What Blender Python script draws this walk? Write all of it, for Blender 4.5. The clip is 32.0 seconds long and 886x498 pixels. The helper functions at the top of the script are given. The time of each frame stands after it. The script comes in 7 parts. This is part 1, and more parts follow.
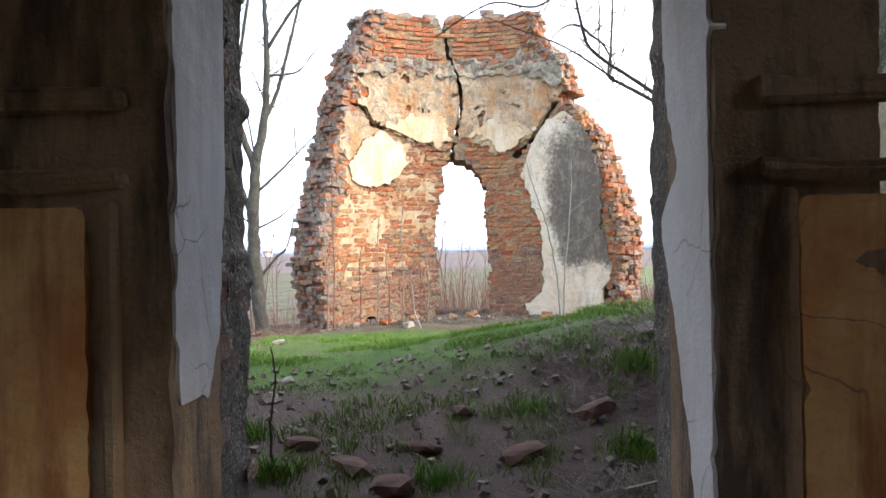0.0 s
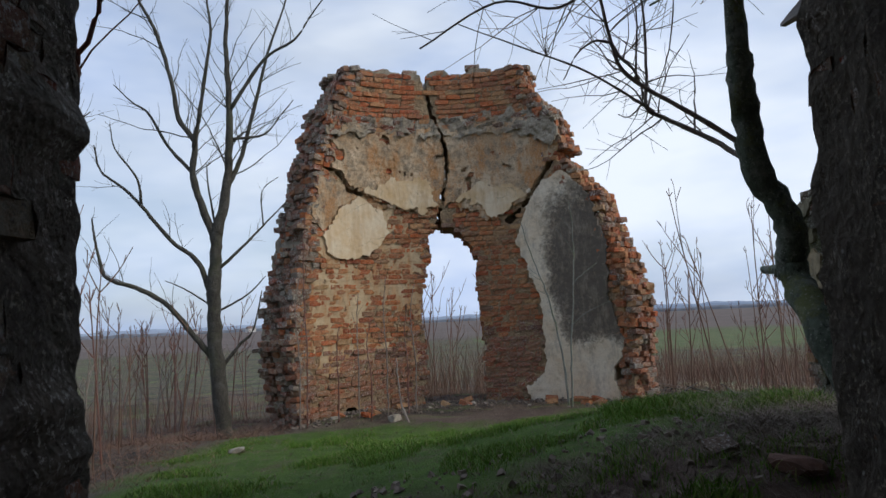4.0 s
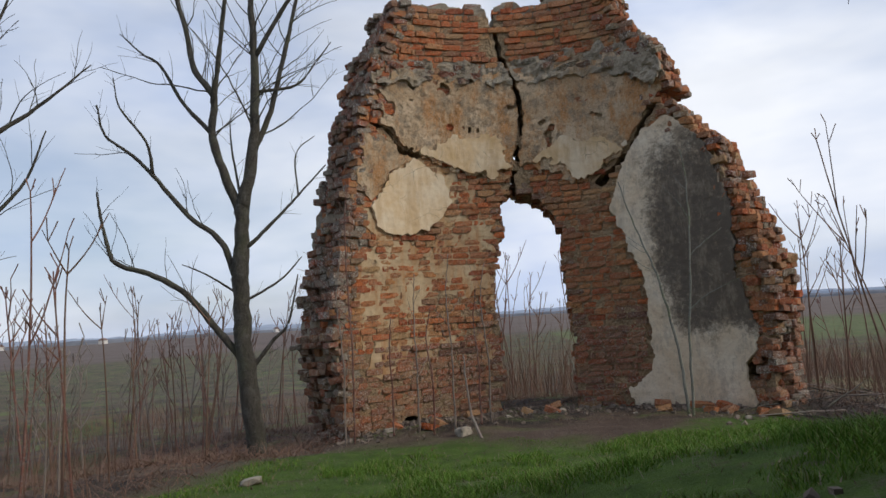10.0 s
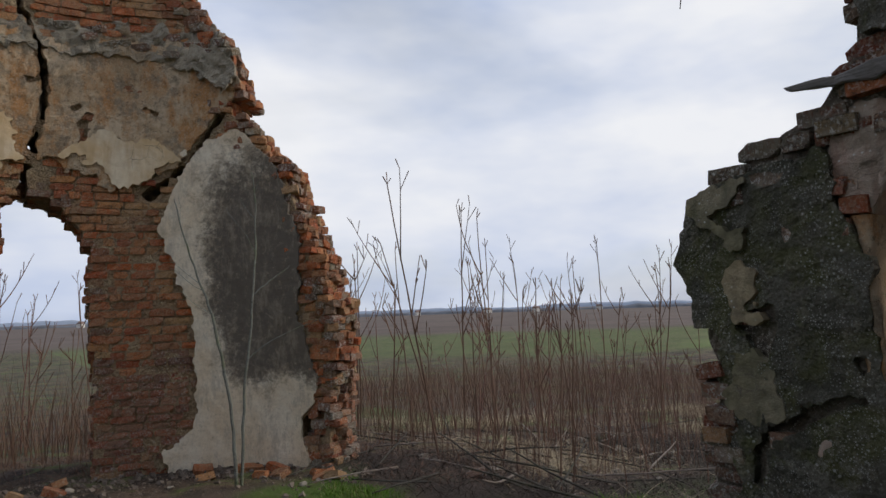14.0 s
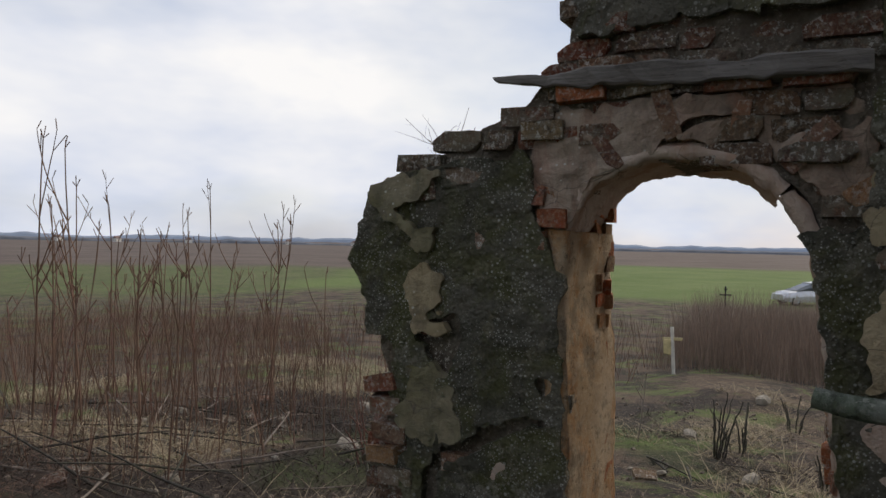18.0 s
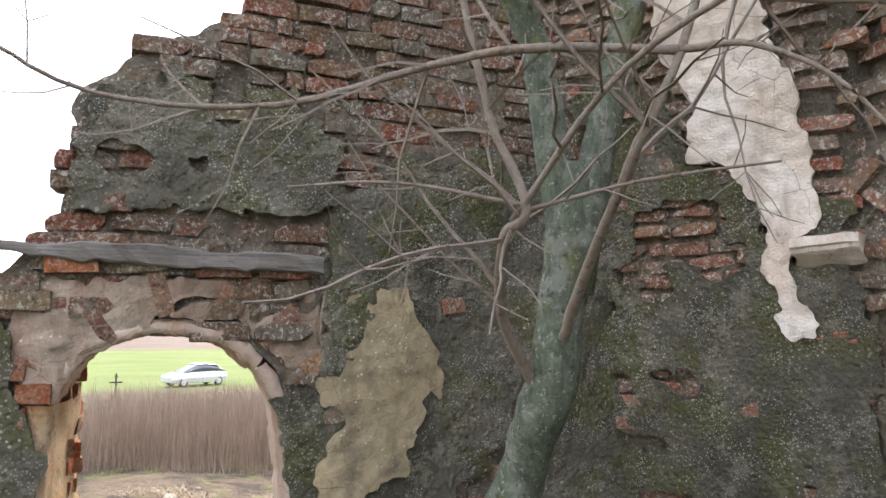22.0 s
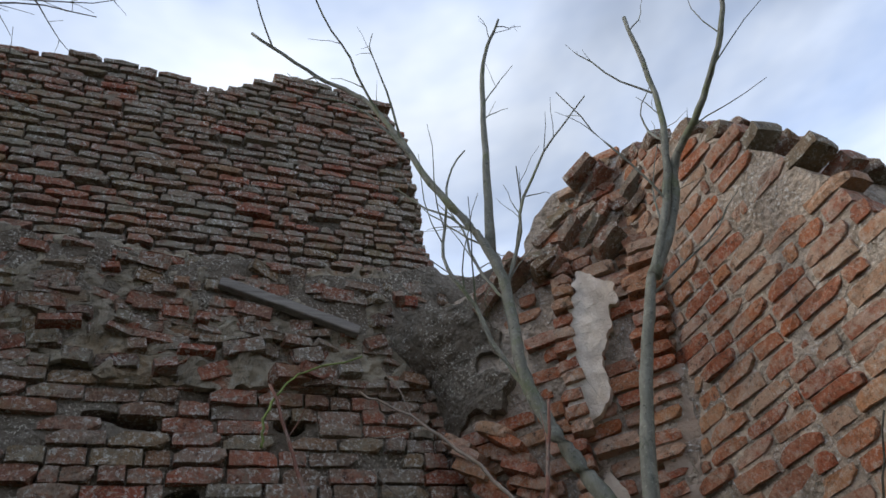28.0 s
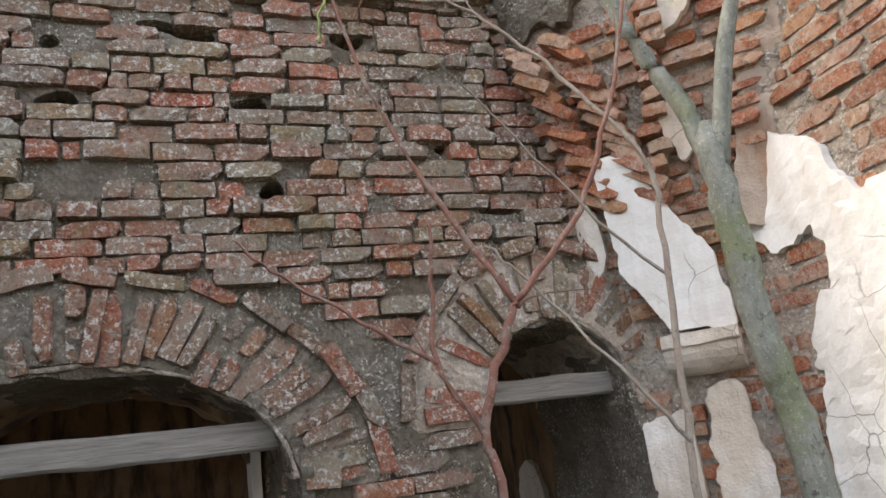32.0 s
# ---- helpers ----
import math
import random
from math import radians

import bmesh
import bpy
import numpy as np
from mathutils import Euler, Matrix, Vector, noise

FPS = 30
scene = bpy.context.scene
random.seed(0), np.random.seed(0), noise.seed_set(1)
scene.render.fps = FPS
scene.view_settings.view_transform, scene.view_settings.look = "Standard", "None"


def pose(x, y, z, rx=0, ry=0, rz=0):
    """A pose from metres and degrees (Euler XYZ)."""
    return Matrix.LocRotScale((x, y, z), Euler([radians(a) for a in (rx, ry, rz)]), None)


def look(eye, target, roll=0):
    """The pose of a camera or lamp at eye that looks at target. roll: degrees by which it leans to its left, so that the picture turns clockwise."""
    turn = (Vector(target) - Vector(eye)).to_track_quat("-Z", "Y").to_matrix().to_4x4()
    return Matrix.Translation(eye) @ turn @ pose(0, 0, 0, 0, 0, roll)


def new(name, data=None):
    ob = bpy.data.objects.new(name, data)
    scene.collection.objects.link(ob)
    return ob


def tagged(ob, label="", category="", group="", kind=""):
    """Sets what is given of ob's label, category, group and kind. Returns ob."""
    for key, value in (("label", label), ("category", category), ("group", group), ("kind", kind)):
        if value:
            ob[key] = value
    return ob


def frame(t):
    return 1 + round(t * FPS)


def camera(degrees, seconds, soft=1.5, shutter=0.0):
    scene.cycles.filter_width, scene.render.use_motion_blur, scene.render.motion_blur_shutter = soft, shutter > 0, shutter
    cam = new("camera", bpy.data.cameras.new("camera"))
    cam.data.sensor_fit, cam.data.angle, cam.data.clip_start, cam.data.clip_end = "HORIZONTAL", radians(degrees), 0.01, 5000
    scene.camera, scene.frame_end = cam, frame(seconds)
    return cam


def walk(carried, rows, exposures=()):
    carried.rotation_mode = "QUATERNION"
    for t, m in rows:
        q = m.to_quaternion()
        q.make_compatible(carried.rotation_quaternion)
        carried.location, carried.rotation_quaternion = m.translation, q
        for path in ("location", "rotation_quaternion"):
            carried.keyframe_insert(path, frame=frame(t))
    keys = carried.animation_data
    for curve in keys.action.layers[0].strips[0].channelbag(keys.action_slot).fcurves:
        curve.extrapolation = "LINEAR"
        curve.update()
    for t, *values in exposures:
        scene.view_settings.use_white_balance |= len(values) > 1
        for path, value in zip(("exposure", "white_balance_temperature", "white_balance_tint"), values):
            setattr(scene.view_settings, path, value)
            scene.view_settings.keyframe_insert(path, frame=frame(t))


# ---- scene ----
cam = camera(64.5, 32.0)
METRES, EYE, TILT, LEAN, TURN = 8.8, 1.3, 0.0, 1.0, 0.0
ROWS = [
    (0.0, 0.0, 0.0, 0.0, 0.0, 0.0, -0.0),
    (0.5, -0.0102, 0.0209, 0.0011, -1.43, 2.71, 1.12),
    (1.0, -0.0148, 0.0367, 0.0041, -1.61, 2.89, 1.62),
    (1.5, -0.0049, 0.058, 0.0068, -0.3, 4.37, 0.65),
    (2.0, 0.0046, 0.0737, 0.0089, -0.86, 5.2, -0.53),
    (2.5, -0.0002, 0.0994, 0.0101, -1.6, 5.12, -0.23),
    (3.0, -0.0072, 0.1206, 0.0155, -2.28, 5.42, 0.02),
    (3.5, -0.0043, 0.1419, 0.0156, -1.31, 5.79, 1.42),
    (5.5, -0.0122, 0.24, 0.0187, -0.98, 4.76, 2.14),
    (6.0, -0.004, 0.2668, 0.0187, 2.28, 8.07, 2.09),
    (6.5, -0.0051, 0.2904, 0.0168, 2.31, 8.53, 2.13),
    (7.0, -0.011, 0.3082, 0.0166, 3.07, 11.96, 3.6),
    (7.5, -0.0025, 0.3302, 0.0138, 5.88, 9.78, 3.92),
    (8.0, 0.0064, 0.3489, 0.0125, 9.0, 8.79, 3.54),
    (8.5, 0.0098, 0.3595, 0.0105, 8.45, 6.09, 3.69),
    (9.0, 0.0069, 0.3747, 0.008, 8.21, 5.7, 3.09),
    (9.5, 0.0043, 0.3998, 0.0115, 6.38, 7.68, 2.79),
    (10.0, -0.0052, 0.4202, 0.005, 4.93, 5.43, 2.73),
    (10.5, -0.01, 0.4445, 0.0056, 4.42, 4.62, 2.87),
    (11.0, -0.0094, 0.4821, 0.0097, 4.91, 6.51, 5.08),
    (11.5, -0.0126, 0.5057, 0.0128, 0.28, 3.95, 3.94),
    (12.0, -0.0265, 0.5343, 0.0197, -9.76, 5.37, 3.19),
    (12.5, -0.0308, 0.5529, 0.0266, -19.86, 4.73, 2.02),
    (13.0, -0.0208, 0.566, 0.0325, -25.91, 6.85, 1.86),
    (13.5, -0.0111, 0.5755, 0.0384, -30.26, 6.14, 1.23),
    (15.5, 0.0008, 0.6372, 0.0516, -34.73, 2.87, 0.5),
    (16.0, 0.0141, 0.6559, 0.0565, -33.89, -0.67, -1.32),
    (16.5, 0.0065, 0.6698, 0.0619, -43.91, 1.55, -0.03),
    (17.0, 0.0092, 0.6746, 0.0636, -53.91, -1.1, -0.51),
    (17.5, 0.0245, 0.6788, 0.0715, -59.53, 0.86, -0.36),
    (18.0, 0.0355, 0.681, 0.0785, -65.21, 0.41, -1.58),
    (18.5, 0.0331, 0.7003, 0.0789, -73.67, -2.89, -0.52),
    (19.0, 0.0244, 0.7139, 0.1001, -81.6, -7.47, -1.76),
    (19.5, 0.0288, 0.7183, 0.1028, -84.36, -8.63, -1.64),
    (20.0, 0.0259, 0.7331, 0.1014, -91.19, -9.68, -1.21),
    (20.5, 0.0191, 0.7456, 0.1036, -94.47, -9.38, -0.9),
    (21.0, 0.0099, 0.7398, 0.1082, -99.53, -6.09, -0.66),
    (21.5, -0.0025, 0.7299, 0.1146, -107.92, -0.2, -0.82),
    (22.0, -0.0104, 0.7292, 0.1231, -112.42, 7.37, 0.16),
    (22.5, -0.0133, 0.7322, 0.1307, -114.43, 13.45, 1.46),
    (23.0, -0.0145, 0.7325, 0.1352, -119.15, 18.64, 0.26),
    (23.5, -0.0146, 0.7303, 0.1396, -122.08, 22.9, 0.09),
    (24.0, -0.0162, 0.7273, 0.1438, -126.3, 26.43, 0.22),
    (24.5, -0.0218, 0.7297, 0.1469, -135.93, 31.74, 0.51),
    (25.0, -0.026, 0.736, 0.1492, -147.34, 36.52, 0.36),
    (25.5, -0.0323, 0.7391, 0.1515, -157.9, 39.91, 0.71),
    (26.0, -0.0375, 0.7421, 0.1539, -167.5, 42.61, 1.39),
    (26.5, -0.0451, 0.745, 0.1569, -178.04, 46.19, 3.95),
    (28.5, -0.0627, 0.753, 0.1501, -204.52, 38.82, 11.15),
    (29.0, -0.0664, 0.7487, 0.1482, -203.49, 34.43, 11.28),
    (29.5, -0.0666, 0.7427, 0.1453, -203.57, 30.0, 10.67),
    (30.0, -0.0648, 0.738, 0.1429, -203.27, 26.61, 9.44),
    (30.5, -0.0641, 0.7348, 0.1412, -201.15, 23.6, 9.26),
    (31.0, -0.0632, 0.7312, 0.1388, -200.33, 20.7, 9.16),
    (31.5, -0.061, 0.7283, 0.1351, -198.91, 17.61, 8.79),
    (32.0, -0.0614, 0.7275, 0.1337, -197.92, 15.1, 8.62),
]
EXPOSURES = [(0.0, 1.8, 6150, 10), (0.5, 1.05, 6050, 9), (1.0, 0.72, 6050, 9), (1.5, 0.4, 5950, 9), (2.0, 0.2, 5900, 8), (3.0, -0.12, 5900, 8),
             (6.0, -0.45, 6050, 8), (7.0, -0.7, 5900, 8), (8.0, -0.57, 6000, 8), (9.0, -0.32, 6300, 9), (11.0, -0.2, 6400, 10), (12.0, -0.18, 6550, 10), (13.0, -0.38, 6400, 10), (16.0, -0.25, 6900, 10), (18.0, -0.22, 6900, 10), (18.7, 0.4, 6800, 11),
             (19.2, 1.03, 6900, 11), (20.5, 1.68, 7150, 12), (22.0, 1.98, 7100, 12), (23.0, 2.1, 7050, 12), (24.0, 1.92, 6950, 12), (25.5, 0.9, 6800, 11), (26.5, 0.45, 6500, 10),
             (28.5, 0.15, 6100, 8), (29.0, 0.65, 6450, 9), (30.0, 1.42, 6600, 9), (32.0, 1.8, 6700, 9)]
walk(cam, [(t, pose(0, 0, EYE, TILT, LEAN, TURN) @ pose(METRES * x, METRES * y, METRES * z, 90 + pitch, roll, yaw)) for t, x, y, z, yaw, pitch, roll in ROWS],
     EXPOSURES)

# ---- light ----
SUN_UP, SUN_ROUND = radians(35), radians(107)  # sun_rotation is clockwise from +y
world = bpy.data.worlds.new("sky")
scene.world = world
world.use_nodes = True
wt = world.node_tree
wt.nodes.clear()


def wnode(kind, **k):
    n = wt.nodes.new(kind)
    for a, b in k.items():
        n.inputs[a].default_value = b
    return n


sky = wt.nodes.new("ShaderNodeTexSky")
sky.sky_type, sky.sun_disc, sky.sun_elevation, sky.sun_rotation = "NISHITA", False, SUN_UP, SUN_ROUND
sky.air_density, sky.dust_density, sky.ozone_density = 1.0, 1.5, 1.5
co = wt.nodes.new("ShaderNodeTexCoord")
mp = wt.nodes.new("ShaderNodeMapping")
mp.inputs["Scale"].default_value = (0.8, 1.0, 2.3)
mp.inputs["Rotation"].default_value = (0.12, 0.1, 0.5)
n1 = wnode("ShaderNodeTexNoise", Scale=1.5, Detail=5.0, Roughness=0.5, Distortion=0.25)
r1 = wt.nodes.new("ShaderNodeValToRGB")
r1.color_ramp.elements[0].position, r1.color_ramp.elements[1].position = 0.2, 0.6
n2 = wnode("ShaderNodeTexNoise", Scale=1.9, Detail=5.0, Roughness=0.55)
r2 = wt.nodes.new("ShaderNodeValToRGB")
r2.color_ramp.elements[0].position, r2.color_ramp.elements[0].color = 0.34, (0.50, 0.63, 0.93, 1)
r2.color_ramp.elements[1].position, r2.color_ramp.elements[1].color = 0.66, (1.09, 1.11, 1.16, 1)
mul = wt.nodes.new("ShaderNodeMix")
mul.data_type, mul.blend_type = "RGBA", "MULTIPLY"
mul.inputs["Factor"].default_value = 1.0
mul.inputs["B"].default_value = (0.115, 0.115, 0.115, 1)
mx = wt.nodes.new("ShaderNodeMix")
mx.data_type = "RGBA"
bg = wnode("ShaderNodeBackground", Strength=1.0)
wo = wt.nodes.new("ShaderNodeOutputWorld")
wl = wt.links.new
wl(co.outputs["Generated"], mp.inputs["Vector"])
wl(mp.outputs["Vector"], n1.inputs["Vector"])
wl(mp.outputs["Vector"], n2.inputs["Vector"])
wl(n1.outputs["Fac"], r1.inputs["Fac"])
wl(n2.outputs["Fac"], r2.inputs["Fac"])
wl(sky.outputs["Color"], mul.inputs["A"])
wl(r1.outputs["Color"], mx.inputs["Factor"])
wl(mul.outputs["Result"], mx.inputs["A"])
wl(r2.outputs["Color"], mx.inputs["B"])
wl(mx.outputs["Result"], bg.inputs["Color"])
wl(bg.outputs["Background"], wo.inputs["Surface"])
sun = new("sun", bpy.data.lights.new("sun", "SUN"))
sun.data.energy, sun.data.angle, sun.data.color = 1.9, radians(20), (1.0, 0.87, 0.70)
sd = Vector((math.sin(SUN_ROUND) * math.cos(SUN_UP), math.cos(SUN_ROUND) * math.cos(SUN_UP), math.sin(SUN_UP)))
sun.matrix_world = look(sd * 60, (0, 0, 0))

# ---- materials ----
class Mat:
    """A small wrapper for node materials whose patterns lie in the world's metres."""

    def __init__(self, name, rough=0.9):
        self.m = bpy.data.materials.new(name)
        self.m.use_nodes = True
        self.t = self.m.node_tree
        self.b = self.t.nodes["Principled BSDF"]
        self.b.inputs["Roughness"].default_value = rough
        self.b.inputs["Specular IOR Level"].default_value = 0.25
        self.pos = self.t.nodes.new("ShaderNodeNewGeometry").outputs["Position"]

    def link(self, a, b):
        self.t.links.new(a, b)

    def scaled(self, sc):
        n = self.t.nodes.new("ShaderNodeMapping")
        n.inputs["Scale"].default_value = sc
        self.link(self.pos, n.inputs["Vector"])
        return n.outputs["Vector"]

    def noise(self, scale, detail=5.0, rough=0.6, vec=None, distortion=0.0):
        n = self.t.nodes.new("ShaderNodeTexNoise")
        n.inputs["Scale"].default_value, n.inputs["Detail"].default_value = scale, detail
        n.inputs["Roughness"].default_value, n.inputs["Distortion"].default_value = rough, distortion
        self.link(vec or self.pos, n.inputs["Vector"])
        return n.outputs["Fac"]

    def cells(self, scale, feature="F1", vec=None):
        n = self.t.nodes.new("ShaderNodeTexVoronoi")
        n.feature = feature
        n.inputs["Scale"].default_value = scale
        self.link(vec or self.pos, n.inputs["Vector"])
        return n.outputs["Distance"]

    def bent(self, scale, amount):
        """The place, pushed about by noise."""
        n = self.t.nodes.new("ShaderNodeTexNoise")
        n.inputs["Scale"].default_value, n.inputs["Detail"].default_value = scale, 5.0
        self.link(self.pos, n.inputs["Vector"])
        a = self.t.nodes.new("ShaderNodeVectorMath")
        a.operation = "SCALE"
        a.inputs["Scale"].default_value = amount
        self.link(n.outputs["Color"], a.inputs[0])
        b = self.t.nodes.new("ShaderNodeVectorMath")
        self.link(self.pos, b.inputs[0])
        self.link(a.outputs[0], b.inputs[1])
        return b.outputs[0]

    def ramp(self, fac, *stops):
        n = self.t.nodes.new("ShaderNodeValToRGB")
        e = n.color_ramp.elements
        while len(e) < len(stops):
            e.new(0.5)
        for el, (p, c) in zip(e, stops):
            el.position, el.color = p, ((c, c, c) if isinstance(c, (int, float)) else c) + (1,)
        self.link(fac, n.inputs["Fac"])
        return n.outputs["Color"]

    def mix(self, fac, a, b, mode="MIX"):
        n = self.t.nodes.new("ShaderNodeMix")
        n.data_type, n.blend_type = "RGBA", mode
        for v, key in ((fac, "Factor"), (a, "A"), (b, "B")):
            if isinstance(v, bpy.types.NodeSocket):
                self.link(v, n.inputs[key])
            elif key == "Factor":
                n.inputs[key].default_value = v
            else:
                n.inputs[key].default_value = tuple(v) + (1,)
        return n.outputs["Result"]

    def attr(self, name):
        n = self.t.nodes.new("ShaderNodeAttribute")
        n.attribute_name = name
        return n.outputs["Fac"]

    def single(self):
        return self.t.nodes.new("ShaderNodeObjectInfo").outputs["Random"]

    def island(self):
        return self.t.nodes.new("ShaderNodeNewGeometry").outputs["Random Per Island"]

    def done(self, colour, height=None, strength=0.4, distance=0.01):
        if isinstance(colour, bpy.types.NodeSocket):
            self.link(colour, self.b.inputs["Base Color"])
        else:
            self.b.inputs["Base Color"].default_value = tuple(colour) + (1,)
        if height is not None:
            n = self.t.nodes.new("ShaderNodeBump")
            n.inputs["Strength"].default_value, n.inputs["Distance"].default_value = strength, distance
            self.link(height, n.inputs["Height"])
            self.link(n.outputs["Normal"], self.b.inputs["Normal"])
        return self.m


def lichen(m, colour, amount, tint=(0.42, 0.42, 0.36), spots=True):
    """Weathering over a base: pale and dark crusts in blotches, and small pale dots of lichen."""
    dirt = m.ramp(m.noise(2.3, 6, 0.65), (0.42, 0.0), (0.68, 1.0))
    colour = m.mix(m.mix(1.0, dirt, (amount, amount, amount), "MULTIPLY"), colour, tint)
    grime = m.ramp(m.noise(9, 6, 0.7), (0.45, 0.0), (0.75, 0.75))
    colour = m.mix(grime, colour, (0.085, 0.075, 0.06))
    if spots:
        dots = m.ramp(m.cells(26), (0.10, 1.0), (0.2, 0.0))
        keep = m.ramp(m.noise(3.1, 3, 0.5), (0.5, 0.0), (0.62, 0.9))
        colour = m.mix(m.mix(1.0, dots, keep, "MULTIPLY"), colour, (0.5, 0.5, 0.45))
    return colour


def brick_material(name, stops, crust, amount, dots=0.8, mass=False, pale=(0.66, 0.65, 0.60)):
    """Fired clay with worn faces, a crust of old mortar or lichen in blotches, dark pits and pale dots."""
    m = Mat(name, 0.93)
    r = m.island() if mass else m.single()
    c = m.ramp(r, *stops)
    c = m.mix(m.ramp(m.noise(38, 6, 0.7), (0.36, 0.5), (0.5, 0.0)), c, (0.07, 0.04, 0.03))
    c = m.mix(m.ramp(m.noise(60, 4, 0.65), (0.5, 0.0), (0.68, 0.5)), c, (0.62, 0.44, 0.30))
    # each piece carries more or less crust
    own = m.t.nodes.new("ShaderNodeMath")
    own.operation = "MULTIPLY"
    m.link(r, own.inputs[0])
    own.inputs[1].default_value = 7.31
    own2 = m.t.nodes.new("ShaderNodeMath")
    own2.operation = "FRACT"
    m.link(own.outputs[0], own2.inputs[0])
    add = m.t.nodes.new("ShaderNodeMath")
    add.operation = "MULTIPLY_ADD"
    m.link(own2.outputs[0], add.inputs[0])
    add.inputs[1].default_value = 0.16
    m.link(m.noise(11, 9, 0.8), add.inputs[2])
    c = m.mix(m.ramp(add.outputs[0], (0.55, 0.0), (0.64, amount)), c, crust)
    c = m.mix(m.ramp(m.noise(1.7, 6, 0.65), (0.46, 0.0), (0.66, amount * 0.6)), c, tuple(v * 0.8 for v in crust))
    c = m.mix(m.ramp(m.noise(19, 8, 0.8), (0.54, 0.0), (0.64, 0.85)), c, (0.05, 0.04, 0.034))
    fine = m.ramp(m.noise(42, 5, 0.75), (0.535, 0.0), (0.575, 1.0))
    keep = m.ramp(m.noise(5.3, 6, 0.7), (0.40, 0.0), (0.53, dots))
    c = m.mix(m.mix(1.0, fine, keep, "MULTIPLY"), c, pale)
    moss = m.ramp(m.noise(2.9, 5, 0.65, None, 0.4), (0.56, 0.0), (0.7, dots * 0.5))
    c = m.mix(moss, c, (0.17, 0.155, 0.05))
    return m.done(c, m.mix(0.45, m.noise(26, 10, 0.8), m.noise(95, 4, 0.7)), 1.0, 0.032)


ORANGE = [(0.0, (0.44, 0.11, 0.035)), (0.14, (0.47, 0.25, 0.11)), (0.28, (0.29, 0.07, 0.03)), (0.42, (0.44, 0.32, 0.18)), (0.52, (0.50, 0.15, 0.045)), (0.7, (0.36, 0.09, 0.035)), (0.8, (0.20, 0.12, 0.08)), (0.9, (0.42, 0.13, 0.04)), (1.0, (0.36, 0.11, 0.04))]
WORN = [(0.0, (0.34, 0.09, 0.05)), (0.16, (0.23, 0.145, 0.10)), (0.32, (0.40, 0.12, 0.065)), (0.48, (0.18, 0.135, 0.10)), (0.62, (0.36, 0.125, 0.075)), (0.76, (0.26, 0.19, 0.105)), (0.9, (0.16, 0.085, 0.07)), (1.0, (0.30, 0.15, 0.10))]
CLEAN = [(0.0, (0.47, 0.15, 0.06)), (0.25, (0.38, 0.10, 0.05)), (0.45, (0.50, 0.25, 0.13)), (0.65, (0.46, 0.16, 0.07)), (0.82, (0.35, 0.11, 0.06)), (1.0, (0.52, 0.30, 0.18))]
RED = [(0.0, (0.36, 0.10, 0.045)), (0.2, (0.44, 0.16, 0.07)), (0.4, (0.27, 0.085, 0.05)), (0.55, (0.40, 0.25, 0.13)), (0.7, (0.46, 0.15, 0.06)), (0.85, (0.17, 0.075, 0.055)), (1.0, (0.38, 0.11, 0.05))]
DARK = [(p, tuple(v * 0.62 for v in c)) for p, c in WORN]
ORANGE = [(p, (min(0.6, c[0] * 1.12), c[1] * 0.97, c[2] * 0.8)) for p, c in ORANGE]
BRICKS = {}
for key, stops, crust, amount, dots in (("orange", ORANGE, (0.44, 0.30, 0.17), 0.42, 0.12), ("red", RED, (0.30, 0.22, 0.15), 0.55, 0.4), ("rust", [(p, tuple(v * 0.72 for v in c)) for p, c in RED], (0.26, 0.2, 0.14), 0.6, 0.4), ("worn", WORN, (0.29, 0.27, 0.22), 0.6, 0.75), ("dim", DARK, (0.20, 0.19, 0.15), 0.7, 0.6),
                                        ("dark", [(p, tuple(v * 1.45 for v in c)) for p, c in DARK], (0.29, 0.275, 0.22), 0.7, 0.7), ("clean", CLEAN, (0.60, 0.50, 0.40), 0.5, 0.35)):
    BRICKS[key] = (brick_material("brick_" + key, stops, crust, amount, dots), brick_material("brick_mass_" + key, stops, crust, amount, dots, True))


def mortar_material(name, a, b, amount, tint):
    m = Mat(name, 0.95)
    c = m.mix(m.ramp(m.noise(3.5, 6, 0.65), (0.35, 0.0), (0.65, 1.0)), a, b)
    c = m.mix(m.ramp(m.noise(28, 5, 0.7), (0.4, 0.0), (0.75, 0.6)), c, (0.14, 0.11, 0.08))
    c = lichen(m, c, amount, tint)
    speck = m.mix(1.0, m.ramp(m.noise(60, 4, 0.7), (0.56, 0.0), (0.6, 1.0)), m.ramp(m.noise(4.0, 5, 0.7), (0.44, 0.0), (0.56, 0.8)), "MULTIPLY")
    c = m.mix(speck, c, tuple(min(0.8, v * 1.9) for v in tint))
    return m.done(c, m.mix(0.45, m.noise(20, 10, 0.82), m.cells(31, "F1", m.bent(30, 0.05))), 1.0, 0.06)


mortar_ochre = mortar_material("mortar_ochre", (0.47, 0.35, 0.21), (0.42, 0.26, 0.14), 0.3, (0.36, 0.31, 0.21))
mortar_grey = mortar_material("mortar_grey", (0.25, 0.21, 0.165), (0.15, 0.12, 0.09), 0.45, (0.38, 0.36, 0.31))
mortar_ring = mortar_material("mortar_ring", (0.34, 0.295, 0.24), (0.24, 0.2, 0.155), 0.4, (0.42, 0.39, 0.34))
mortar_pale = mortar_material("mortar_pale", (0.70, 0.60, 0.50), (0.60, 0.48, 0.38), 0.35, (0.74, 0.68, 0.61))
mortar_dark = mortar_material("mortar_dark", (0.22, 0.19, 0.15), (0.15, 0.13, 0.105), 0.4, (0.24, 0.22, 0.17))


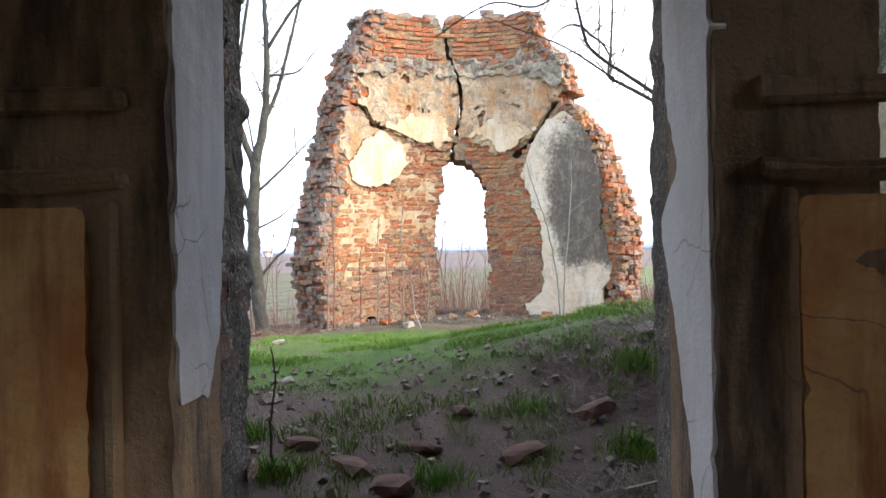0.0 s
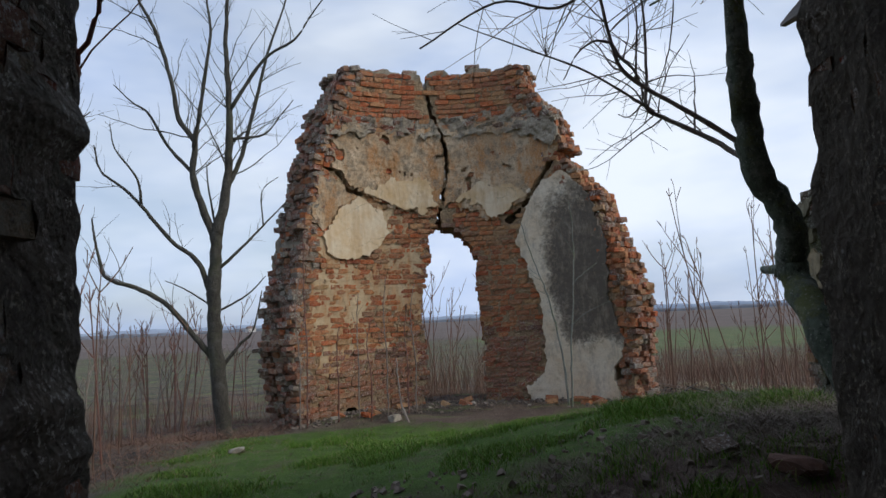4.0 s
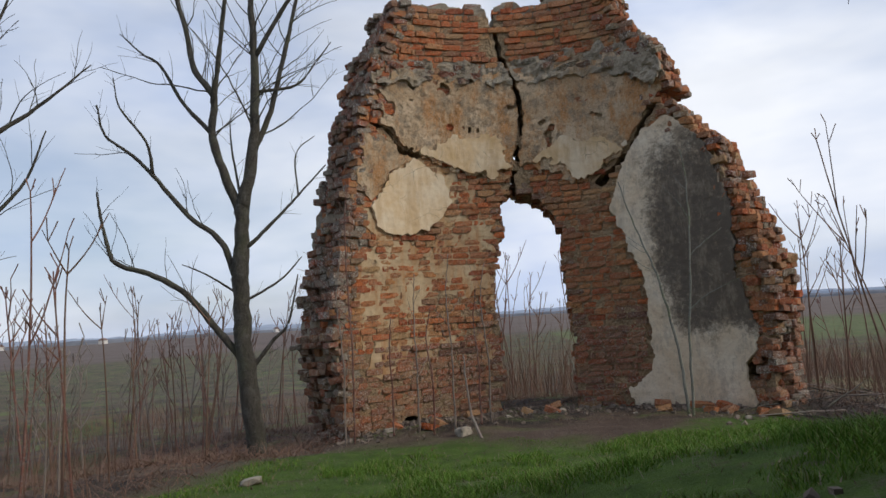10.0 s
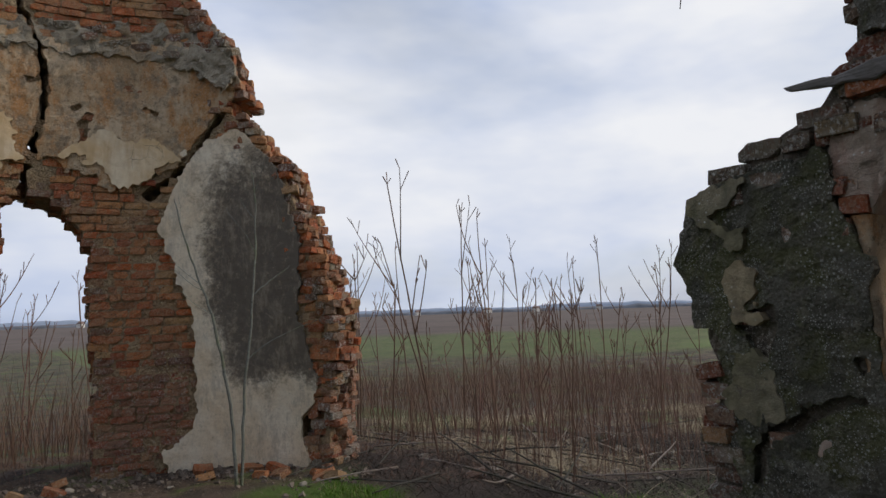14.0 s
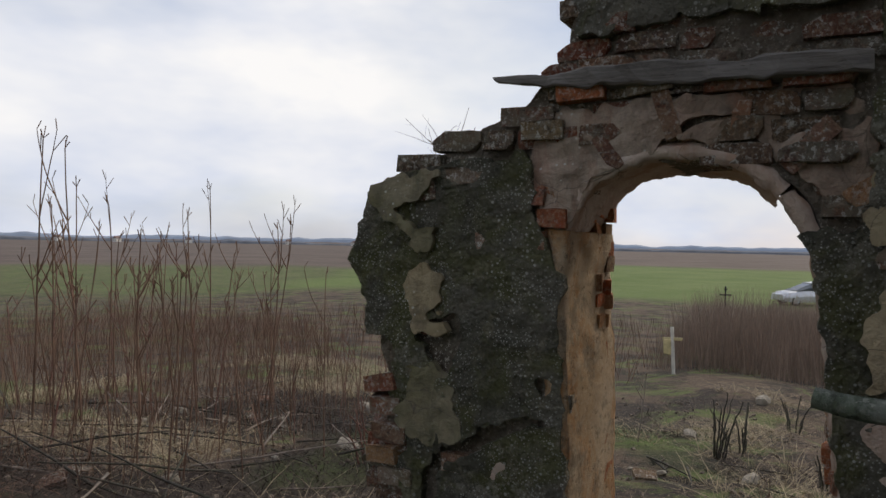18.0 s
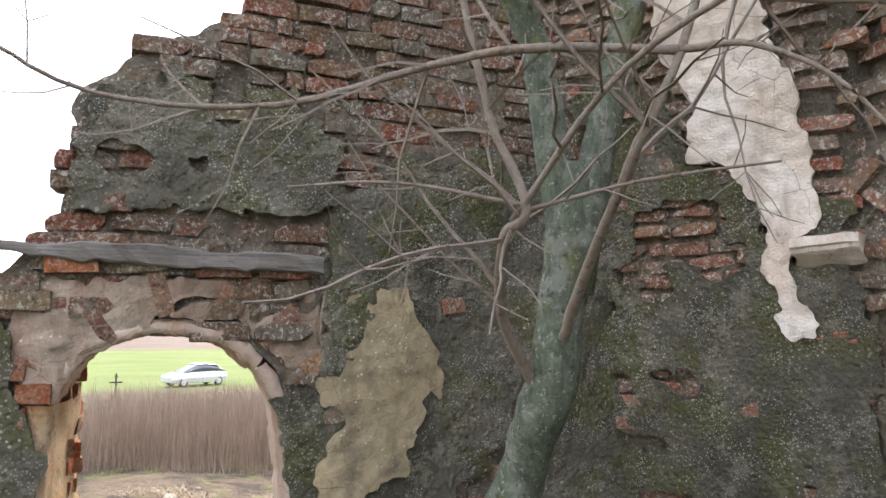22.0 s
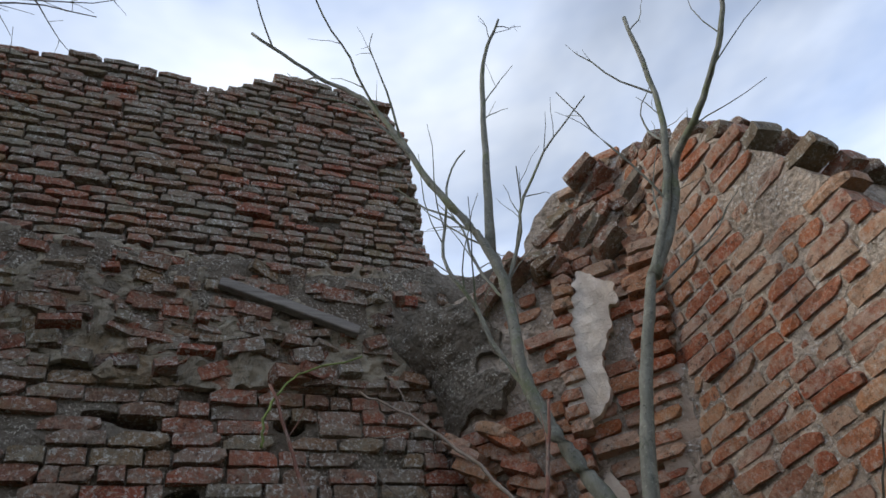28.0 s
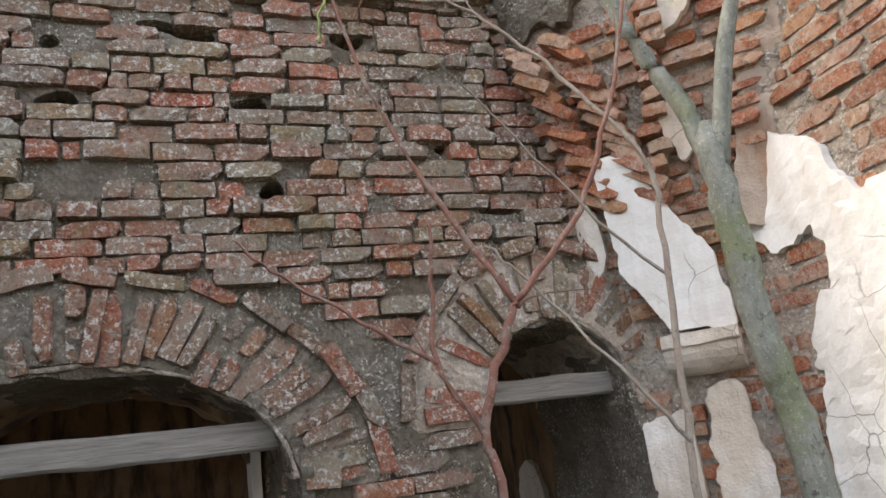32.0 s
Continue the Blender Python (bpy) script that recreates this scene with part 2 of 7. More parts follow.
def plaster_material(name, a, b, stain, amount, coarse=0.3, spots=False):
    m = Mat(name, 0.88)
    c = m.mix(m.ramp(m.noise(2.2, 6, 0.6), (0.38, 0.0), (0.64, 1.0)), a, b)
    streak = m.noise(1.0, 6, 0.65, m.scaled((5.0, 5.0, 0.9)))
    c = m.mix(m.ramp(streak, (0.47, 0.0), (0.62, amount)), c, stain)
    c = m.mix(m.ramp(m.noise(40, 4, 0.7), (0.5, 0.0), (0.8, 0.35)), c, stain)
    lines = m.ramp(m.cells(3.2, "DISTANCE_TO_EDGE", m.bent(4.0, 0.12)), (0.0, 1.0), (0.009, 0.0))
    keep = m.ramp(m.noise(1.7, 2, 0.5), (0.5, 0.0), (0.6, 0.8))
    c = m.mix(m.mix(1.0, lines, keep, "MULTIPLY"), c, (0.12, 0.10, 0.085))
    if spots:
        c = lichen(m, c, 0.3, (0.2, 0.2, 0.14))
    return m.done(c, m.mix(0.4, m.noise(12, 7, 0.7), m.noise(70, 3, 0.6)), coarse, 0.02)


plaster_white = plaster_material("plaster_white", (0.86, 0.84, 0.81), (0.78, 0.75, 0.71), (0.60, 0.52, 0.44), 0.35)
plaster_old = plaster_material("plaster_old", (0.78, 0.74, 0.69), (0.64, 0.54, 0.44), (0.42, 0.35, 0.29), 0.65, 0.9)
plaster_jamb_shaded = plaster_material("plaster_jamb_shaded", (0.68, 0.67, 0.66), (0.55, 0.54, 0.53), (0.45, 0.43, 0.40), 0.5)
plaster_cream = plaster_material("plaster_cream", (0.74, 0.63, 0.46), (0.66, 0.48, 0.27), (0.50, 0.33, 0.16), 0.5)
plaster_rough = plaster_material("plaster_rough", (0.56, 0.44, 0.28), (0.44, 0.32, 0.19), (0.46, 0.22, 0.08), 0.65, 1.0)


def coat_material():
    """Rough render: pale sandy grain with orange and grey weathering and pits."""
    m = Mat("render_rough", 0.95)
    c = m.mix(m.ramp(m.noise(1.6, 7, 0.7), (0.42, 0.0), (0.58, 1.0)), (0.64, 0.50, 0.34), (0.50, 0.35, 0.21))
    c = m.mix(m.ramp(m.noise(2.1, 7, 0.7, m.scaled((1.6, 1.6, 0.6))), (0.47, 0.0), (0.57, 0.85)), c, (0.52, 0.26, 0.10))
    c = m.mix(m.ramp(m.noise(4.5, 8, 0.75), (0.51, 0.0), (0.6, 0.8)), c, (0.27, 0.22, 0.16))
    c = m.mix(m.ramp(m.noise(45, 5, 0.7), (0.5, 0.0), (0.62, 0.45)), c, (0.64, 0.54, 0.39))
    c = m.mix(m.ramp(m.noise(26, 7, 0.75), (0.56, 0.0), (0.64, 0.75)), c, (0.16, 0.11, 0.07))
    return m.done(c, m.mix(0.4, m.noise(12, 10, 0.82), m.noise(70, 5, 0.75)), 1.0, 0.04)


plaster_coat = coat_material()
plaster_ochre = plaster_material("plaster_ochre", (0.43, 0.35, 0.23), (0.32, 0.26, 0.16), (0.18, 0.14, 0.08), 0.65, 1.0, True)
plaster_moss = plaster_material("plaster_moss", (0.27, 0.235, 0.16), (0.16, 0.15, 0.08), (0.09, 0.09, 0.055), 0.9, 1.0, True)
plaster_gold = plaster_material("plaster_gold", (0.72, 0.46, 0.19), (0.52, 0.22, 0.075), (0.30, 0.11, 0.045), 0.8)
plaster_pink = plaster_material("plaster_pink", (0.52, 0.43, 0.36), (0.40, 0.31, 0.25), (0.34, 0.20, 0.13), 0.7, 1.0)
plaster_haunch = plaster_material("plaster_haunch", (0.46, 0.37, 0.30), (0.30, 0.22, 0.17), (0.26, 0.12, 0.08), 0.8, 1.0, True)
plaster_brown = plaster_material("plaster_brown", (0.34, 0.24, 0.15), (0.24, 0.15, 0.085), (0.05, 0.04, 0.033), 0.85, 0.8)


def stained_material():
    """Cream plaster with a large mottled black mould stain."""
    m = Mat("plaster_stained", 0.9)
    c = m.mix(m.ramp(m.noise(2.0, 5, 0.6), (0.38, 0.0), (0.64, 1.0)), (0.78, 0.70, 0.56), (0.70, 0.57, 0.40))
    c = m.mix(m.ramp(m.noise(35, 5, 0.7), (0.5, 0.0), (0.7, 0.4)), c, (0.33, 0.27, 0.18))
    mould = m.attr("mould")

    def spread(noise_out, weight, lo, hi, top):
        n = m.t.nodes.new("ShaderNodeMath")
        n.operation = "MULTIPLY_ADD"
        m.link(noise_out, n.inputs[0])
        n.inputs[1].default_value = weight
        m.link(mould, n.inputs[2])
        h = m.t.nodes.new("ShaderNodeMath")
        h.operation = "MULTIPLY"
        m.link(n.outputs[0], h.inputs[0])
        h.inputs[1].default_value = 0.4
        return m.ramp(h.outputs[0], (lo, 0.0), (hi, top))

    c = m.mix(spread(m.noise(4, 9, 0.8), 2.4, 0.56, 0.67, 0.65), c, (0.19, 0.155, 0.115))
    c = m.mix(spread(m.noise(13, 10, 0.85), 2.6, 0.60, 0.76, 0.85), c, (0.10, 0.086, 0.073))
    c = m.mix(m.ramp(m.noise(2.5, 9, 0.8, m.scaled((2.2, 2.2, 0.8))), (0.5, 0.0), (0.6, 0.5)), c, (0.36, 0.31, 0.24))
    return m.done(c, m.noise(30, 6, 0.7), 0.35, 0.014)


plaster_stained = stained_material()


def crust_material():
    """Render gone dark with moss and dotted with pale lichen."""
    m = Mat("plaster_crusted", 0.95)
    c = m.mix(m.ramp(m.noise(1.9, 6, 0.65), (0.4, 0.0), (0.62, 1.0)), (0.085, 0.083, 0.063), (0.17, 0.16, 0.13))
    c = m.mix(m.ramp(m.noise(3.7, 5, 0.6, None, 0.5), (0.47, 0.0), (0.6, 0.65)), c, (0.12, 0.125, 0.045))
    c = m.mix(m.ramp(m.noise(8, 6, 0.7), (0.55, 0.0), (0.7, 0.6)), c, (0.30, 0.27, 0.2))
    c = m.mix(m.ramp(m.noise(2.2, 10, 0.82), (0.53, 0.0), (0.57, 0.7)), c, (0.25, 0.235, 0.19))
    for sc, r, lo in ((20, 0.2, 0.5), (38, 0.27, 0.46), (75, 0.33, 0.43)):
        dots = m.ramp(m.cells(sc), (r * 0.6, 1.0), (r, 0.0))
        keep = m.ramp(m.noise(2.6 + sc * 0.03, 4, 0.6), (lo, 0.0), (lo + 0.16, 0.9))
        c = m.mix(m.mix(1.0, dots, keep, "MULTIPLY"), c, (0.46, 0.46, 0.42))
    return m.done(c, m.mix(0.45, m.noise(18, 10, 0.82), m.cells(36, "F1", m.bent(30, 0.05))), 1.0, 0.055)


plaster_crusted = crust_material()


def ledge_material():
    m = Mat("ledge_grey", 0.95)
    c = m.mix(m.ramp(m.noise(3.0, 8, 0.7), (0.38, 0.0), (0.62, 1.0)), (0.25, 0.215, 0.165), (0.43, 0.375, 0.285))
    c = m.mix(m.ramp(m.noise(1.6, 6, 0.7), (0.54, 0.0), (0.66, 0.8)), c, (0.36, 0.25, 0.14))
    c = m.mix(m.ramp(m.noise(26, 6, 0.75), (0.55, 0.0), (0.64, 0.7)), c, (0.42, 0.41, 0.35))
    c = m.mix(m.ramp(m.noise(14, 7, 0.75), (0.56, 0.0), (0.66, 0.6)), c, (0.07, 0.06, 0.048))
    return m.done(c, m.mix(0.4, m.noise(18, 9, 0.8), m.noise(60, 4, 0.7)), 1.0, 0.05)


ledge_grey = ledge_material()


def wood_material(name, a, b, along):
    m = Mat(name, 0.85)
    v = m.scaled(along)
    c = m.mix(m.ramp(m.noise(3.0, 8, 0.7, v, 0.6), (0.35, 0.0), (0.65, 1.0)), a, b)
    c = m.mix(m.ramp(m.noise(9.0, 4, 0.6, v), (0.58, 0.0), (0.7, 0.7)), c, (0.06, 0.05, 0.042))
    return m.done(c, m.noise(7.0, 8, 0.7, v), 0.6, 0.01)


wood_grey_x = wood_material("weathered_wood_x", (0.27, 0.25, 0.225), (0.15, 0.135, 0.12), (0.6, 14, 14))
wood_grey_y = wood_material("weathered_wood_y", (0.21, 0.195, 0.18), (0.105, 0.097, 0.09), (14, 0.6, 14))


def bark_material(name, a, b, moss, amount, dotty=0.4):
    """Bark with fine ridges, grey lichen blotches and moss."""
    m = Mat(name, 0.92)
    ridge = m.noise(14, 8, 0.75, m.scaled((2.4, 2.4, 0.7)), 0.5)
    c = m.mix(m.ramp(ridge, (0.36, 0.0), (0.62, 1.0)), b, a)
    c = m.mix(m.ramp(m.noise(9, 7, 0.75), (0.5, 0.0), (0.6, dotty)), c, (0.27, 0.28, 0.25))
    c = m.mix(m.ramp(m.noise(3.1, 6, 0.75), (0.50, 0.0), (0.6, amount)), c, moss)
    c = m.mix(m.ramp(m.noise(30, 5, 0.7), (0.58, 0.0), (0.66, 0.7)), c, tuple(v * 0.4 for v in b))
    c = m.mix(m.ramp(m.noise(55, 3, 0.6), (0.60, 0.0), (0.66, dotty)), c, (0.36, 0.37, 0.32))
    return m.done(c, m.mix(0.4, ridge, m.noise(60, 4, 0.7)), 0.9, 0.02)


bark_green = bark_material("bark_green", (0.13, 0.16, 0.115), (0.06, 0.07, 0.055), (0.14, 0.15, 0.035), 0.6, 0.55)
bark_grey = bark_material("bark_grey", (0.22, 0.22, 0.19), (0.14, 0.145, 0.125), (0.14, 0.17, 0.06), 0.5, 0.5)
bark_dark = bark_material("bark_dark", (0.085, 0.078, 0.065), (0.042, 0.038, 0.032), (0.10, 0.11, 0.06), 0.35, 0.15)
bark_pale = bark_material("bark_pale", (0.30, 0.25, 0.21), (0.22, 0.17, 0.145), (0.2, 0.17, 0.12), 0.15)
bark_twig = bark_material("bark_twig", (0.2, 0.18, 0.16), (0.12, 0.105, 0.09), (0.14, 0.14, 0.08), 0.2, 0.2)
bark_red = bark_material("bark_red", (0.24, 0.115, 0.085), (0.17, 0.085, 0.07), (0.2, 0.13, 0.1), 0.1)


def plain(name, colour, rough=0.9, var=0.3, scale=9.0, metal=0.0, mass=False):
    m = Mat(name, rough)
    m.b.inputs["Metallic"].default_value = metal
    dark = tuple(v * (1 - var) for v in colour)
    light = tuple(min(1, v * (1 + var)) for v in colour)
    f = m.noise(scale, 5, 0.65)
    c = m.mix(m.ramp(f, (0.35, 0.0), (0.65, 1.0)), dark, light)
    if mass:
        c = m.mix(m.ramp(m.island(), (0.0, 0.0), (1.0, 0.75)), c, tuple(v * 0.55 for v in colour))
    return m.done(c, f, 0.2, 0.01)


def grass_material():
    m = Mat("grass_blades", 0.8)
    c = m.ramp(m.island(), (0.0, (0.065, 0.145, 0.016)), (0.4, (0.105, 0.215, 0.024)), (0.75, (0.15, 0.25, 0.034)), (0.92, (0.2, 0.23, 0.07)), (1.0, (0.34, 0.29, 0.16)))
    return m.done(c)


grass_mat = grass_material()
straw_grey = plain("dry_straw_grey", (0.25, 0.21, 0.165), 0.95, 0.35, 5, 0.0, True)
straw_mat = plain("dry_straw", (0.50, 0.41, 0.27), 0.9, 0.3, 5, 0.0, True)
char_mat = plain("charred_stem", (0.075, 0.058, 0.05), 0.95, 0.4, 5, 0.0, True)
leaf_mat = plain("young_leaf", (0.15, 0.19, 0.05), 0.6, 0.3, 20)
reed_mat = plain("dry_reed", (0.29, 0.215, 0.165), 0.9, 0.3, 2, 0.0, True)
weed_mat = plain("weed_stem", (0.22, 0.135, 0.095), 0.9, 0.3, 3, 0.0, True)
earth_slab = plain("earth_slab", (0.11, 0.062, 0.046), 0.95, 0.35, 9)
stone_mat = plain("rubble_stone", (0.30, 0.27, 0.22), 0.95, 0.35, 14)


def ground_material():
    m = Mat("ground_earth", 0.97)
    soil = m.mix(m.ramp(m.noise(1.3, 8, 0.7), (0.35, 0.0), (0.65, 1.0)), (0.08, 0.056, 0.045), (0.15, 0.11, 0.085))
    soil = m.mix(m.ramp(m.noise(11, 8, 0.75), (0.5, 0.0), (0.7, 0.6)), soil, (0.055, 0.04, 0.032))
    litter = m.mix(m.ramp(m.noise(0.75, 7, 0.72), (0.46, 0.0), (0.55, 1.0)), (0.115, 0.083, 0.06), (0.035, 0.028, 0.025))
    litter = m.mix(m.ramp(m.noise(6, 8, 0.75), (0.52, 0.0), (0.6, 0.8)), litter, (0.04, 0.032, 0.028))
    litter = m.mix(m.ramp(m.noise(0.8, 6, 0.7, None, 1.0), (0.52, 0.0), (0.62, 0.7)), litter, (0.12, 0.17, 0.045))
    litter = m.mix(m.ramp(m.noise(34, 6, 0.75), (0.56, 0.0), (0.63, 0.6)), litter, (0.36, 0.29, 0.2))
    green = m.mix(m.ramp(m.noise(5, 6, 0.7), (0.38, 0.0), (0.62, 1.0)), (0.055, 0.10, 0.016), (0.09, 0.15, 0.026))
    green = m.mix(m.ramp(m.noise(2.3, 7, 0.75), (0.54, 0.0), (0.64, 0.6)), green, (0.12, 0.092, 0.066))
    crop = m.mix(m.ramp(m.noise(0.12, 6, 0.6), (0.35, 0.0), (0.65, 1.0)), (0.10, 0.15, 0.04), (0.14, 0.185, 0.06))
    plough = m.mix(m.ramp(m.noise(0.05, 6, 0.6), (0.35, 0.0), (0.65, 1.0)), (0.10, 0.077, 0.066), (0.15, 0.118, 0.10))
    c = m.mix(m.attr("litter"), soil, litter)
    ash = m.mix(m.ramp(m.noise(3.0, 8, 0.75), (0.4, 0.0), (0.62, 1.0)), (0.028, 0.024, 0.022), (0.075, 0.058, 0.048))
    ash = m.mix(m.ramp(m.noise(40, 5, 0.75), (0.58, 0.0), (0.64, 0.6)), ash, (0.30, 0.25, 0.19))
    c = m.mix(m.attr("burnt"), c, ash)
    c = m.mix(m.attr("green"), c, green)
    c = m.mix(m.attr("plough"), c, plough)
    c = m.mix(m.attr("crop"), c, crop)
    return m.done(c, m.mix(0.4, m.noise(9, 9, 0.75), m.noise(50, 4, 0.7)), 1.0, 0.05)


ground_mat = ground_material()

# ---- building tools ----
def nz(x, y, z=0.0, s=1.0):
    return noise.noise(Vector((x * s, y * s, z * s)))


def mesh_of(name, verts, faces, material, smooth=False):
    me = bpy.data.meshes.new(name)
    me.from_pydata(verts, [], faces)
    me.materials.append(material)
    if smooth:
        me.polygons.foreach_set("use_smooth", [True] * len(me.polygons))
    me.update()
    return me


def thing(name, label, category, m=None, group="", kind=""):
    ob = new(name)
    ob.empty_display_size = 0.1
    if m is not None:
        ob.matrix_world = m
    return tagged(ob, label, category, group, kind)


def part(name, bm, material, parent, label=""):
    """One mesh object under a thing or a part; its vertices lie in the parent's space."""
    me = bpy.data.meshes.new(name)
    bm.to_mesh(me)
    bm.free()
    me.materials.append(material)
    ob = new(name, me)
    ob.parent = parent
    return tagged(ob, label)


def child(name, me, parent, label="", kind=""):
    ob = new(name, me)
    ob.parent = parent
    return tagged(ob, label, "", "", kind)


def box_bm(sx, sy, sz, at=(0, 0, 0), bevel=0.0, rot=None):
    bm = bmesh.new()
    m = Matrix.Translation(at) @ (rot or Matrix()) @ Matrix.Diagonal((sx, sy, sz, 1))
    bmesh.ops.create_cube(bm, size=1, matrix=m)
    if bevel:
        bmesh.ops.bevel(bm, geom=bm.edges[:], offset=bevel, segments=1, affect="EDGES")
    return bm


def roughen(bm, amount, scale, seed=0.0):
    for v in bm.verts:
        p = v.co * scale + Vector((seed, seed * 1.7, seed * 0.3))
        v.co += Vector((noise.noise(p), noise.noise(p + Vector((9, 0, 0))), noise.noise(p + Vector((0, 9, 0))))) * amount
    return bm


# worn bricks, one unit long, deep and high, with chipped corners and uneven faces
def worn_bricks():
    made = []
    for k in range(14):
        rnd = random.Random(k)
        nx, ny, nz_ = 5, 3, 3
        chips = [Vector((rnd.choice((-0.5, 0.5)), -0.5, rnd.choice((-0.5, 0.5)))) for _ in range(rnd.choice((0, 0, 1, 1, 2)))]
        at, vs, fs = {}, [], []

        def vert(i, j, l):
            if (i, j, l) not in at:
                p = Vector((i / (nx - 1) - 0.5, j / (ny - 1) - 0.5, l / (nz_ - 1) - 0.5))
                on = sum((i in (0, nx - 1), j in (0, ny - 1), l in (0, nz_ - 1)))
                if on > 1:
                    p *= 0.985 if on == 2 else 0.955
                p += Vector((rnd.uniform(-1, 1) * 0.014, rnd.uniform(-0.05, 0.04), rnd.uniform(-1, 1) * 0.034))
                for c in chips:
                    d = (Vector((p.x * 2.2, p.y * 1.2, p.z * 0.9)) - Vector((c.x * 2.2, c.y * 1.2, c.z * 0.9))).length
                    if d < 0.36:
                        p -= c * (0.36 - d) * rnd.uniform(0.3, 0.8)
                at[i, j, l] = len(vs)
                vs.append(p)
            return at[i, j, l]

        for i in range(nx - 1):
            for l in range(nz_ - 1):
                fs.append([vert(i, 0, l), vert(i + 1, 0, l), vert(i + 1, 0, l + 1), vert(i, 0, l + 1)])
            for j in range(ny - 1):
                fs.append([vert(i, j, nz_ - 1), vert(i + 1, j, nz_ - 1), vert(i + 1, j + 1, nz_ - 1), vert(i, j + 1, nz_ - 1)])
                fs.append([vert(i, j, 0), vert(i, j + 1, 0), vert(i + 1, j + 1, 0), vert(i + 1, j, 0)])
        for j in range(ny - 1):
            for l in range(nz_ - 1):
                fs.append([vert(0, j, l), vert(0, j, l + 1), vert(0, j + 1, l + 1), vert(0, j + 1, l)])
                fs.append([vert(nx - 1, j, l), vert(nx - 1, j + 1, l), vert(nx - 1, j + 1, l + 1), vert(nx - 1, j, l + 1)])
        fs.append([vert(0, ny - 1, 0), vert(0, ny - 1, nz_ - 1), vert(nx - 1, ny - 1, nz_ - 1), vert(nx - 1, ny - 1, 0)])
        made.append((vs, fs))
    return made


BRICK_SHAPES = worn_bricks()
BRICK_MESH = {}


def brick_mesh(k, key):
    if (k, key) not in BRICK_MESH:
        BRICK_MESH[k, key] = mesh_of("brick", *BRICK_SHAPES[k], BRICKS[key][0])
    return BRICK_MESH[k, key]


def lay(parent, poses, key, near, limit=300):
    """Lay bricks: those that near(place) picks as parts of their own, up to the limit; the rest as one mesh. poses: matrices with scale."""
    first, rest = [], []
    for m in poses:
        (first if len(first) < limit and near(m.translation) else rest).append(m)
    for m in first:
        ob = child("brick", brick_mesh(random.randrange(14), key), parent)
        ob.matrix_basis = m
    if rest:
        vs, fs = [], []
        for m in rest:
            sv, sf = BRICK_SHAPES[random.randrange(14)]
            n = len(vs)
            vs.extend(m @ v for v in sv)
            fs.extend([i + n for i in f] for f in sf)
        child("brickwork", mesh_of("brickwork", vs, fs, BRICKS[key][1]), parent, "", "stuff")


def inside_poly(poly, x, y):
    hit = False
    for (x0, y0), (x1, y1) in zip(poly, poly[1:] + poly[:1]):
        if (y0 > y) != (y1 > y) and x < (x1 - x0) * (y - y0) / (y1 - y0) + x0:
            hit = not hit
    return hit


def near_line(line, x, y):
    best = 9.0
    for (x0, y0), (x1, y1) in zip(line, line[1:]):
        dx, dy = x1 - x0, y1 - y0
        t = max(0.0, min(1.0, ((x - x0) * dx + (y - y0) * dy) / (dx * dx + dy * dy)))
        best = min(best, math.hypot(x - x0 - t * dx, y - y0 - t * dy))
    return best


def ragged(poly, amount=0.05, scale=5.0, seed=0.0):
    """A test for points in a polygon whose outline is broken by noise."""
    def test(u, v):
        return inside_poly(poly, u + nz(u, v, seed, scale) * amount + nz(u, v, seed + 7, scale * 3) * amount * 0.5,
                           v + nz(u, v, seed + 3, scale) * amount + nz(u, v, seed + 11, scale * 3) * amount * 0.5)
    return test


def flat_wall(ox, oy, direction, normal):
    """A plane wall: u runs along direction from (ox, oy), w along the normal. Returns the place and the turn of a piece."""
    d, n = Vector((*direction, 0)).normalized(), Vector((*normal, 0)).normalized()
    turn = Matrix((d, -n, Vector((0, 0, 1)))).transposed().to_4x4()

    def place(u, v, w):
        return Vector((ox, oy, v)) + d * u + n * w

    return place, lambda u: turn


def outline(on, nu, nv, rounds=3):
    """Where the corners of the outer cells go when the steps of the outline are smoothed."""
    near = {}
    for i in range(nu):
        for j in range(nv):
            if on[i][j]:
                for di, dj, a, b in ((-1, 0, (0, 1), (0, 0)), (1, 0, (1, 0), (1, 1)), (0, -1, (0, 0), (1, 0)), (0, 1, (1, 1), (0, 1))):
                    ii, jj = i + di, j + dj
                    if not (0 <= ii < nu and 0 <= jj < nv and on[ii][jj]):
                        p, q = (i + a[0], j + a[1]), (i + b[0], j + b[1])
                        near.setdefault(p, []).append(q)
                        near.setdefault(q, []).append(p)
    at = {p: (float(p[0]), float(p[1])) for p in near}
    for _ in range(rounds):
        at = {p: tuple(0.4 * at[p][k] + 0.6 * sum(at[q][k] for q in near[p]) / len(near[p]) for k in (0, 1)) for p in near}
    return at


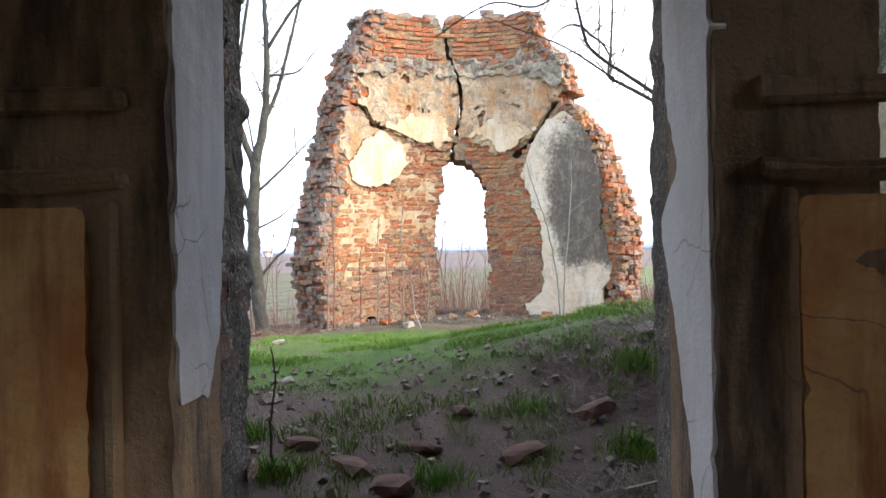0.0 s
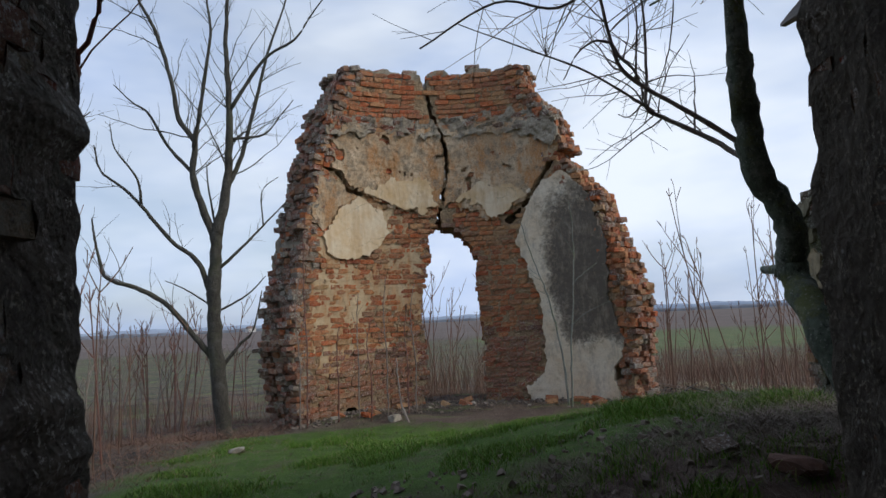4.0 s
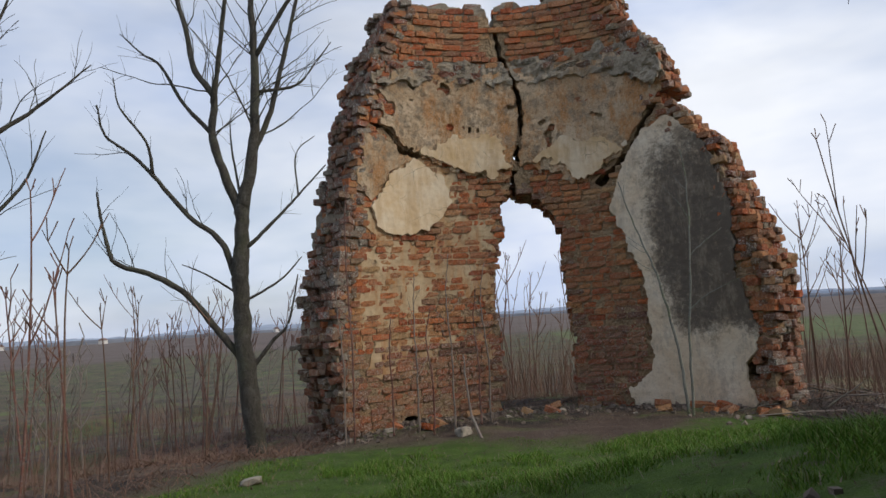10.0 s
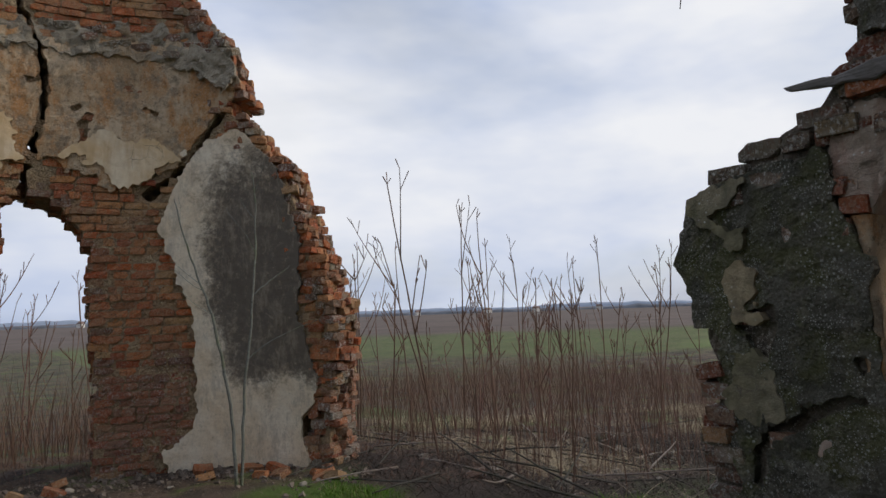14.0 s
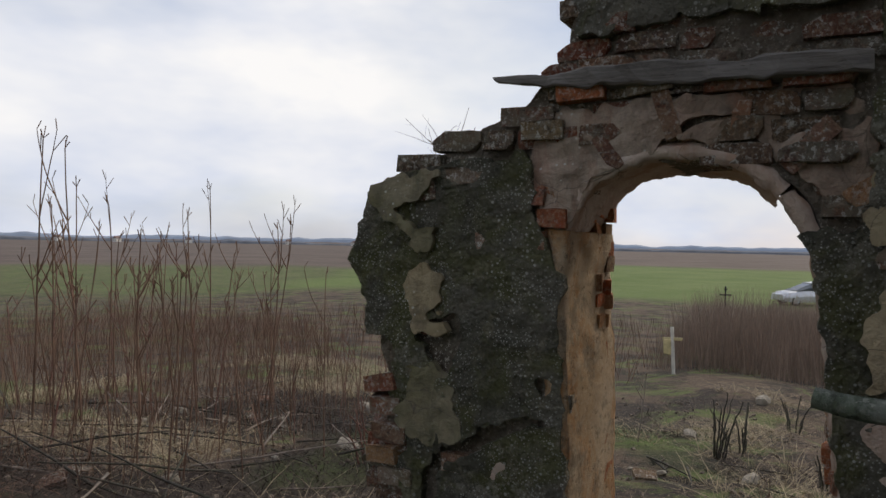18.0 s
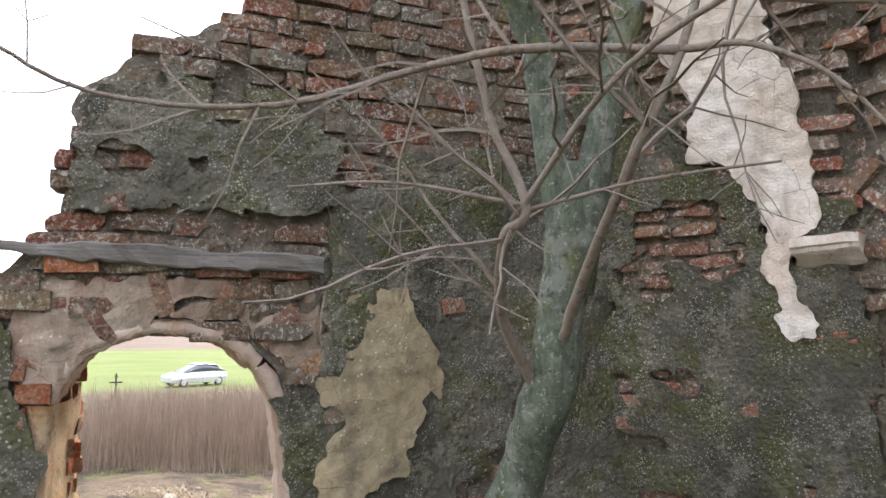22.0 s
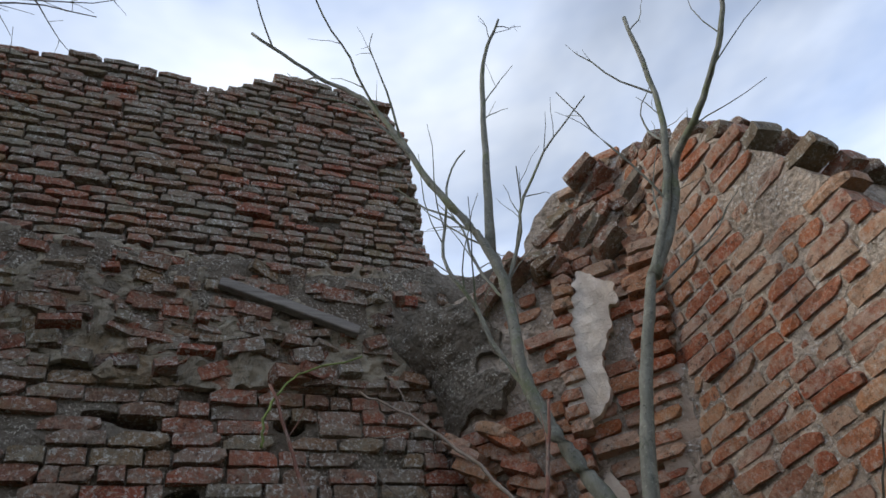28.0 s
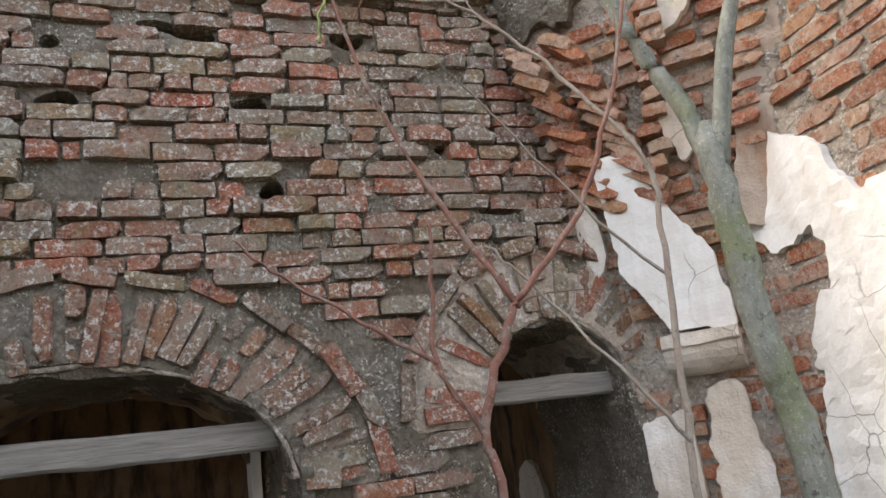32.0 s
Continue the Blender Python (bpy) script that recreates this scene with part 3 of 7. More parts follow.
def core(name, place, u0, u1, v0, v1, test, thick, material, parent, cell=0.06, layers=4, amp=0.02, edge=0.02, front=-0.02, label=""):
    """A solid sheet of masonry over the cells for which test(u, v) holds, with uneven faces and broken sides."""
    nu, nv = int(round((u1 - u0) / cell)), int(round((v1 - v0) / cell))
    on = [[test(u0 + (i + 0.5) * cell, v0 + (j + 0.5) * cell) for j in range(nv)] for i in range(nu)]
    vs, fs, at = [], [], {}
    moved = outline(on, nu, nv, 2)

    def vert(i, j, k):
        if (i, j, k) not in at:
            mi, mj = moved.get((i, j), (i, j))
            u, v, w = u0 + mi * cell, v0 + (mj if 0 < j < nv else j) * cell, front - thick * k / layers
            a = nz(u, v, w, 9.0), nz(u, v, w + 5, 9.0), nz(u, v, w + 11, 6.0)
            b = edge if 0 < j < nv else 0.0
            at[i, j, k] = len(vs)
            vs.append(place(u + a[0] * edge * 1.6, v + a[1] * b * 1.6, w + a[2] * amp))
        return at[i, j, k]

    for i in range(nu):
        for j in range(nv):
            if not on[i][j]:
                continue
            fs.append((vert(i, j, 0), vert(i + 1, j, 0), vert(i + 1, j + 1, 0), vert(i, j + 1, 0)))
            fs.append((vert(i, j, layers), vert(i, j + 1, layers), vert(i + 1, j + 1, layers), vert(i + 1, j, layers)))
            for di, dj, a, b in ((-1, 0, (0, 1), (0, 0)), (1, 0, (1, 0), (1, 1)), (0, -1, (0, 0), (1, 0)), (0, 1, (1, 1), (0, 1))):
                ii, jj = i + di, j + dj
                if 0 <= ii < nu and 0 <= jj < nv and on[ii][jj]:
                    continue
                for k in range(layers):
                    p, q = (i + a[0], j + a[1]), (i + b[0], j + b[1])
                    fs.append((vert(*q, k), vert(*p, k), vert(*p, k + 1), vert(*q, k + 1)))
    return child(name, mesh_of(name, vs, fs, material), parent, label)


def courses(place, turn, u0, u1, v0, v1, test, course=0.098, length=0.29, depth=0.13, high=0.078, out=0.012, missing=0.03, bond=0.5, joint=0.014, tilt=1.2, skip=None, back=0.0, short=0.3, wave=0.022):
    """The poses of the bricks of a wall, laid in uneven courses; test keeps those that belong to it."""
    poses = []
    j = 0
    v = v0
    while v < v1:
        step = course * random.uniform(0.9, 1.1)
        v += step / 2
        u = u0 - (length * bond if j % 2 else 0) + random.uniform(-0.06, 0.06)
        while u < u1:
            r = random.random()
            ln = length * (random.uniform(0.9, 1.08) if r > short else random.uniform(0.44, 0.68) if r > short * 0.15 else random.uniform(0.25, 0.4))
            c = u + ln / 2
            vv = v + nz(c, v * 0.3, 1.0, 0.9) * wave + nz(c, v, 4.0, 3.5) * wave * 0.35
            if test(c, vv) and test(c - ln * 0.4, vv) and test(c + ln * 0.4, vv) and random.random() > missing and not (skip and skip(c, vv)):
                w = random.uniform(-0.9, 1.1) * out + back + nz(c, vv, 8.0, 1.3) * out * 0.6 + (0.02 if random.random() < 0.05 else 0.0)
                m = Matrix.Translation(place(c, vv, w - depth / 2)) @ turn(c) @ pose(0, 0, 0, random.gauss(0, tilt * 1.6), random.gauss(0, tilt * 0.8), random.gauss(0, tilt * 1.3))
                poses.append(m @ Matrix.Diagonal((ln - joint * random.uniform(0.5, 1.6), depth, high * step / course * random.uniform(0.88, 1.06), 1)))
            u += ln
        v += step / 2
        j += 1
    return poses


def sheet(name, place, poly, material, parent, w=0.02, cell=0.028, amp=0.008, amount=0.05, seed=0.0, label="", curl=0.0, scale=5.0, keep=None, mould=None):
    """A skin of plaster with a broken outline on the face of a wall."""
    us, vs_ = [p[0] for p in poly], [p[1] for p in poly]
    u0, u1, v0, v1 = min(us) - 0.1, max(us) + 0.1, min(vs_) - 0.1, max(vs_) + 0.1
    jit = cell * (0.8 if amount >= 0.045 else 0.2)
    test = ragged(poly, amount, scale, seed)
    nu, nv = int((u1 - u0) / cell), int((v1 - v0) / cell)
    on = [[test(u0 + (i + 0.5) * cell, v0 + (j + 0.5) * cell) and not (keep and not keep(u0 + (i + 0.5) * cell, v0 + (j + 0.5) * cell)) for j in range(nv)] for i in range(nu)]
    vs, fs, at, dark = [], [], {}, []
    moved = outline(on, nu, nv, 1)

    def vert(i, j, k):
        if (i, j, k) not in at:
            mi, mj = moved.get((i, j), (i, j))
            u, v = u0 + mi * cell, v0 + mj * cell
            at[i, j, k] = len(vs)
            ww = w + nz(u, v, seed + 2, 2.2) * amp * 2 + nz(u, v, seed, 14) * amp if k == 0 else w - 0.05
            vs.append(place(u + nz(u, v, seed + 4, 21) * jit, v + nz(u, v, seed + 8, 21) * jit, ww))
            if mould:
                dark.append(mould(u, v))
        return at[i, j, k]

    for i in range(nu):
        for j in range(nv):
            if not on[i][j]:
                continue
            fs.append((vert(i, j, 0), vert(i + 1, j, 0), vert(i + 1, j + 1, 0), vert(i, j + 1, 0)))
            for di, dj, a, b in ((-1, 0, (0, 1), (0, 0)), (1, 0, (1, 0), (1, 1)), (0, -1, (0, 0), (1, 0)), (0, 1, (1, 1), (0, 1))):
                ii, jj = i + di, j + dj
                if not (0 <= ii < nu and 0 <= jj < nv and on[ii][jj]):
                    p, q = (i + a[0], j + a[1]), (i + b[0], j + b[1])
                    fs.append((vert(*q, 0), vert(*p, 0), vert(*p, 1), vert(*q, 1)))
    me = mesh_of(name, vs, fs, material)
    if mould:
        me.attributes.new("mould", "FLOAT", "POINT").data.foreach_set("value", dark)
    return child(name, me, parent, label)


def tube(points, radii, sides=6):
    """Vertices and faces of a tapered tube along points."""
    vs, fs = [], []
    up = Vector((0.3, 0.2, 1)).normalized()
    for k, (p, r) in enumerate(zip(points, radii)):
        a = points[min(k + 1, len(points) - 1)] - points[max(k - 1, 0)]
        a.normalize()
        x = a.cross(up if abs(a.dot(up)) < 0.95 else Vector((1, 0, 0))).normalized()
        y = a.cross(x)
        for s in range(sides):
            t = 2 * math.pi * s / sides
            vs.append(p + (x * math.cos(t) + y * math.sin(t)) * r)
        if k:
            n = len(vs) - 2 * sides
            fs.extend((n + s, n + (s + 1) % sides, n + sides + (s + 1) % sides, n + sides + s) for s in range(sides))
    fs.append(tuple(range(len(vs) - sides, len(vs))))
    fs.append(tuple(range(sides - 1, -1, -1)))
    return vs, fs


def limb(rnd, start, way, length, r0, r1, bend=0.25, lift=0.0, sag=0.0, step=0.12):
    """A wandering line with its radii."""
    n = max(3, int(length / step))
    p, d = start.copy(), way.normalized()
    pts, rad = [p.copy()], [r0]
    for k in range(n):
        d = (d + Vector((rnd.uniform(-1, 1), rnd.uniform(-1, 1), rnd.uniform(-1, 1))) * bend * 0.45 + Vector((0, 0, lift - sag)) * 0.1).normalized()
        p = p + d * length / n
        pts.append(p.copy())
        rad.append(r0 + (r1 - r0) * (k + 1) / n)
    return pts, rad


def twigs(rnd, pts, rad, depth, vs, fs, spread=0.8, many=3.0, lift=0.3, shrink=0.62, first=0.25, droop=0.0):
    """Add side branches to a limb, down to fine twigs, to the lists vs and fs."""
    total = sum((b - a).length for a, b in zip(pts, pts[1:]))
    count = max(1, int(many * total / 0.5)) if depth > 1 else max(1, int(many * total / 0.4))
    for _ in range(count):
        f = first + (1 - first) * rnd.random()
        k = min(len(pts) - 2, int(f * (len(pts) - 1)))
        base, d = pts[k], (pts[k + 1] - pts[k]).normalized()
        side = d.orthogonal().normalized()
        side = Matrix.Rotation(rnd.uniform(0, 2 * math.pi), 3, d) @ side
        way = d * (1 - spread * 0.5) + side * spread + Vector((0, 0, lift - droop))
        ln = total * shrink * (1.15 - f * 0.7) * rnd.uniform(0.6, 1.1)
        r = min(rad[k] * 0.55, 0.0022 + ln * 0.0065)
        if ln < 0.07:
            continue
        a, b = limb(rnd, base, way, ln, r, max(0.0013, r * 0.35), 0.46, lift * 0.5, droop * 0.4, 0.1)
        n = len(vs)
        v, q = tube(a, b, 5 if r > 0.012 else 4 if r > 0.006 else 3)
        vs.extend(v)
        fs.extend(tuple(i + n for i in g) for g in q)
        if depth > 1:
            twigs(rnd, a, b, depth - 1, vs, fs, spread, many, lift, shrink, 0.15, droop)


def add_tube(vs, fs, pts, rad, sides):
    v, q = tube(pts, rad, sides)
    n = len(vs)
    vs.extend(v)
    fs.extend(tuple(i + n for i in g) for g in q)


def spline(points, steps=6):
    """A smooth line through a few points."""
    p = [Vector(q) for q in points]
    p = [2 * p[0] - p[1]] + p + [2 * p[-1] - p[-2]]
    out = []
    for k in range(1, len(p) - 2):
        for s in range(steps):
            t = s / steps
            out.append(0.5 * (2 * p[k] + (p[k + 1] - p[k - 1]) * t + (2 * p[k - 1] - 5 * p[k] + 4 * p[k + 1] - p[k + 2]) * t * t + (3 * p[k] - p[k - 1] - 3 * p[k + 1] + p[k + 2]) * t ** 3))
    return out + [p[-2]]


def taper(n, a, b):
    return [a + (b - a) * k / (n - 1) for k in range(n)]


def lining(name, place, curve, w0, w1, material, parent, rim=0.05, amp=0.012, label="", seed=0.0, steps=12, flare=0.0, centre=None):
    """The plastered inner face of an opening: a strip along the curve (u, v) from depth w0 to w1, with a rim on the front."""
    pts = [(p.x, p.y) for p in spline([(u, v, 0) for u, v in curve], steps)]
    mid_u = sum(p[0] for p in pts) / len(pts)
    mid_v = sum(p[1] for p in pts) / len(pts)
    if centre:
        mid_u, mid_v = centre
    vs, fs, n = [], [], 16
    for k, (u, v) in enumerate(pts):
        a, b = pts[max(k - 1, 0)], pts[min(k + 1, len(pts) - 1)]
        tu, tv = b[0] - a[0], b[1] - a[1]
        ln = math.hypot(tu, tv) or 1.0
        nu_, nv_ = -tv / ln, tu / ln
        if (u + nu_ - mid_u) ** 2 + (v + nv_ - mid_v) ** 2 < (u - nu_ - mid_u) ** 2 + (v - nv_ - mid_v) ** 2:
            nu_, nv_ = -nu_, -nv_
        q = nz(u, v, seed + 5, 9) * 0.3 + 0.8
        vs.append(place(u + nu_ * rim * 1.6 * q, v + nv_ * rim * 1.6 * q, w0 - 0.05))
        vs.append(place(u + nu_ * rim * q, v + nv_ * rim * q, w0 - 0.004))
        for s in range(n + 1):
            w = w0 + (w1 - w0) * s / n
            d = nz(u, v, w * 1.5 + seed, 6) * amp * 0.7 + nz(u, v, w + seed, 17) * amp * 0.6 + nz(u, v, w + seed, 40) * amp * 0.45 + flare * s / n
            vs.append(place(u + nu_ * d, v + nv_ * d, w if s else w0 - 0.006))
        if k:
            m = n + 3
            i = len(vs) - 2 * m
            fs.extend((i + s, i + s + 1, i + m + s + 1, i + m + s) for s in range(m - 1))
    return child(name, mesh_of(name, vs, fs, material, True), parent, label)

# ---- ground ----
def smooth(t):
    t = max(0.0, min(1.0, t))
    return t * t * (3 - 2 * t)


def outside(x, y):
    """Distance from the ruin's own plot."""
    dx, dy = max(-4.0 - x, 0, x - 3.7), max(-3.5 - y, 0, y - 14.6)
    return math.hypot(dx, dy)


def height(x, y):
    r = outside(x, y)
    z = -1.35 * (1 - math.exp(-r / 12)) - 3.0 * (1 - math.exp(-r / 500))
    if r < 12:
        mound = (0.16 + 0.5 * smooth((x + 1.6) / 3.8)) * smooth((y - 3.5) / 2.2) * (1 - smooth((y - 7.0) / 3.4)) * smooth((5.2 - x) / 2.0) * smooth((x + 4.2) / 2.0)
        z += mound
        z -= 0.28 * smooth((-x - 1.0) / 2.2) * smooth((y - 10.5) / 2.5)
        z -= 0.16 * (1 - smooth((y - 2.2) / 1.2))
        z += nz(x, y, 0, 0.9) * 0.05 + nz(x, y, 3, 3.5) * 0.02
        if 3.2 < y < 6 and abs(x) < 3:
            z += nz(x, y, 8, 7.0) * 0.03
    else:
        z += nz(x, y, 0, 0.15) * 0.12
    if x > 8:
        z += 0.32 * math.exp(-((x - 14.5) / 2.6) ** 2 - ((y - 6.2) / 1.6) ** 2) + 0.12 * math.exp(-((x - 9.5) / 1.2) ** 2 - ((y - 5.2) / 1.5) ** 2)
    return z


def axis(lo, hi, step, far):
    a = list(np.arange(lo, hi + step / 2, step))
    s, x, right = step, a[-1], []
    while x < far:
        s *= 1.17
        x += s
        right.append(x)
    s, x, left = step, a[0], []
    while x > -far:
        s *= 1.17
        x -= s
        left.append(x)
    return left[::-1] + a + right


def burnt_at(x, y):
    """Where the weeds were burnt off: ash-black patches north-east of the ruin and beyond the opening."""
    if not (2.6 < x < 16 and 2.0 < y < 16):
        return 0.0
    patch = nz(x, y, 57, 0.45) + 0.6 * nz(x, y, 58, 1.4)
    north = smooth((y - 7.8) / 1.2) * smooth((14.5 - y) / 2.0) * smooth((x - 2.8) / 0.8) * smooth((13 - x) / 3)
    east_ = smooth((x - 4.4) / 0.8) * smooth((14 - x) / 3) * smooth((8.5 - y) / 1.0)
    return max(north * smooth((patch + 0.3) / 0.3), east_ * smooth((patch - 0.02) / 0.2))


gx, gy = axis(-6.0, 8.0, 0.11, 3200), axis(-3.0, 15.0, 0.11, 3200)
gv, gl = [], {k: [] for k in ("green", "litter", "burnt", "crop", "plough")}
for y in gy:
    for x in gx:
        gv.append((x, y, height(x, y)))
        r = outside(x, y)
        wob = nz(x, y, 2, 0.5) * 0.8 + nz(x, y, 4, 2.2) * 0.5
        turf = smooth((y - 5.3 + wob) / 1.0) * smooth((11.9 + 0.5 * smooth((x - 0.5) / 1.5) - y + wob) / 1.0) * smooth((x + 3.6 + wob) / 1.0) * smooth((3.2 - x + wob * 0.5) / 0.6)
        turf *= 1 - 0.9 * smooth((x - 1.2) / 0.9) * smooth((6.6 - y + wob * 0.6) / 0.8)
        far = r + nz(x, y, 1, 0.06) * 3
        east = x > 6 and y < 22 + 0.4 * x
        near_tip = smooth((max(r, min(x - 2.3, y - 8.0), min(-2.4 - x, y - 7.5), min(y - 11.5, 1.0)) - 0.3 + wob * 0.5) / 0.8)
        gl["green"].append(min(1.0, turf + 0.45 * smooth((nz(x, y, 6, 0.35) - 0.25) / 0.2) * (r < 14) * (y > 6.5 or r > 0.5)))
        gl["litter"].append(near_tip)
        gl["burnt"].append(0.8 * burnt_at(x, y))
        if east:
            gl["crop"].append(smooth((far - 44) / 3) * (1 - smooth((far - 150) / 10)))
            gl["plough"].append(smooth((far - 150) / 10))
        else:
            gl["crop"].append(max((0.12 if x < 6 else 0.5) * smooth((far - 36) / 4), 0.1 * smooth((far - 14) / 5)) * (1 - smooth((far - 90) / 10)))
            gl["plough"].append(smooth((far - 90) / 12))
w_ = len(gx)
gf = [(j * w_ + i, j * w_ + i + 1, (j + 1) * w_ + i + 1, (j + 1) * w_ + i) for j in range(len(gy) - 1) for i in range(w_ - 1)]
gm = mesh_of("ground", gv, gf, ground_mat, True)
for k, vals in gl.items():
    gm.attributes.new(k, "FLOAT", "POINT").data.foreach_set("value", vals)
ground = tagged(new("ground", gm), "bare earth and green turf on a rubble mound, running out into fields", "ground", "", "structure")

# ---- the apse ----
AX, AY, AR = 0.5, 10.42, 3.35


def apse_place(u, v, w):
    """u: metres along the inner face from the middle; w: towards the nave."""
    a = u / AR
    w = w if w > -0.1 else -0.1 + (w + 0.1) * (1 - 0.5 * max(0.0, min(1.0, (u - 0.9) / 1.8))) * (1 - 0.25 * max(0.0, min(1.0, -u - 1.5)))
    r = AR - w - 0.07 * max(0.0, v - 3.2)
    return Vector((AX + r * math.sin(a), AY + r * math.cos(a), v))


def apse_turn(u):
    return pose(0, 0, 0, 0, 0, -math.degrees(u / AR))


def au(x):
    """Along the arc, the place that lies at x."""
    return AR * math.asin((x - AX) / AR)


def apse_poly(points):
    return [(au(x), v) for x, v in points]


def apse_left(v):
    return au(np.interp(v, (-0.6, 1.1, 2.6, 4.0, 5.0, 5.6, 6.0), (-2.05, -2.22, -2.05, -1.83, -1.62, -1.4, -1.3)))


def apse_right(v):
    return au(np.interp(v, (-0.6, 1.62, 3.25, 4.2, 4.25, 5.0, 5.3, 5.8), (3.16, 3.2, 2.85, 2.3, 2.45, 2.2, 2.0, 1.8)))


APSE_OPEN = apse_poly([(-0.26, -0.7), (-0.12, 0.44), (-0.17, 1.5), (-0.13, 2.1), (0.03, 2.55), (-0.05, 2.9), (0.23, 3.12), (0.6, 2.96), (0.88, 2.45), (0.87, 1.84), (0.93, 1.08), (0.95, -0.7)])
CRACKS = [apse_poly(c) for c in ([(0.0, 6.0), (0.1, 5.3), (0.14, 5.07), (0.33, 4.67), (0.42, 4.25), (0.38, 3.93), (0.27, 3.47), (0.2, 3.1)],
                                 [(1.45, 3.1), (1.76, 3.38), (1.97, 3.71), (2.2, 4.03), (2.5, 4.2)], [(-1.75, 4.1), (-1.46, 3.93), (-1.32, 3.67), (-1.1, 3.6)])]


def in_apse(u, v):
    wob = nz(u, v, 0, 4) * 0.07 + nz(u, round(v / 0.105) * 0.4, 5, 7) * 0.08
    if not (apse_left(v) + wob < u < apse_right(v) - wob) or v > 5.78 + nz(u, 0, 3, 3) * 0.12:
        return False
    if inside_poly(APSE_OPEN, u + nz(u, v, 9, 8) * 0.04, v + nz(u, v, 12, 8) * 0.04):
        return False
    if math.hypot(u - au(1.46), (v - 3.09) * 1.3) < 0.11 + nz(u, v, 6, 8) * 0.05 or math.hypot((u - au(3.0)) * 1.6, v - 0.45) < 0.22 + nz(u, v, 5, 6) * 0.08 or math.hypot((u - au(-1.35)) * 1.3, v + 0.1) < 0.2 + nz(u, v, 5, 6) * 0.1:
        return False
    c = near_line(CRACKS[0], u, v)
    return not (v > 5.0 and c < 0.045 + nz(u, v, 2, 9) * 0.04)


def on_crack(u, v, width=0.05):
    return any(near_line(c, u, v) < width + nz(u, v, 4, 10) * 0.04 for c in CRACKS)


apse = thing("wall_apse", "ruined orange brick apse wall with a broken doorway, cracks and patches of plaster", "ruined wall", None, "", "structure")
apse_core = core("masonry", apse_place, -3.6, 4.4, -0.66, 6.0, lambda u, v: in_apse(u, v) and apse_left(v) + 0.09 < u < apse_right(v) - 0.09 and not on_crack(u, v, 0.035), 1.0, mortar_ochre, apse, 0.055, 6, 0.014, 0.03, -0.016)

# the west end and the crown have gone grey with lichen
apse_core.data.materials.append(ledge_grey)
for f in apse_core.data.polygons:
    p = f.center
    if p.x < -1.75 + 0.25 * nz(p.y, p.z, 3, 1.5) - 0.25 * (p.z < 2.2) or p.z > 5.6:
        f.material_index = 1

A_UPPER = apse_poly([(-1.5, 4.7), (0.15, 4.8), (1.9, 4.85), (2.4, 4.5), (2.3, 4.13), (1.81, 3.52), (1.04, 3.13), (0.47, 3.5), (-0.03, 3.26), (-0.55, 3.38), (-1.11, 3.63), (-1.38, 3.7), (-1.58, 4.07)])
A_WHITE = apse_poly([(-1.15, 3.57), (-0.78, 3.31), (-0.67, 2.92), (-1.0, 2.56), (-1.43, 2.47), (-1.67, 2.62), (-1.71, 2.91), (-1.45, 3.36)])
A_PALE = apse_poly([(-1.11, 3.63), (-0.65, 3.86), (0.05, 3.89), (0.15, 3.48), (-0.03, 3.26), (-0.47, 3.39)])
A_PALE_R = apse_poly([(0.45, 3.5), (0.9, 3.75), (1.55, 3.7), (1.75, 3.5), (1.35, 3.2), (1.15, 3.15), (0.95, 3.4)])
A_STAIN = apse_poly([(1.82, 3.6), (2.37, 3.86), (2.72, 3.4), (2.92, 2.43), (2.88, 1.69), (3.05, 0.88), (2.92, 0.31), (2.97, -0.06), (2.54, 0.05), (1.69, -0.06), (1.59, 0.22), (1.92, 0.48), (1.91, 1.71), (1.56, 2.66)])


def mould(u, v):
    x = AX + AR * math.sin(u / AR)
    e = (max(0.0, 2.66 - x) / 0.8) ** 2 + ((v - 2.15 + (x - 2.6) * 0.35) / 1.65) ** 2
    return max(0.0, min(0.72, 0.95 - 0.9 * e + 0.3 * nz(u, v, 31, 1.8))) * smooth((v - 0.7 - 0.25 * nz(u, 0, 3, 3)) / 0.4)


whole = lambda u, v: in_apse(u, v) and not on_crack(u, v, 0.045)
sheet("render_coat", apse_place, A_UPPER, plaster_coat, apse, 0.03, 0.03, 0.012, 0.13, 1.0, "rough ochre render", scale=6.0, keep=lambda u, v: whole(u, v) and nz(u, v, 61, 3.5) + 0.5 * nz(u, v, 63, 9) < 0.5)
sheet("plaster_patch", apse_place, A_WHITE, plaster_cream, apse, 0.045, 0.025, 0.005, 0.05, 2.0, "smooth cream plaster", keep=whole)
sheet("plaster_patch", apse_place, A_PALE, plaster_cream, apse, 0.066, 0.025, 0.006, 0.12, 3.0, keep=whole)
sheet("plaster_patch", apse_place, A_PALE_R, plaster_cream, apse, 0.066, 0.025, 0.006, 0.12, 4.0, keep=whole)
sheet("plaster_patch", apse_place, A_STAIN, plaster_stained, apse, 0.05, 0.03, 0.006, 0.05, 5.0, "cream plaster with a black mould stain", keep=whole, mould=mould)
covered = [ragged(p, 0.05, 5.0, s) for p, s in ((A_WHITE, 2.0), (A_STAIN, 5.0))] + [lambda u, v, f=ragged(A_UPPER, 0.13, 6.0, 1.0): f(u, v) and nz(u, v, 61, 3.5) + 0.5 * nz(u, v, 63, 9) < 0.45]
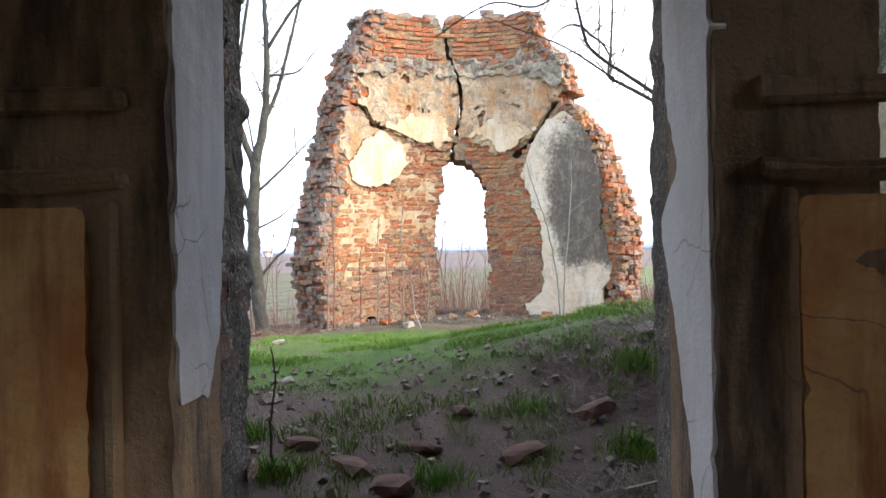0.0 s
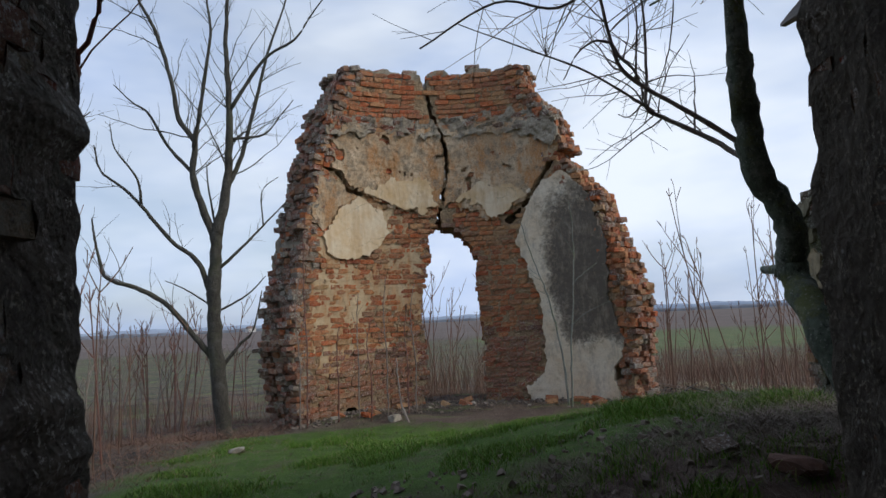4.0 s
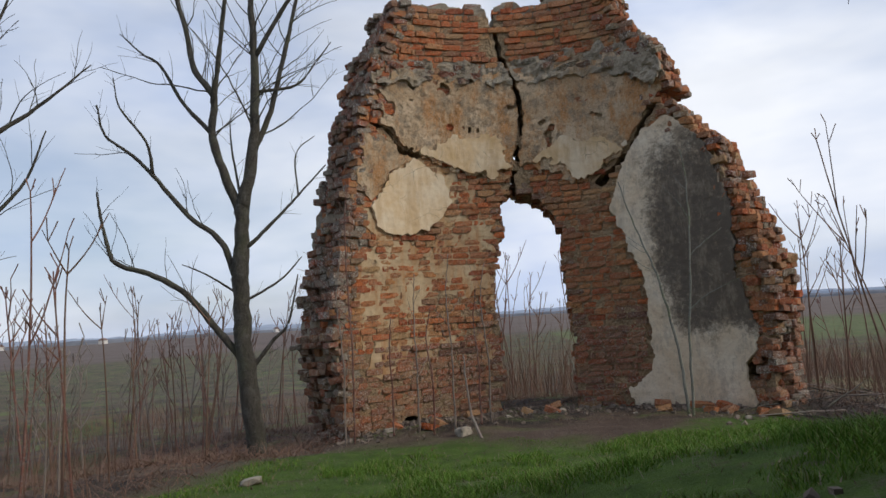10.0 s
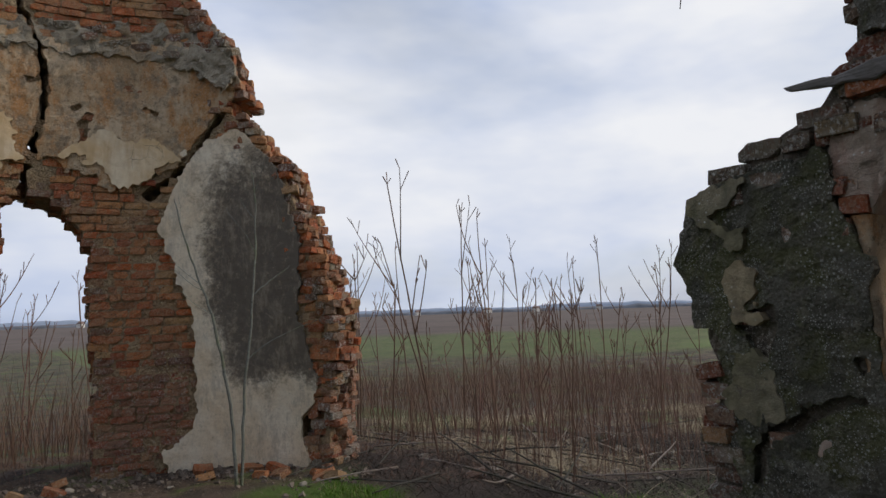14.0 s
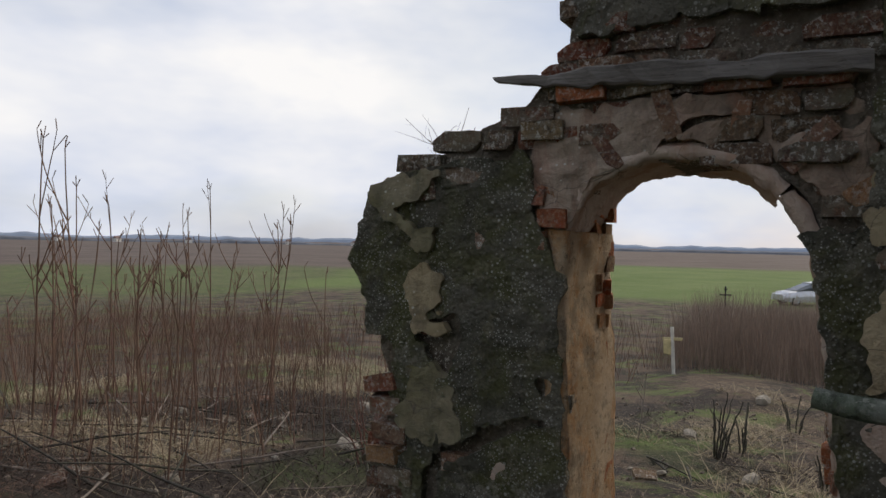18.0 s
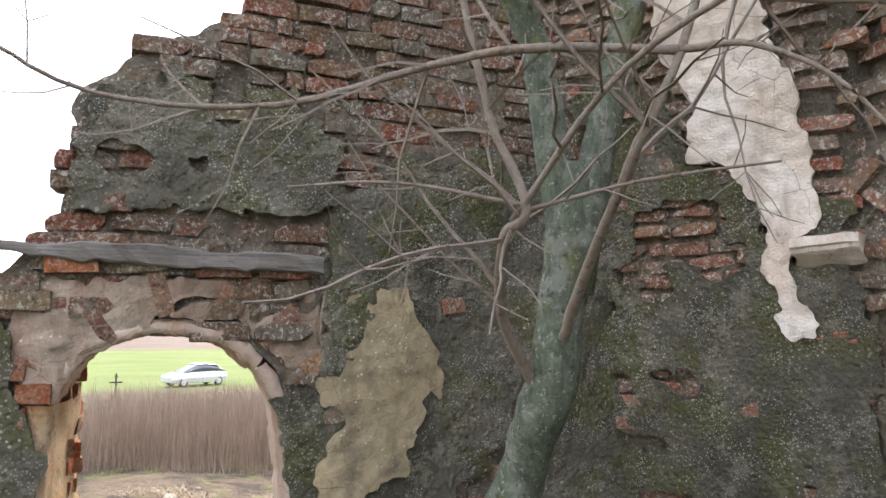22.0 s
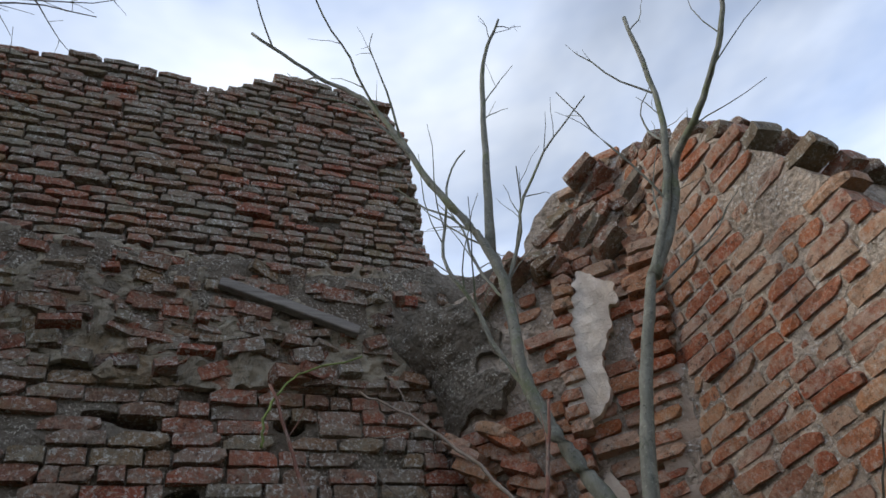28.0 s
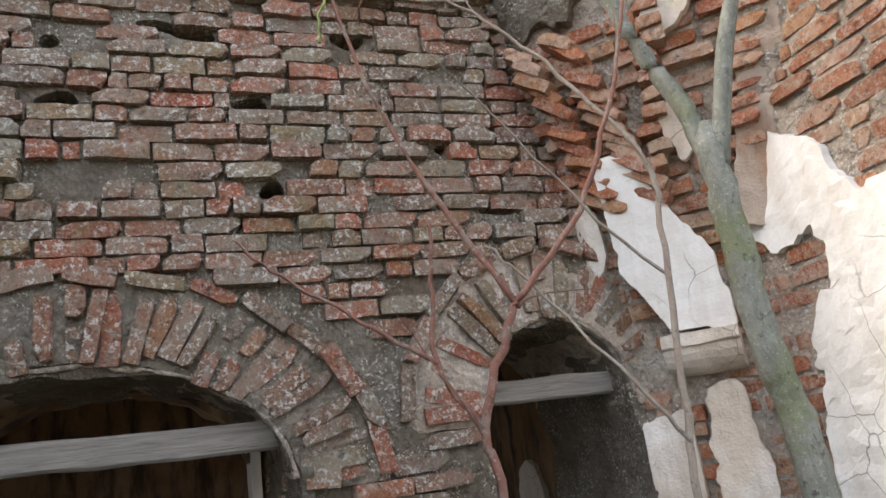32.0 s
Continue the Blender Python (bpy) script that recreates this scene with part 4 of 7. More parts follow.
laid = courses(apse_place, apse_turn, -3.6, 4.4, -0.6, 5.8, lambda u, v: in_apse(u, v) and not on_crack(u, v, 0.05 if v > 5 else 0.03), 0.088, 0.27, 0.16, 0.078, 0.014, 0.05, joint=0.012, short=0.45, skip=lambda u, v: any(c(u, v) for c in covered))
grey, russet = [], []
# the broken ends, the crown and the door's reveals show bricks through the whole thickness
for v in np.arange(-0.5, 5.75, 0.088):
    for edge, sgn in ((apse_left(v), -1), (apse_right(v), 1)):
        wob = nz(edge, v, 0, 4) * 0.07 + nz(edge, round(v / 0.105) * 0.4, 5, 7) * 0.08
        step_out = 0.07 * nz(round(v / 0.26), sgn * 3.0, 7, 1.7)
        for w in np.arange(-0.06, -1.0, -0.14):
            for inner in (0.0, 0.15):
                if random.random() < 0.93:
                    u = edge - sgn * (wob + 0.085 + step_out + inner + random.uniform(-0.04, 0.05))
                    pick = random.random()
                    (grey if pick < ((0.8 if v > 1.3 else 0.35) if sgn < 0 else 0.25) else russet if pick < (0.92 if sgn < 0 else 0.45) else laid).append(Matrix.Translation(apse_place(u, v + random.uniform(-0.012, 0.012), w)) @ apse_turn(u) @ pose(0, 0, 0, random.gauss(0, 6), random.gauss(0, 7), random.gauss(0, 14)) @ Matrix.Diagonal((random.uniform(0.11, 0.22), random.uniform(0.11, 0.2), 0.084 * random.uniform(0.75, 1.15), 1)))
for v in np.arange(-0.45, 3.2, 0.088):
    row = [u for u in np.arange(au(-0.5), au(1.25), 0.02) if not in_apse(u, v)]
    if row:
        for edge, sgn in ((min(row), -1), (max(row), 1)):
            for w in np.arange(-0.08, -0.95, -0.15):
                if random.random() < 0.9:
                    u = edge + sgn * (0.075 + random.uniform(-0.035, 0.03))
                    (russet if random.random() < 0.4 else laid).append(Matrix.Translation(apse_place(u, v, w)) @ apse_turn(u) @ pose(0, 0, 0, random.gauss(0, 3), random.gauss(0, 3), random.gauss(0, 6)) @ Matrix.Diagonal((random.uniform(0.15, 0.24), 0.15, 0.076 * random.uniform(0.85, 1.1), 1)))
# ragged brick teeth hanging over the doorway
for k in range(34):
    x = random.uniform(-0.1, 0.95)
    v = float(np.interp(x, (-0.1, 0.23, 0.6, 0.95), (2.95, 3.2, 3.08, 2.62))) + random.uniform(-0.06, 0.05)
    russet.append(Matrix.Translation(apse_place(au(x), v, random.uniform(-0.75, -0.06))) @ apse_turn(au(x)) @ pose(0, 0, 0, random.gauss(0, 4), random.gauss(0, 6), random.gauss(0, 14)) @ Matrix.Diagonal((random.uniform(0.14, 0.26), 0.15, 0.075, 1)))
for u in np.arange(-1.9, 1.7, 0.29):
    for w in np.arange(-0.1, -1.0, -0.16):
        if in_apse(u, 5.6) and near_line(CRACKS[0], u, 5.75) > 0.2 and random.random() < 0.7:
            grey.append(Matrix.Translation(apse_place(u + random.uniform(-0.06, 0.06), 5.78 + nz(u, 0, 3, 3) * 0.12 + random.uniform(-0.02, 0.04), w)) @ apse_turn(u) @ pose(0, 0, 0, random.gauss(0, 5), random.gauss(0, 5), random.gauss(0, 12)) @ Matrix.Diagonal((0.26, 0.14, 0.08, 1)))
# thin films of old mortar that leave the bricks half showing, and a rough coat left of the crack
sheet("mortar_film", apse_place, apse_poly([(-1.95, 3.0), (-1.7, 2.3), (-0.7, 2.3), (-0.1, 2.2), (-0.1, 3.0), (-0.6, 3.4), (-1.2, 3.7)]), plaster_rough, apse, -0.002, 0.03, 0.011, 0.12, 44.0, "thin mortar film over brick", keep=lambda u, v: whole(u, v) and nz(u, v, 45, 2.2) > -0.25)
sheet("mortar_film", apse_place, apse_poly([(-1.9, 0.6), (-0.2, 0.5), (-0.15, 2.3), (-2.0, 2.3)]), plaster_rough, apse, -0.006, 0.03, 0.009, 0.12, 46.0, keep=lambda u, v: whole(u, v) and nz(u, v, 47, 1.5) + 0.5 * nz(u, v, 48, 5) > 0.02)
sheet("render_coat", apse_place, apse_poly([(-1.78, 3.9), (-1.45, 3.8), (-1.25, 3.55), (-1.5, 3.3), (-1.72, 2.95), (-1.88, 3.2)]), plaster_coat, apse, 0.03, 0.03, 0.01, 0.08, 49.0, keep=whole)
# a weathered sloping ledge where the half dome sprang
A_LEDGE = apse_poly([(-1.75, 4.55), (-1.3, 4.62), (-0.4, 4.7), (0.3, 4.6), (1.0, 4.66), (1.7, 4.6), (2.25, 4.3), (2.4, 4.6), (2.15, 5.15), (1.6, 5.22), (1.0, 5.05), (0.3, 4.96), (-0.5, 5.0), (-1.2, 4.98), (-1.6, 4.9)])


def ledge_place(u, v, w):
    return apse_place(u, v, w + 0.06 - 0.2 * (v - 4.55) + 0.05 * nz(u, v, 3, 5) + 0.035 * nz(u, v, 6, 13))


sheet("ledge", ledge_place, A_LEDGE, ledge_grey, apse, 0.02, 0.035, 0.02, 0.1, 9.0, "weathered grey ledge crusted with lichen", keep=lambda u, v: in_apse(u, v) and near_line(CRACKS[0], u, v) > 0.03)
for u in np.arange(-1.95, 2.0, 0.2):
    for k in range(3):
        v = 4.74 + 0.1 * k + nz(u, 0, 9, 1.5) * 0.08
        if in_apse(u, v) and not on_crack(u, v, 0.12) and random.random() < 0.5:
            grey.append(Matrix.Translation(ledge_place(u + random.uniform(-0.08, 0.08), v, -0.03 + random.uniform(-0.03, 0.02))) @ apse_turn(u) @ pose(0, 0, 0, 25 + random.gauss(0, 8), random.gauss(0, 9), random.gauss(0, 10)) @ Matrix.Diagonal((random.uniform(0.16, 0.3), 0.16, 0.08, 1)))
low = [m for m in laid if m.translation.z < 1.0 + 0.5 * nz(m.translation.x, m.translation.y, 2, 1.5)]
high_ = [m for m in laid if m.translation.z >= 1.0 + 0.5 * nz(m.translation.x, m.translation.y, 2, 1.5)]
LAID = [(apse, high_, "orange", lambda p: p.y < 13.9 and p.z < 2.6), (apse, low, "red", lambda p: p.z > 0.1), (apse, grey, "dark", lambda p: p.x < 0 and p.z > 1.5), (apse, russet, "rust", lambda p: p.y < 13.2 and p.z > 0.3)]

# ---- the east wall with its arched opening ----
EX = 3.38
east_place, east_turn = flat_wall(EX, 0.0, (0, -1), (-1, 0))  # u is minus y


def east_top(y):
    return np.interp(y, (3.0, 4.3, 4.88, 5.2, 5.27, 5.5, 5.52, 5.56, 6.0, 6.08, 6.18, 6.43, 6.62, 6.85, 6.86, 6.98, 7.0, 7.2, 7.22, 7.47, 7.83, 7.96, 8.05),
                     (5.9, 6.0, 5.9, 5.3, 5.05, 4.8, 4.4, 4.35, 4.2, 4.0, 3.95, 3.79, 3.65, 3.45, 2.84, 2.77, 2.68, 2.63, 2.54, 2.48, 2.25, 1.94, 0.0))


EAST_OPEN = [(6.77, 0.2), (6.78, 1.28), (6.81, 1.75), (6.79, 2.05), (6.7, 2.22), (6.57, 2.31), (6.43, 2.35), (6.22, 2.34), (6.08, 2.29), (5.96, 2.19), (5.85, 1.98), (5.79, 1.6), (5.74, 1.1), (5.66, 0.2)]
E_CRACKS = [[(4.2, 2.75), (4.46, 2.25), (4.5, 2.05), (4.58, 1.91), (4.59, 1.78), (4.71, 1.72), (4.68, 1.61), (4.88, 1.57), (4.89, 1.47), (5.08, 1.39), (5.1, 1.26)], [(7.45, 0.72), (7.43, 0.87), (7.36, 0.99), (7.25, 1.02), (7.12, 1.12), (6.97, 1.19), (6.92, 1.2)]]


def in_east(u, v):
    y = -u
    if v > np.interp(y, (7.7, 7.79, 7.85, 7.92, 8.0), (9, 9, 1.6, 1.95, 1.97)) and y > 7.98 + nz(y, v, 0, 5) * 0.06:
        return False
    side = np.interp(v, (0.0, 0.7, 1.3, 1.67, 1.97, 2.3), (7.84, 7.82, 7.77, 7.82, 7.9, 7.8)) + nz(v, 0, 0, 6) * 0.05
    if y > side or v > east_top(y + nz(y, v, 2, 7) * 0.05) + nz(y, v, 4, 9) * 0.04:
        return False
    my, mv = 6.27 + (y - 6.27) * 0.985, (v if v < 1.2 else 1.2 + (v - 1.2) * 0.985)
    if inside_poly(EAST_OPEN, my + nz(y, v, 1, 9) * 0.02, mv + nz(y, v, 3, 9) * 0.02):
        return False
    return True


def e_crack(u, v, width=0.02):
    return any(near_line(c, -u, v) < width + nz(u, v, 4, 12) * 0.02 for c in E_CRACKS)


east = thing("wall_east", "brick wall under dark lichen-crusted render with an arched opening and a stepped broken top", "ruined wall", None, "", "structure")
def shrunk(test, by=0.07):
    """The test for a core that stays behind the broken edge of its bricks."""
    return lambda u, v: test(u, v + by) and test(u - by, v) and test(u + by, v)


core("masonry", east_place, -8.1, -3.3, -0.6, 6.2, lambda u, v: shrunk(in_east)(u, v), 0.72, mortar_grey, east, 0.05, 5, 0.012, 0.02, -0.024)
flip = lambda pts: [(-y, v) for y, v in pts]
E_CRUST = flip([(8.05, 1.5), (8.0, 1.97), (7.88, 2.25), (7.4, 2.36), (7.0, 2.4), (6.98, 2.3), (6.86, 1.9), (6.7, 2.0), (6.2, 2.1), (5.72, 2.0), (5.62, 2.3), (5.64, 2.66), (5.6, 3.0), (5.2, 3.3), (4.6, 3.35), (4.1, 3.2), (3.3, 3.1), (3.3, 0.3), (7.7, 0.3), (7.55, 1.0), (7.7, 1.3)])
E_OCHRE = flip([(5.52, 2.51), (5.2, 2.59), (5.11, 2.42), (5.04, 2.17), (4.97, 2.14), (5.0, 2.03), (5.18, 1.88), (5.19, 1.69), (5.48, 1.5), (5.64, 1.47), (5.68, 1.69), (5.55, 1.88), (5.62, 2.11), (5.62, 2.33)])
E_HAUNCH = flip([(7.0, 2.28), (6.95, 2.5), (6.8, 2.58), (6.45, 2.6), (6.1, 2.62), (5.72, 2.64), (5.62, 2.45), (5.64, 2.15), (5.8, 2.2), (6.05, 2.42), (6.4, 2.42), (6.66, 2.28), (6.84, 2.05)])
E_TOP = flip([(6.8, 2.95), (6.75, 3.4), (6.4, 3.6), (5.9, 3.55), (5.5, 3.3), (5.6, 2.95)])
e_whole = lambda u, v: in_east(u, v + 0.03) and not e_crack(u, v, 0.034)
e_crust = lambda u, v: e_whole(u, v) and nz(u, v, 21, 1.7) + 0.5 * nz(u, v, 23, 4) < 0.62
sheet("render_coat", east_place, E_CRUST, plaster_crusted, east, 0.035, 0.026, 0.016, 0.08, 6.0, "dark mossy render dotted with lichen", keep=e_crust)
sheet("render_coat", east_place, E_TOP, plaster_crusted, east, 0.03, 0.026, 0.014, 0.1, 6.5, keep=e_crust)
E_SPLIT = [(6.36, 2.3), (6.4, 2.42), (6.3, 2.5), (6.08, 2.52), (6.05, 2.62)]
sheet("arch_masonry", east_place, E_HAUNCH, plaster_haunch, east, 0.004, 0.022, 0.02, 0.05, 6.8, "lumpy pinkish mortar and stone over the arch", keep=lambda u, v: in_east(u, v) and near_line(E_SPLIT, -u, v) > 0.014)
sheet("plaster_patch", east_place, E_OCHRE, plaster_ochre, east, 0.046, 0.022, 0.011, 0.1, 7.0, "bare ochre undercoat", keep=e_whole)
for k, pts in enumerate(([(7.57, 1.8), (7.4, 1.84), (7.34, 1.73), (7.43, 1.65), (7.34, 1.52), (7.49, 1.55), (7.58, 1.7)], [(7.81, 2.31), (7.4, 2.34), (7.65, 2.12), (7.39, 2.03), (7.51, 2.0), (7.73, 2.07)], [(7.57, 1.39), (7.32, 1.39), (7.22, 1.2), (7.28, 1.06), (7.56, 1.04), (7.61, 1.17)], [(7.07, 1.06), (6.94, 1.06), (6.92, 0.89), (7.08, 0.82)], [(5.61, 1.45), (5.33, 1.45), (5.29, 1.17), (5.47, 1.05), (5.59, 1.11)])):
    sheet("plaster_patch", east_place, flip(pts), (plaster_ochre, plaster_moss, plaster_moss, plaster_pink, plaster_pink)[k], east, 0.05, 0.02, 0.012, 0.09, 8.0 + k, keep=e_whole)
e_cov = [ragged(E_CRUST, 0.08, 5.0, 6.0), ragged(E_TOP, 0.1, 5.0, 6.5)]
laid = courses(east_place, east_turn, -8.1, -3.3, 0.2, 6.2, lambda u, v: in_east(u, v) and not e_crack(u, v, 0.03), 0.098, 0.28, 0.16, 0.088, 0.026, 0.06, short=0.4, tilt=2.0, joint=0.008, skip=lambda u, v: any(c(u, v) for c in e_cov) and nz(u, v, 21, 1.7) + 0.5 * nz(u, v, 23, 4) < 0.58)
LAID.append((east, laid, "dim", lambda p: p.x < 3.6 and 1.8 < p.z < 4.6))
# the reveals of the opening: smooth warm plaster to the south side of each jamb, with bricks at the outer edge
e_curve = [(-y, v) for y, v in EAST_OPEN]
lining("reveal", east_place, e_curve[:4], 0.03, -0.7, plaster_coat, east, 0.085, 0.018, "warm ochre plaster", 1.0, 12, -0.07, (-6.27, 1.3))
lining("reveal", east_place, e_curve[3:10], 0.018, -0.68, plaster_pink, east, 0.06, 0.022, "pale plaster under the arch", 2.0)
lining("reveal", east_place, e_curve[9:], 0.026, -0.7, plaster_pink, east, 0.06, 0.018, "pinkish worn plaster", 3.0, 12, 0.04)
shown = []
worn_jamb = []
for v in np.arange(0.3, 2.15, 0.088):
    for k in range(4):
        if random.random() < (0.0, 0.35, 0.8, 0.95)[k]:
            worn_jamb.append(Matrix.Translation((EX + 0.27 + 0.115 * k, 6.885 - 0.022 * k - random.uniform(0.0, 0.012 + 0.01 * k), v + random.uniform(-0.02, 0.02))) @ pose(0, 0, 0, random.gauss(0, 4), random.gauss(0, 5), 90 + random.gauss(0, 6)) @ Matrix.Diagonal((0.14, 0.125, 0.084 * random.uniform(0.75, 1.08), 1)))
LAID.append((east, worn_jamb, "orange", lambda p: True))
for v in np.arange(0.3, 1.3, 0.095):
    for k in range(2):
        if random.random() < 0.6:
            shown.append(Matrix.Translation((EX + 0.12 + 0.5 * k, 5.615 + random.uniform(0.0, 0.04), v)) @ pose(0, 0, 0, random.gauss(0, 5), random.gauss(0, 5), 90 + random.gauss(0, 9)) @ Matrix.Diagonal((0.2, 0.12, 0.075, 1)))
# red bricks where the coat has come off, and in the broken arch
for y, z, ln in ((6.97, 2.01, 0.17), (7.14, 2.01, 0.18), (7.55, 2.22, 0.24), (7.3, 2.3, 0.22), (6.75, 2.66, 0.22), (6.45, 2.68, 0.2), (6.12, 2.66, 0.26), (6.92, 2.5, 0.2), (6.98, 2.2, 0.18), (6.86, 2.1, 0.14), (5.0, 1.32, 0.2), (4.82, 1.46, 0.2), (4.62, 1.62, 0.18),
                 (5.35, 0.95, 0.2), (5.12, 0.98, 0.22), (4.3, 2.5, 0.2), (4.42, 2.2, 0.18), (7.72, 1.28, 0.18), (7.7, 1.18, 0.16), (7.66, 1.05, 0.2), (7.7, 0.94, 0.18), (7.62, 0.84, 0.2), (7.3, 0.95, 0.16), (5.2, 1.95, 0.1), (4.95, 2.5, 0.14)):
    shown.append(Matrix.Translation((EX + 0.036, y, z)) @ pose(0, 0, 0, random.gauss(0, 5), random.gauss(0, 4), 90 + random.gauss(0, 5)) @ Matrix.Diagonal((ln, 0.15, 0.085, 1)))
for k in range(8):
    a = math.pi * (0.06 + 0.88 * k / 7)
    r = random.uniform(0.1, 0.2)
    shown.append(Matrix.Translation((EX + 0.055 + random.uniform(-0.02, 0.02), 6.24 + (0.56 + r) * math.cos(a), 1.85 + (0.52 + r) * math.sin(a))) @ pose(0, 0, 0, 0, 0, -90) @ pose(0, 0, 0, 0, math.degrees(a) + random.gauss(0, 8), 0) @ Matrix.Diagonal((random.uniform(0.14, 0.28), 0.15, random.uniform(0.06, 0.1), 1)))
mixed = [[], []]
for m in shown:
    mixed[random.random() < 0.45].append(m)
LAID.append((east, mixed[0], "red", lambda p: True))
LAID.append((east, mixed[1], "worn", lambda p: True))

# ---- the south wall with three arches and the tower above ----
SY = 3.2
south_place, south_turn = flat_wall(0.0, SY, (-1, 0), (0, 1))  # u is minus x


def arch(x, v, mid, half, spring, rise):
    if v < spring:
        return abs(x - mid) < half
    d = (x - mid) / half
    return abs(d) < 1 and v < spring + rise * math.sqrt(1 - d * d)


ARCHES = [(0.05, 0.93, 2.42, 0.56), (-2.22, 0.41, 2.6, 0.42), (1.72, 0.41, 2.55, 0.42)]


def in_arch(x, v, grow=0.0):
    return any(arch(x, v, a[0], a[1] + (grow if v > a[2] - 0.06 else 0.0), a[2], a[3] + grow) for a in ARCHES)


S_HOLES = [(random.uniform(-2.1, 1.2), random.uniform(3.35, 4.8), random.uniform(0.06, 0.12)) for _ in range(13)]


def in_hole(x, v):
    return any(abs(x - a) < w and abs(v - b) < 0.04 for a, b, w in S_HOLES)


def in_south(u, v):
    x = -u
    return not in_arch(x + nz(x, v, 5, 9) * 0.02, v + nz(x, v, 8, 9) * 0.02) and v < 5.75 + nz(x, 0, 2, 2.5) * 0.15 + 0.2 * smooth((-x - 1.8) / 0.6)


south = thing("wall_south", "tall weathered red brick wall with three arched openings below a broken tower", "ruined wall", None, "", "structure")
core("masonry", south_place, -3.4, 3.2, -0.6, 6.1, lambda u, v: in_south(u, v) and not in_hole(-u, v), 1.08, mortar_grey, south, 0.05, 5, 0.034, 0.02, -0.036)
laid = courses(south_place, south_turn, -2.15, 2.75, 0.0, 4.95, lambda u, v: in_south(u, v) and not in_arch(-u, v, 0.43) and v < 4.95 + nz(u, 0, 1, 2) * 0.25, 0.09, 0.275, 0.16, 0.08, 0.017, 0.035, joint=0.01, short=0.36, tilt=1.1, skip=lambda u, v: in_hole(-u, v))
# arch rings: a ring of worn bricks on end in wide mortar and a thin hood of bricks laid along it
for mid, half, spring, rise in ARCHES:
    n = int(math.pi * (half + 0.12) / 0.088)
    for k in range(n + 1):
        a = math.pi * (k + random.uniform(-0.25, 0.25)) / n
        ln = random.choice((0.32, 0.28, 0.16, 0.24))
        for rr, ln in (((0.18, ln),) if ln > 0.2 else ((0.09, 0.15), (0.27, 0.14))):
            if random.random() < 0.94:
                rr += random.uniform(-0.03, 0.02)
                x, v = mid + (half + rr) * math.cos(a), spring + (rise + rr) * math.sin(a)
                laid.append(Matrix.Translation((x, SY - 0.066 + random.gauss(0, 0.014), v)) @ pose(0, 0, 0, random.gauss(0, 3), math.degrees(a) + random.gauss(0, 4), 180 + random.gauss(0, 3)) @ Matrix.Diagonal((ln, 0.14, 0.072 * random.uniform(0.75, 1.1), 1)))
    n = int(math.pi * (half + 0.4) / 0.25)
    for k in range(n):
        a = math.pi * (k + 0.5) / n
        x, v = mid + (half + 0.4) * math.cos(a), spring + (rise + 0.39) * math.sin(a)
        laid.append(Matrix.Translation((x, SY - 0.045 + random.gauss(0, 0.012), v)) @ pose(0, 0, 0, random.gauss(0, 3), 90 + math.degrees(a) + random.gauss(0, 4), 180) @ Matrix.Diagonal((random.uniform(0.2, 0.27), 0.14, random.uniform(0.06, 0.085), 1)))
for mid, half, spring, rise in ARCHES:
    sheet("ring_mortar", south_place, [(-mid - half - 0.5, spring - 0.12), (-mid + half + 0.5, spring - 0.12), (-mid + half + 0.5, spring + rise + 0.5), (-mid - half - 0.5, spring + rise + 0.5)], mortar_pale if mid < -1 else mortar_ring, south, -0.02, 0.02, 0.011, 0.0, 50.0 + mid, "flush grey mortar round the arch",
          keep=lambda u, v: in_arch(-u, v, 0.4 + 0.03 * nz(u, v, 3, 5)) and not in_arch(-u, v, 0.015))
    ring = [(-mid - half * math.cos(a), spring + rise * math.sin(a)) for a in np.linspace(0, math.pi, 9)]
    lining("arch_soffit", south_place, ring, -0.02, -1.2, mortar_pale, south, 0.02, 0.02, "worn plaster under the arch", mid)
LAID.append((south, laid, "worn", lambda p: 2.2 < p.z < 4.4 and -2.8 < p.x < 0.9))
# the rubble band above the bricks
laid = []
for _ in range(420):
    x, v = random.uniform(-2.7, 2.0), random.uniform(4.85, 5.75)
    laid.append(Matrix.Translation((x, SY - 0.036 - 0.1 * (v - 4.9) + random.gauss(0, 0.028), v)) @ pose(0, 0, 0, random.gauss(0, 10), random.gauss(0, 9), random.gauss(0, 12)) @ Matrix.Diagonal((random.uniform(0.07, 0.24), 0.14, random.uniform(0.04, 0.1), 1)))
LAID.append((south, laid, "dark", lambda p: False))
S_BAND = [(-2.0, 4.95), (-1.2, 5.05), (0.0, 4.85), (1.0, 4.8), (2.0, 4.95), (2.5, 5.2), (2.6, 5.9), (1.0, 5.85), (-1.0, 5.8), (-2.0, 5.7)]
def band_place(u, v, w):
    return south_place(u, v, w - 0.1 * (v - 4.9) + 0.045 * nz(u, v, 3, 5) + 0.04 * nz(u, v, 6, 12) + 0.02 * nz(u, v, 9, 27))


sheet("mortar_band", band_place, S_BAND, ledge_grey, south, 0.012, 0.022, 0.015, 0.14, 15.0, "grey rubble and mortar")

tower_place, tower_turn = flat_wall(0.0, 2.95, (-1, 0), (0, 1))


def in_tower(u, v):
    x = -u
    top = np.interp(x, (-2.6, -2.4, -1.5, -0.86, -0.84, 0.9, 1.73, 1.9), (7.9, 8.25, 8.4, 8.05, 7.98, 8.0, 7.84, 7.8)) + nz(x, 0, 4, 6) * 0.07 + nz(x, 0, 9, 2.3) * 0.12
    return -2.52 + nz(v, 0, 1, 5) * 0.05 < x < 1.72 + nz(v, 0, 6, 5) * 0.05 and v < top


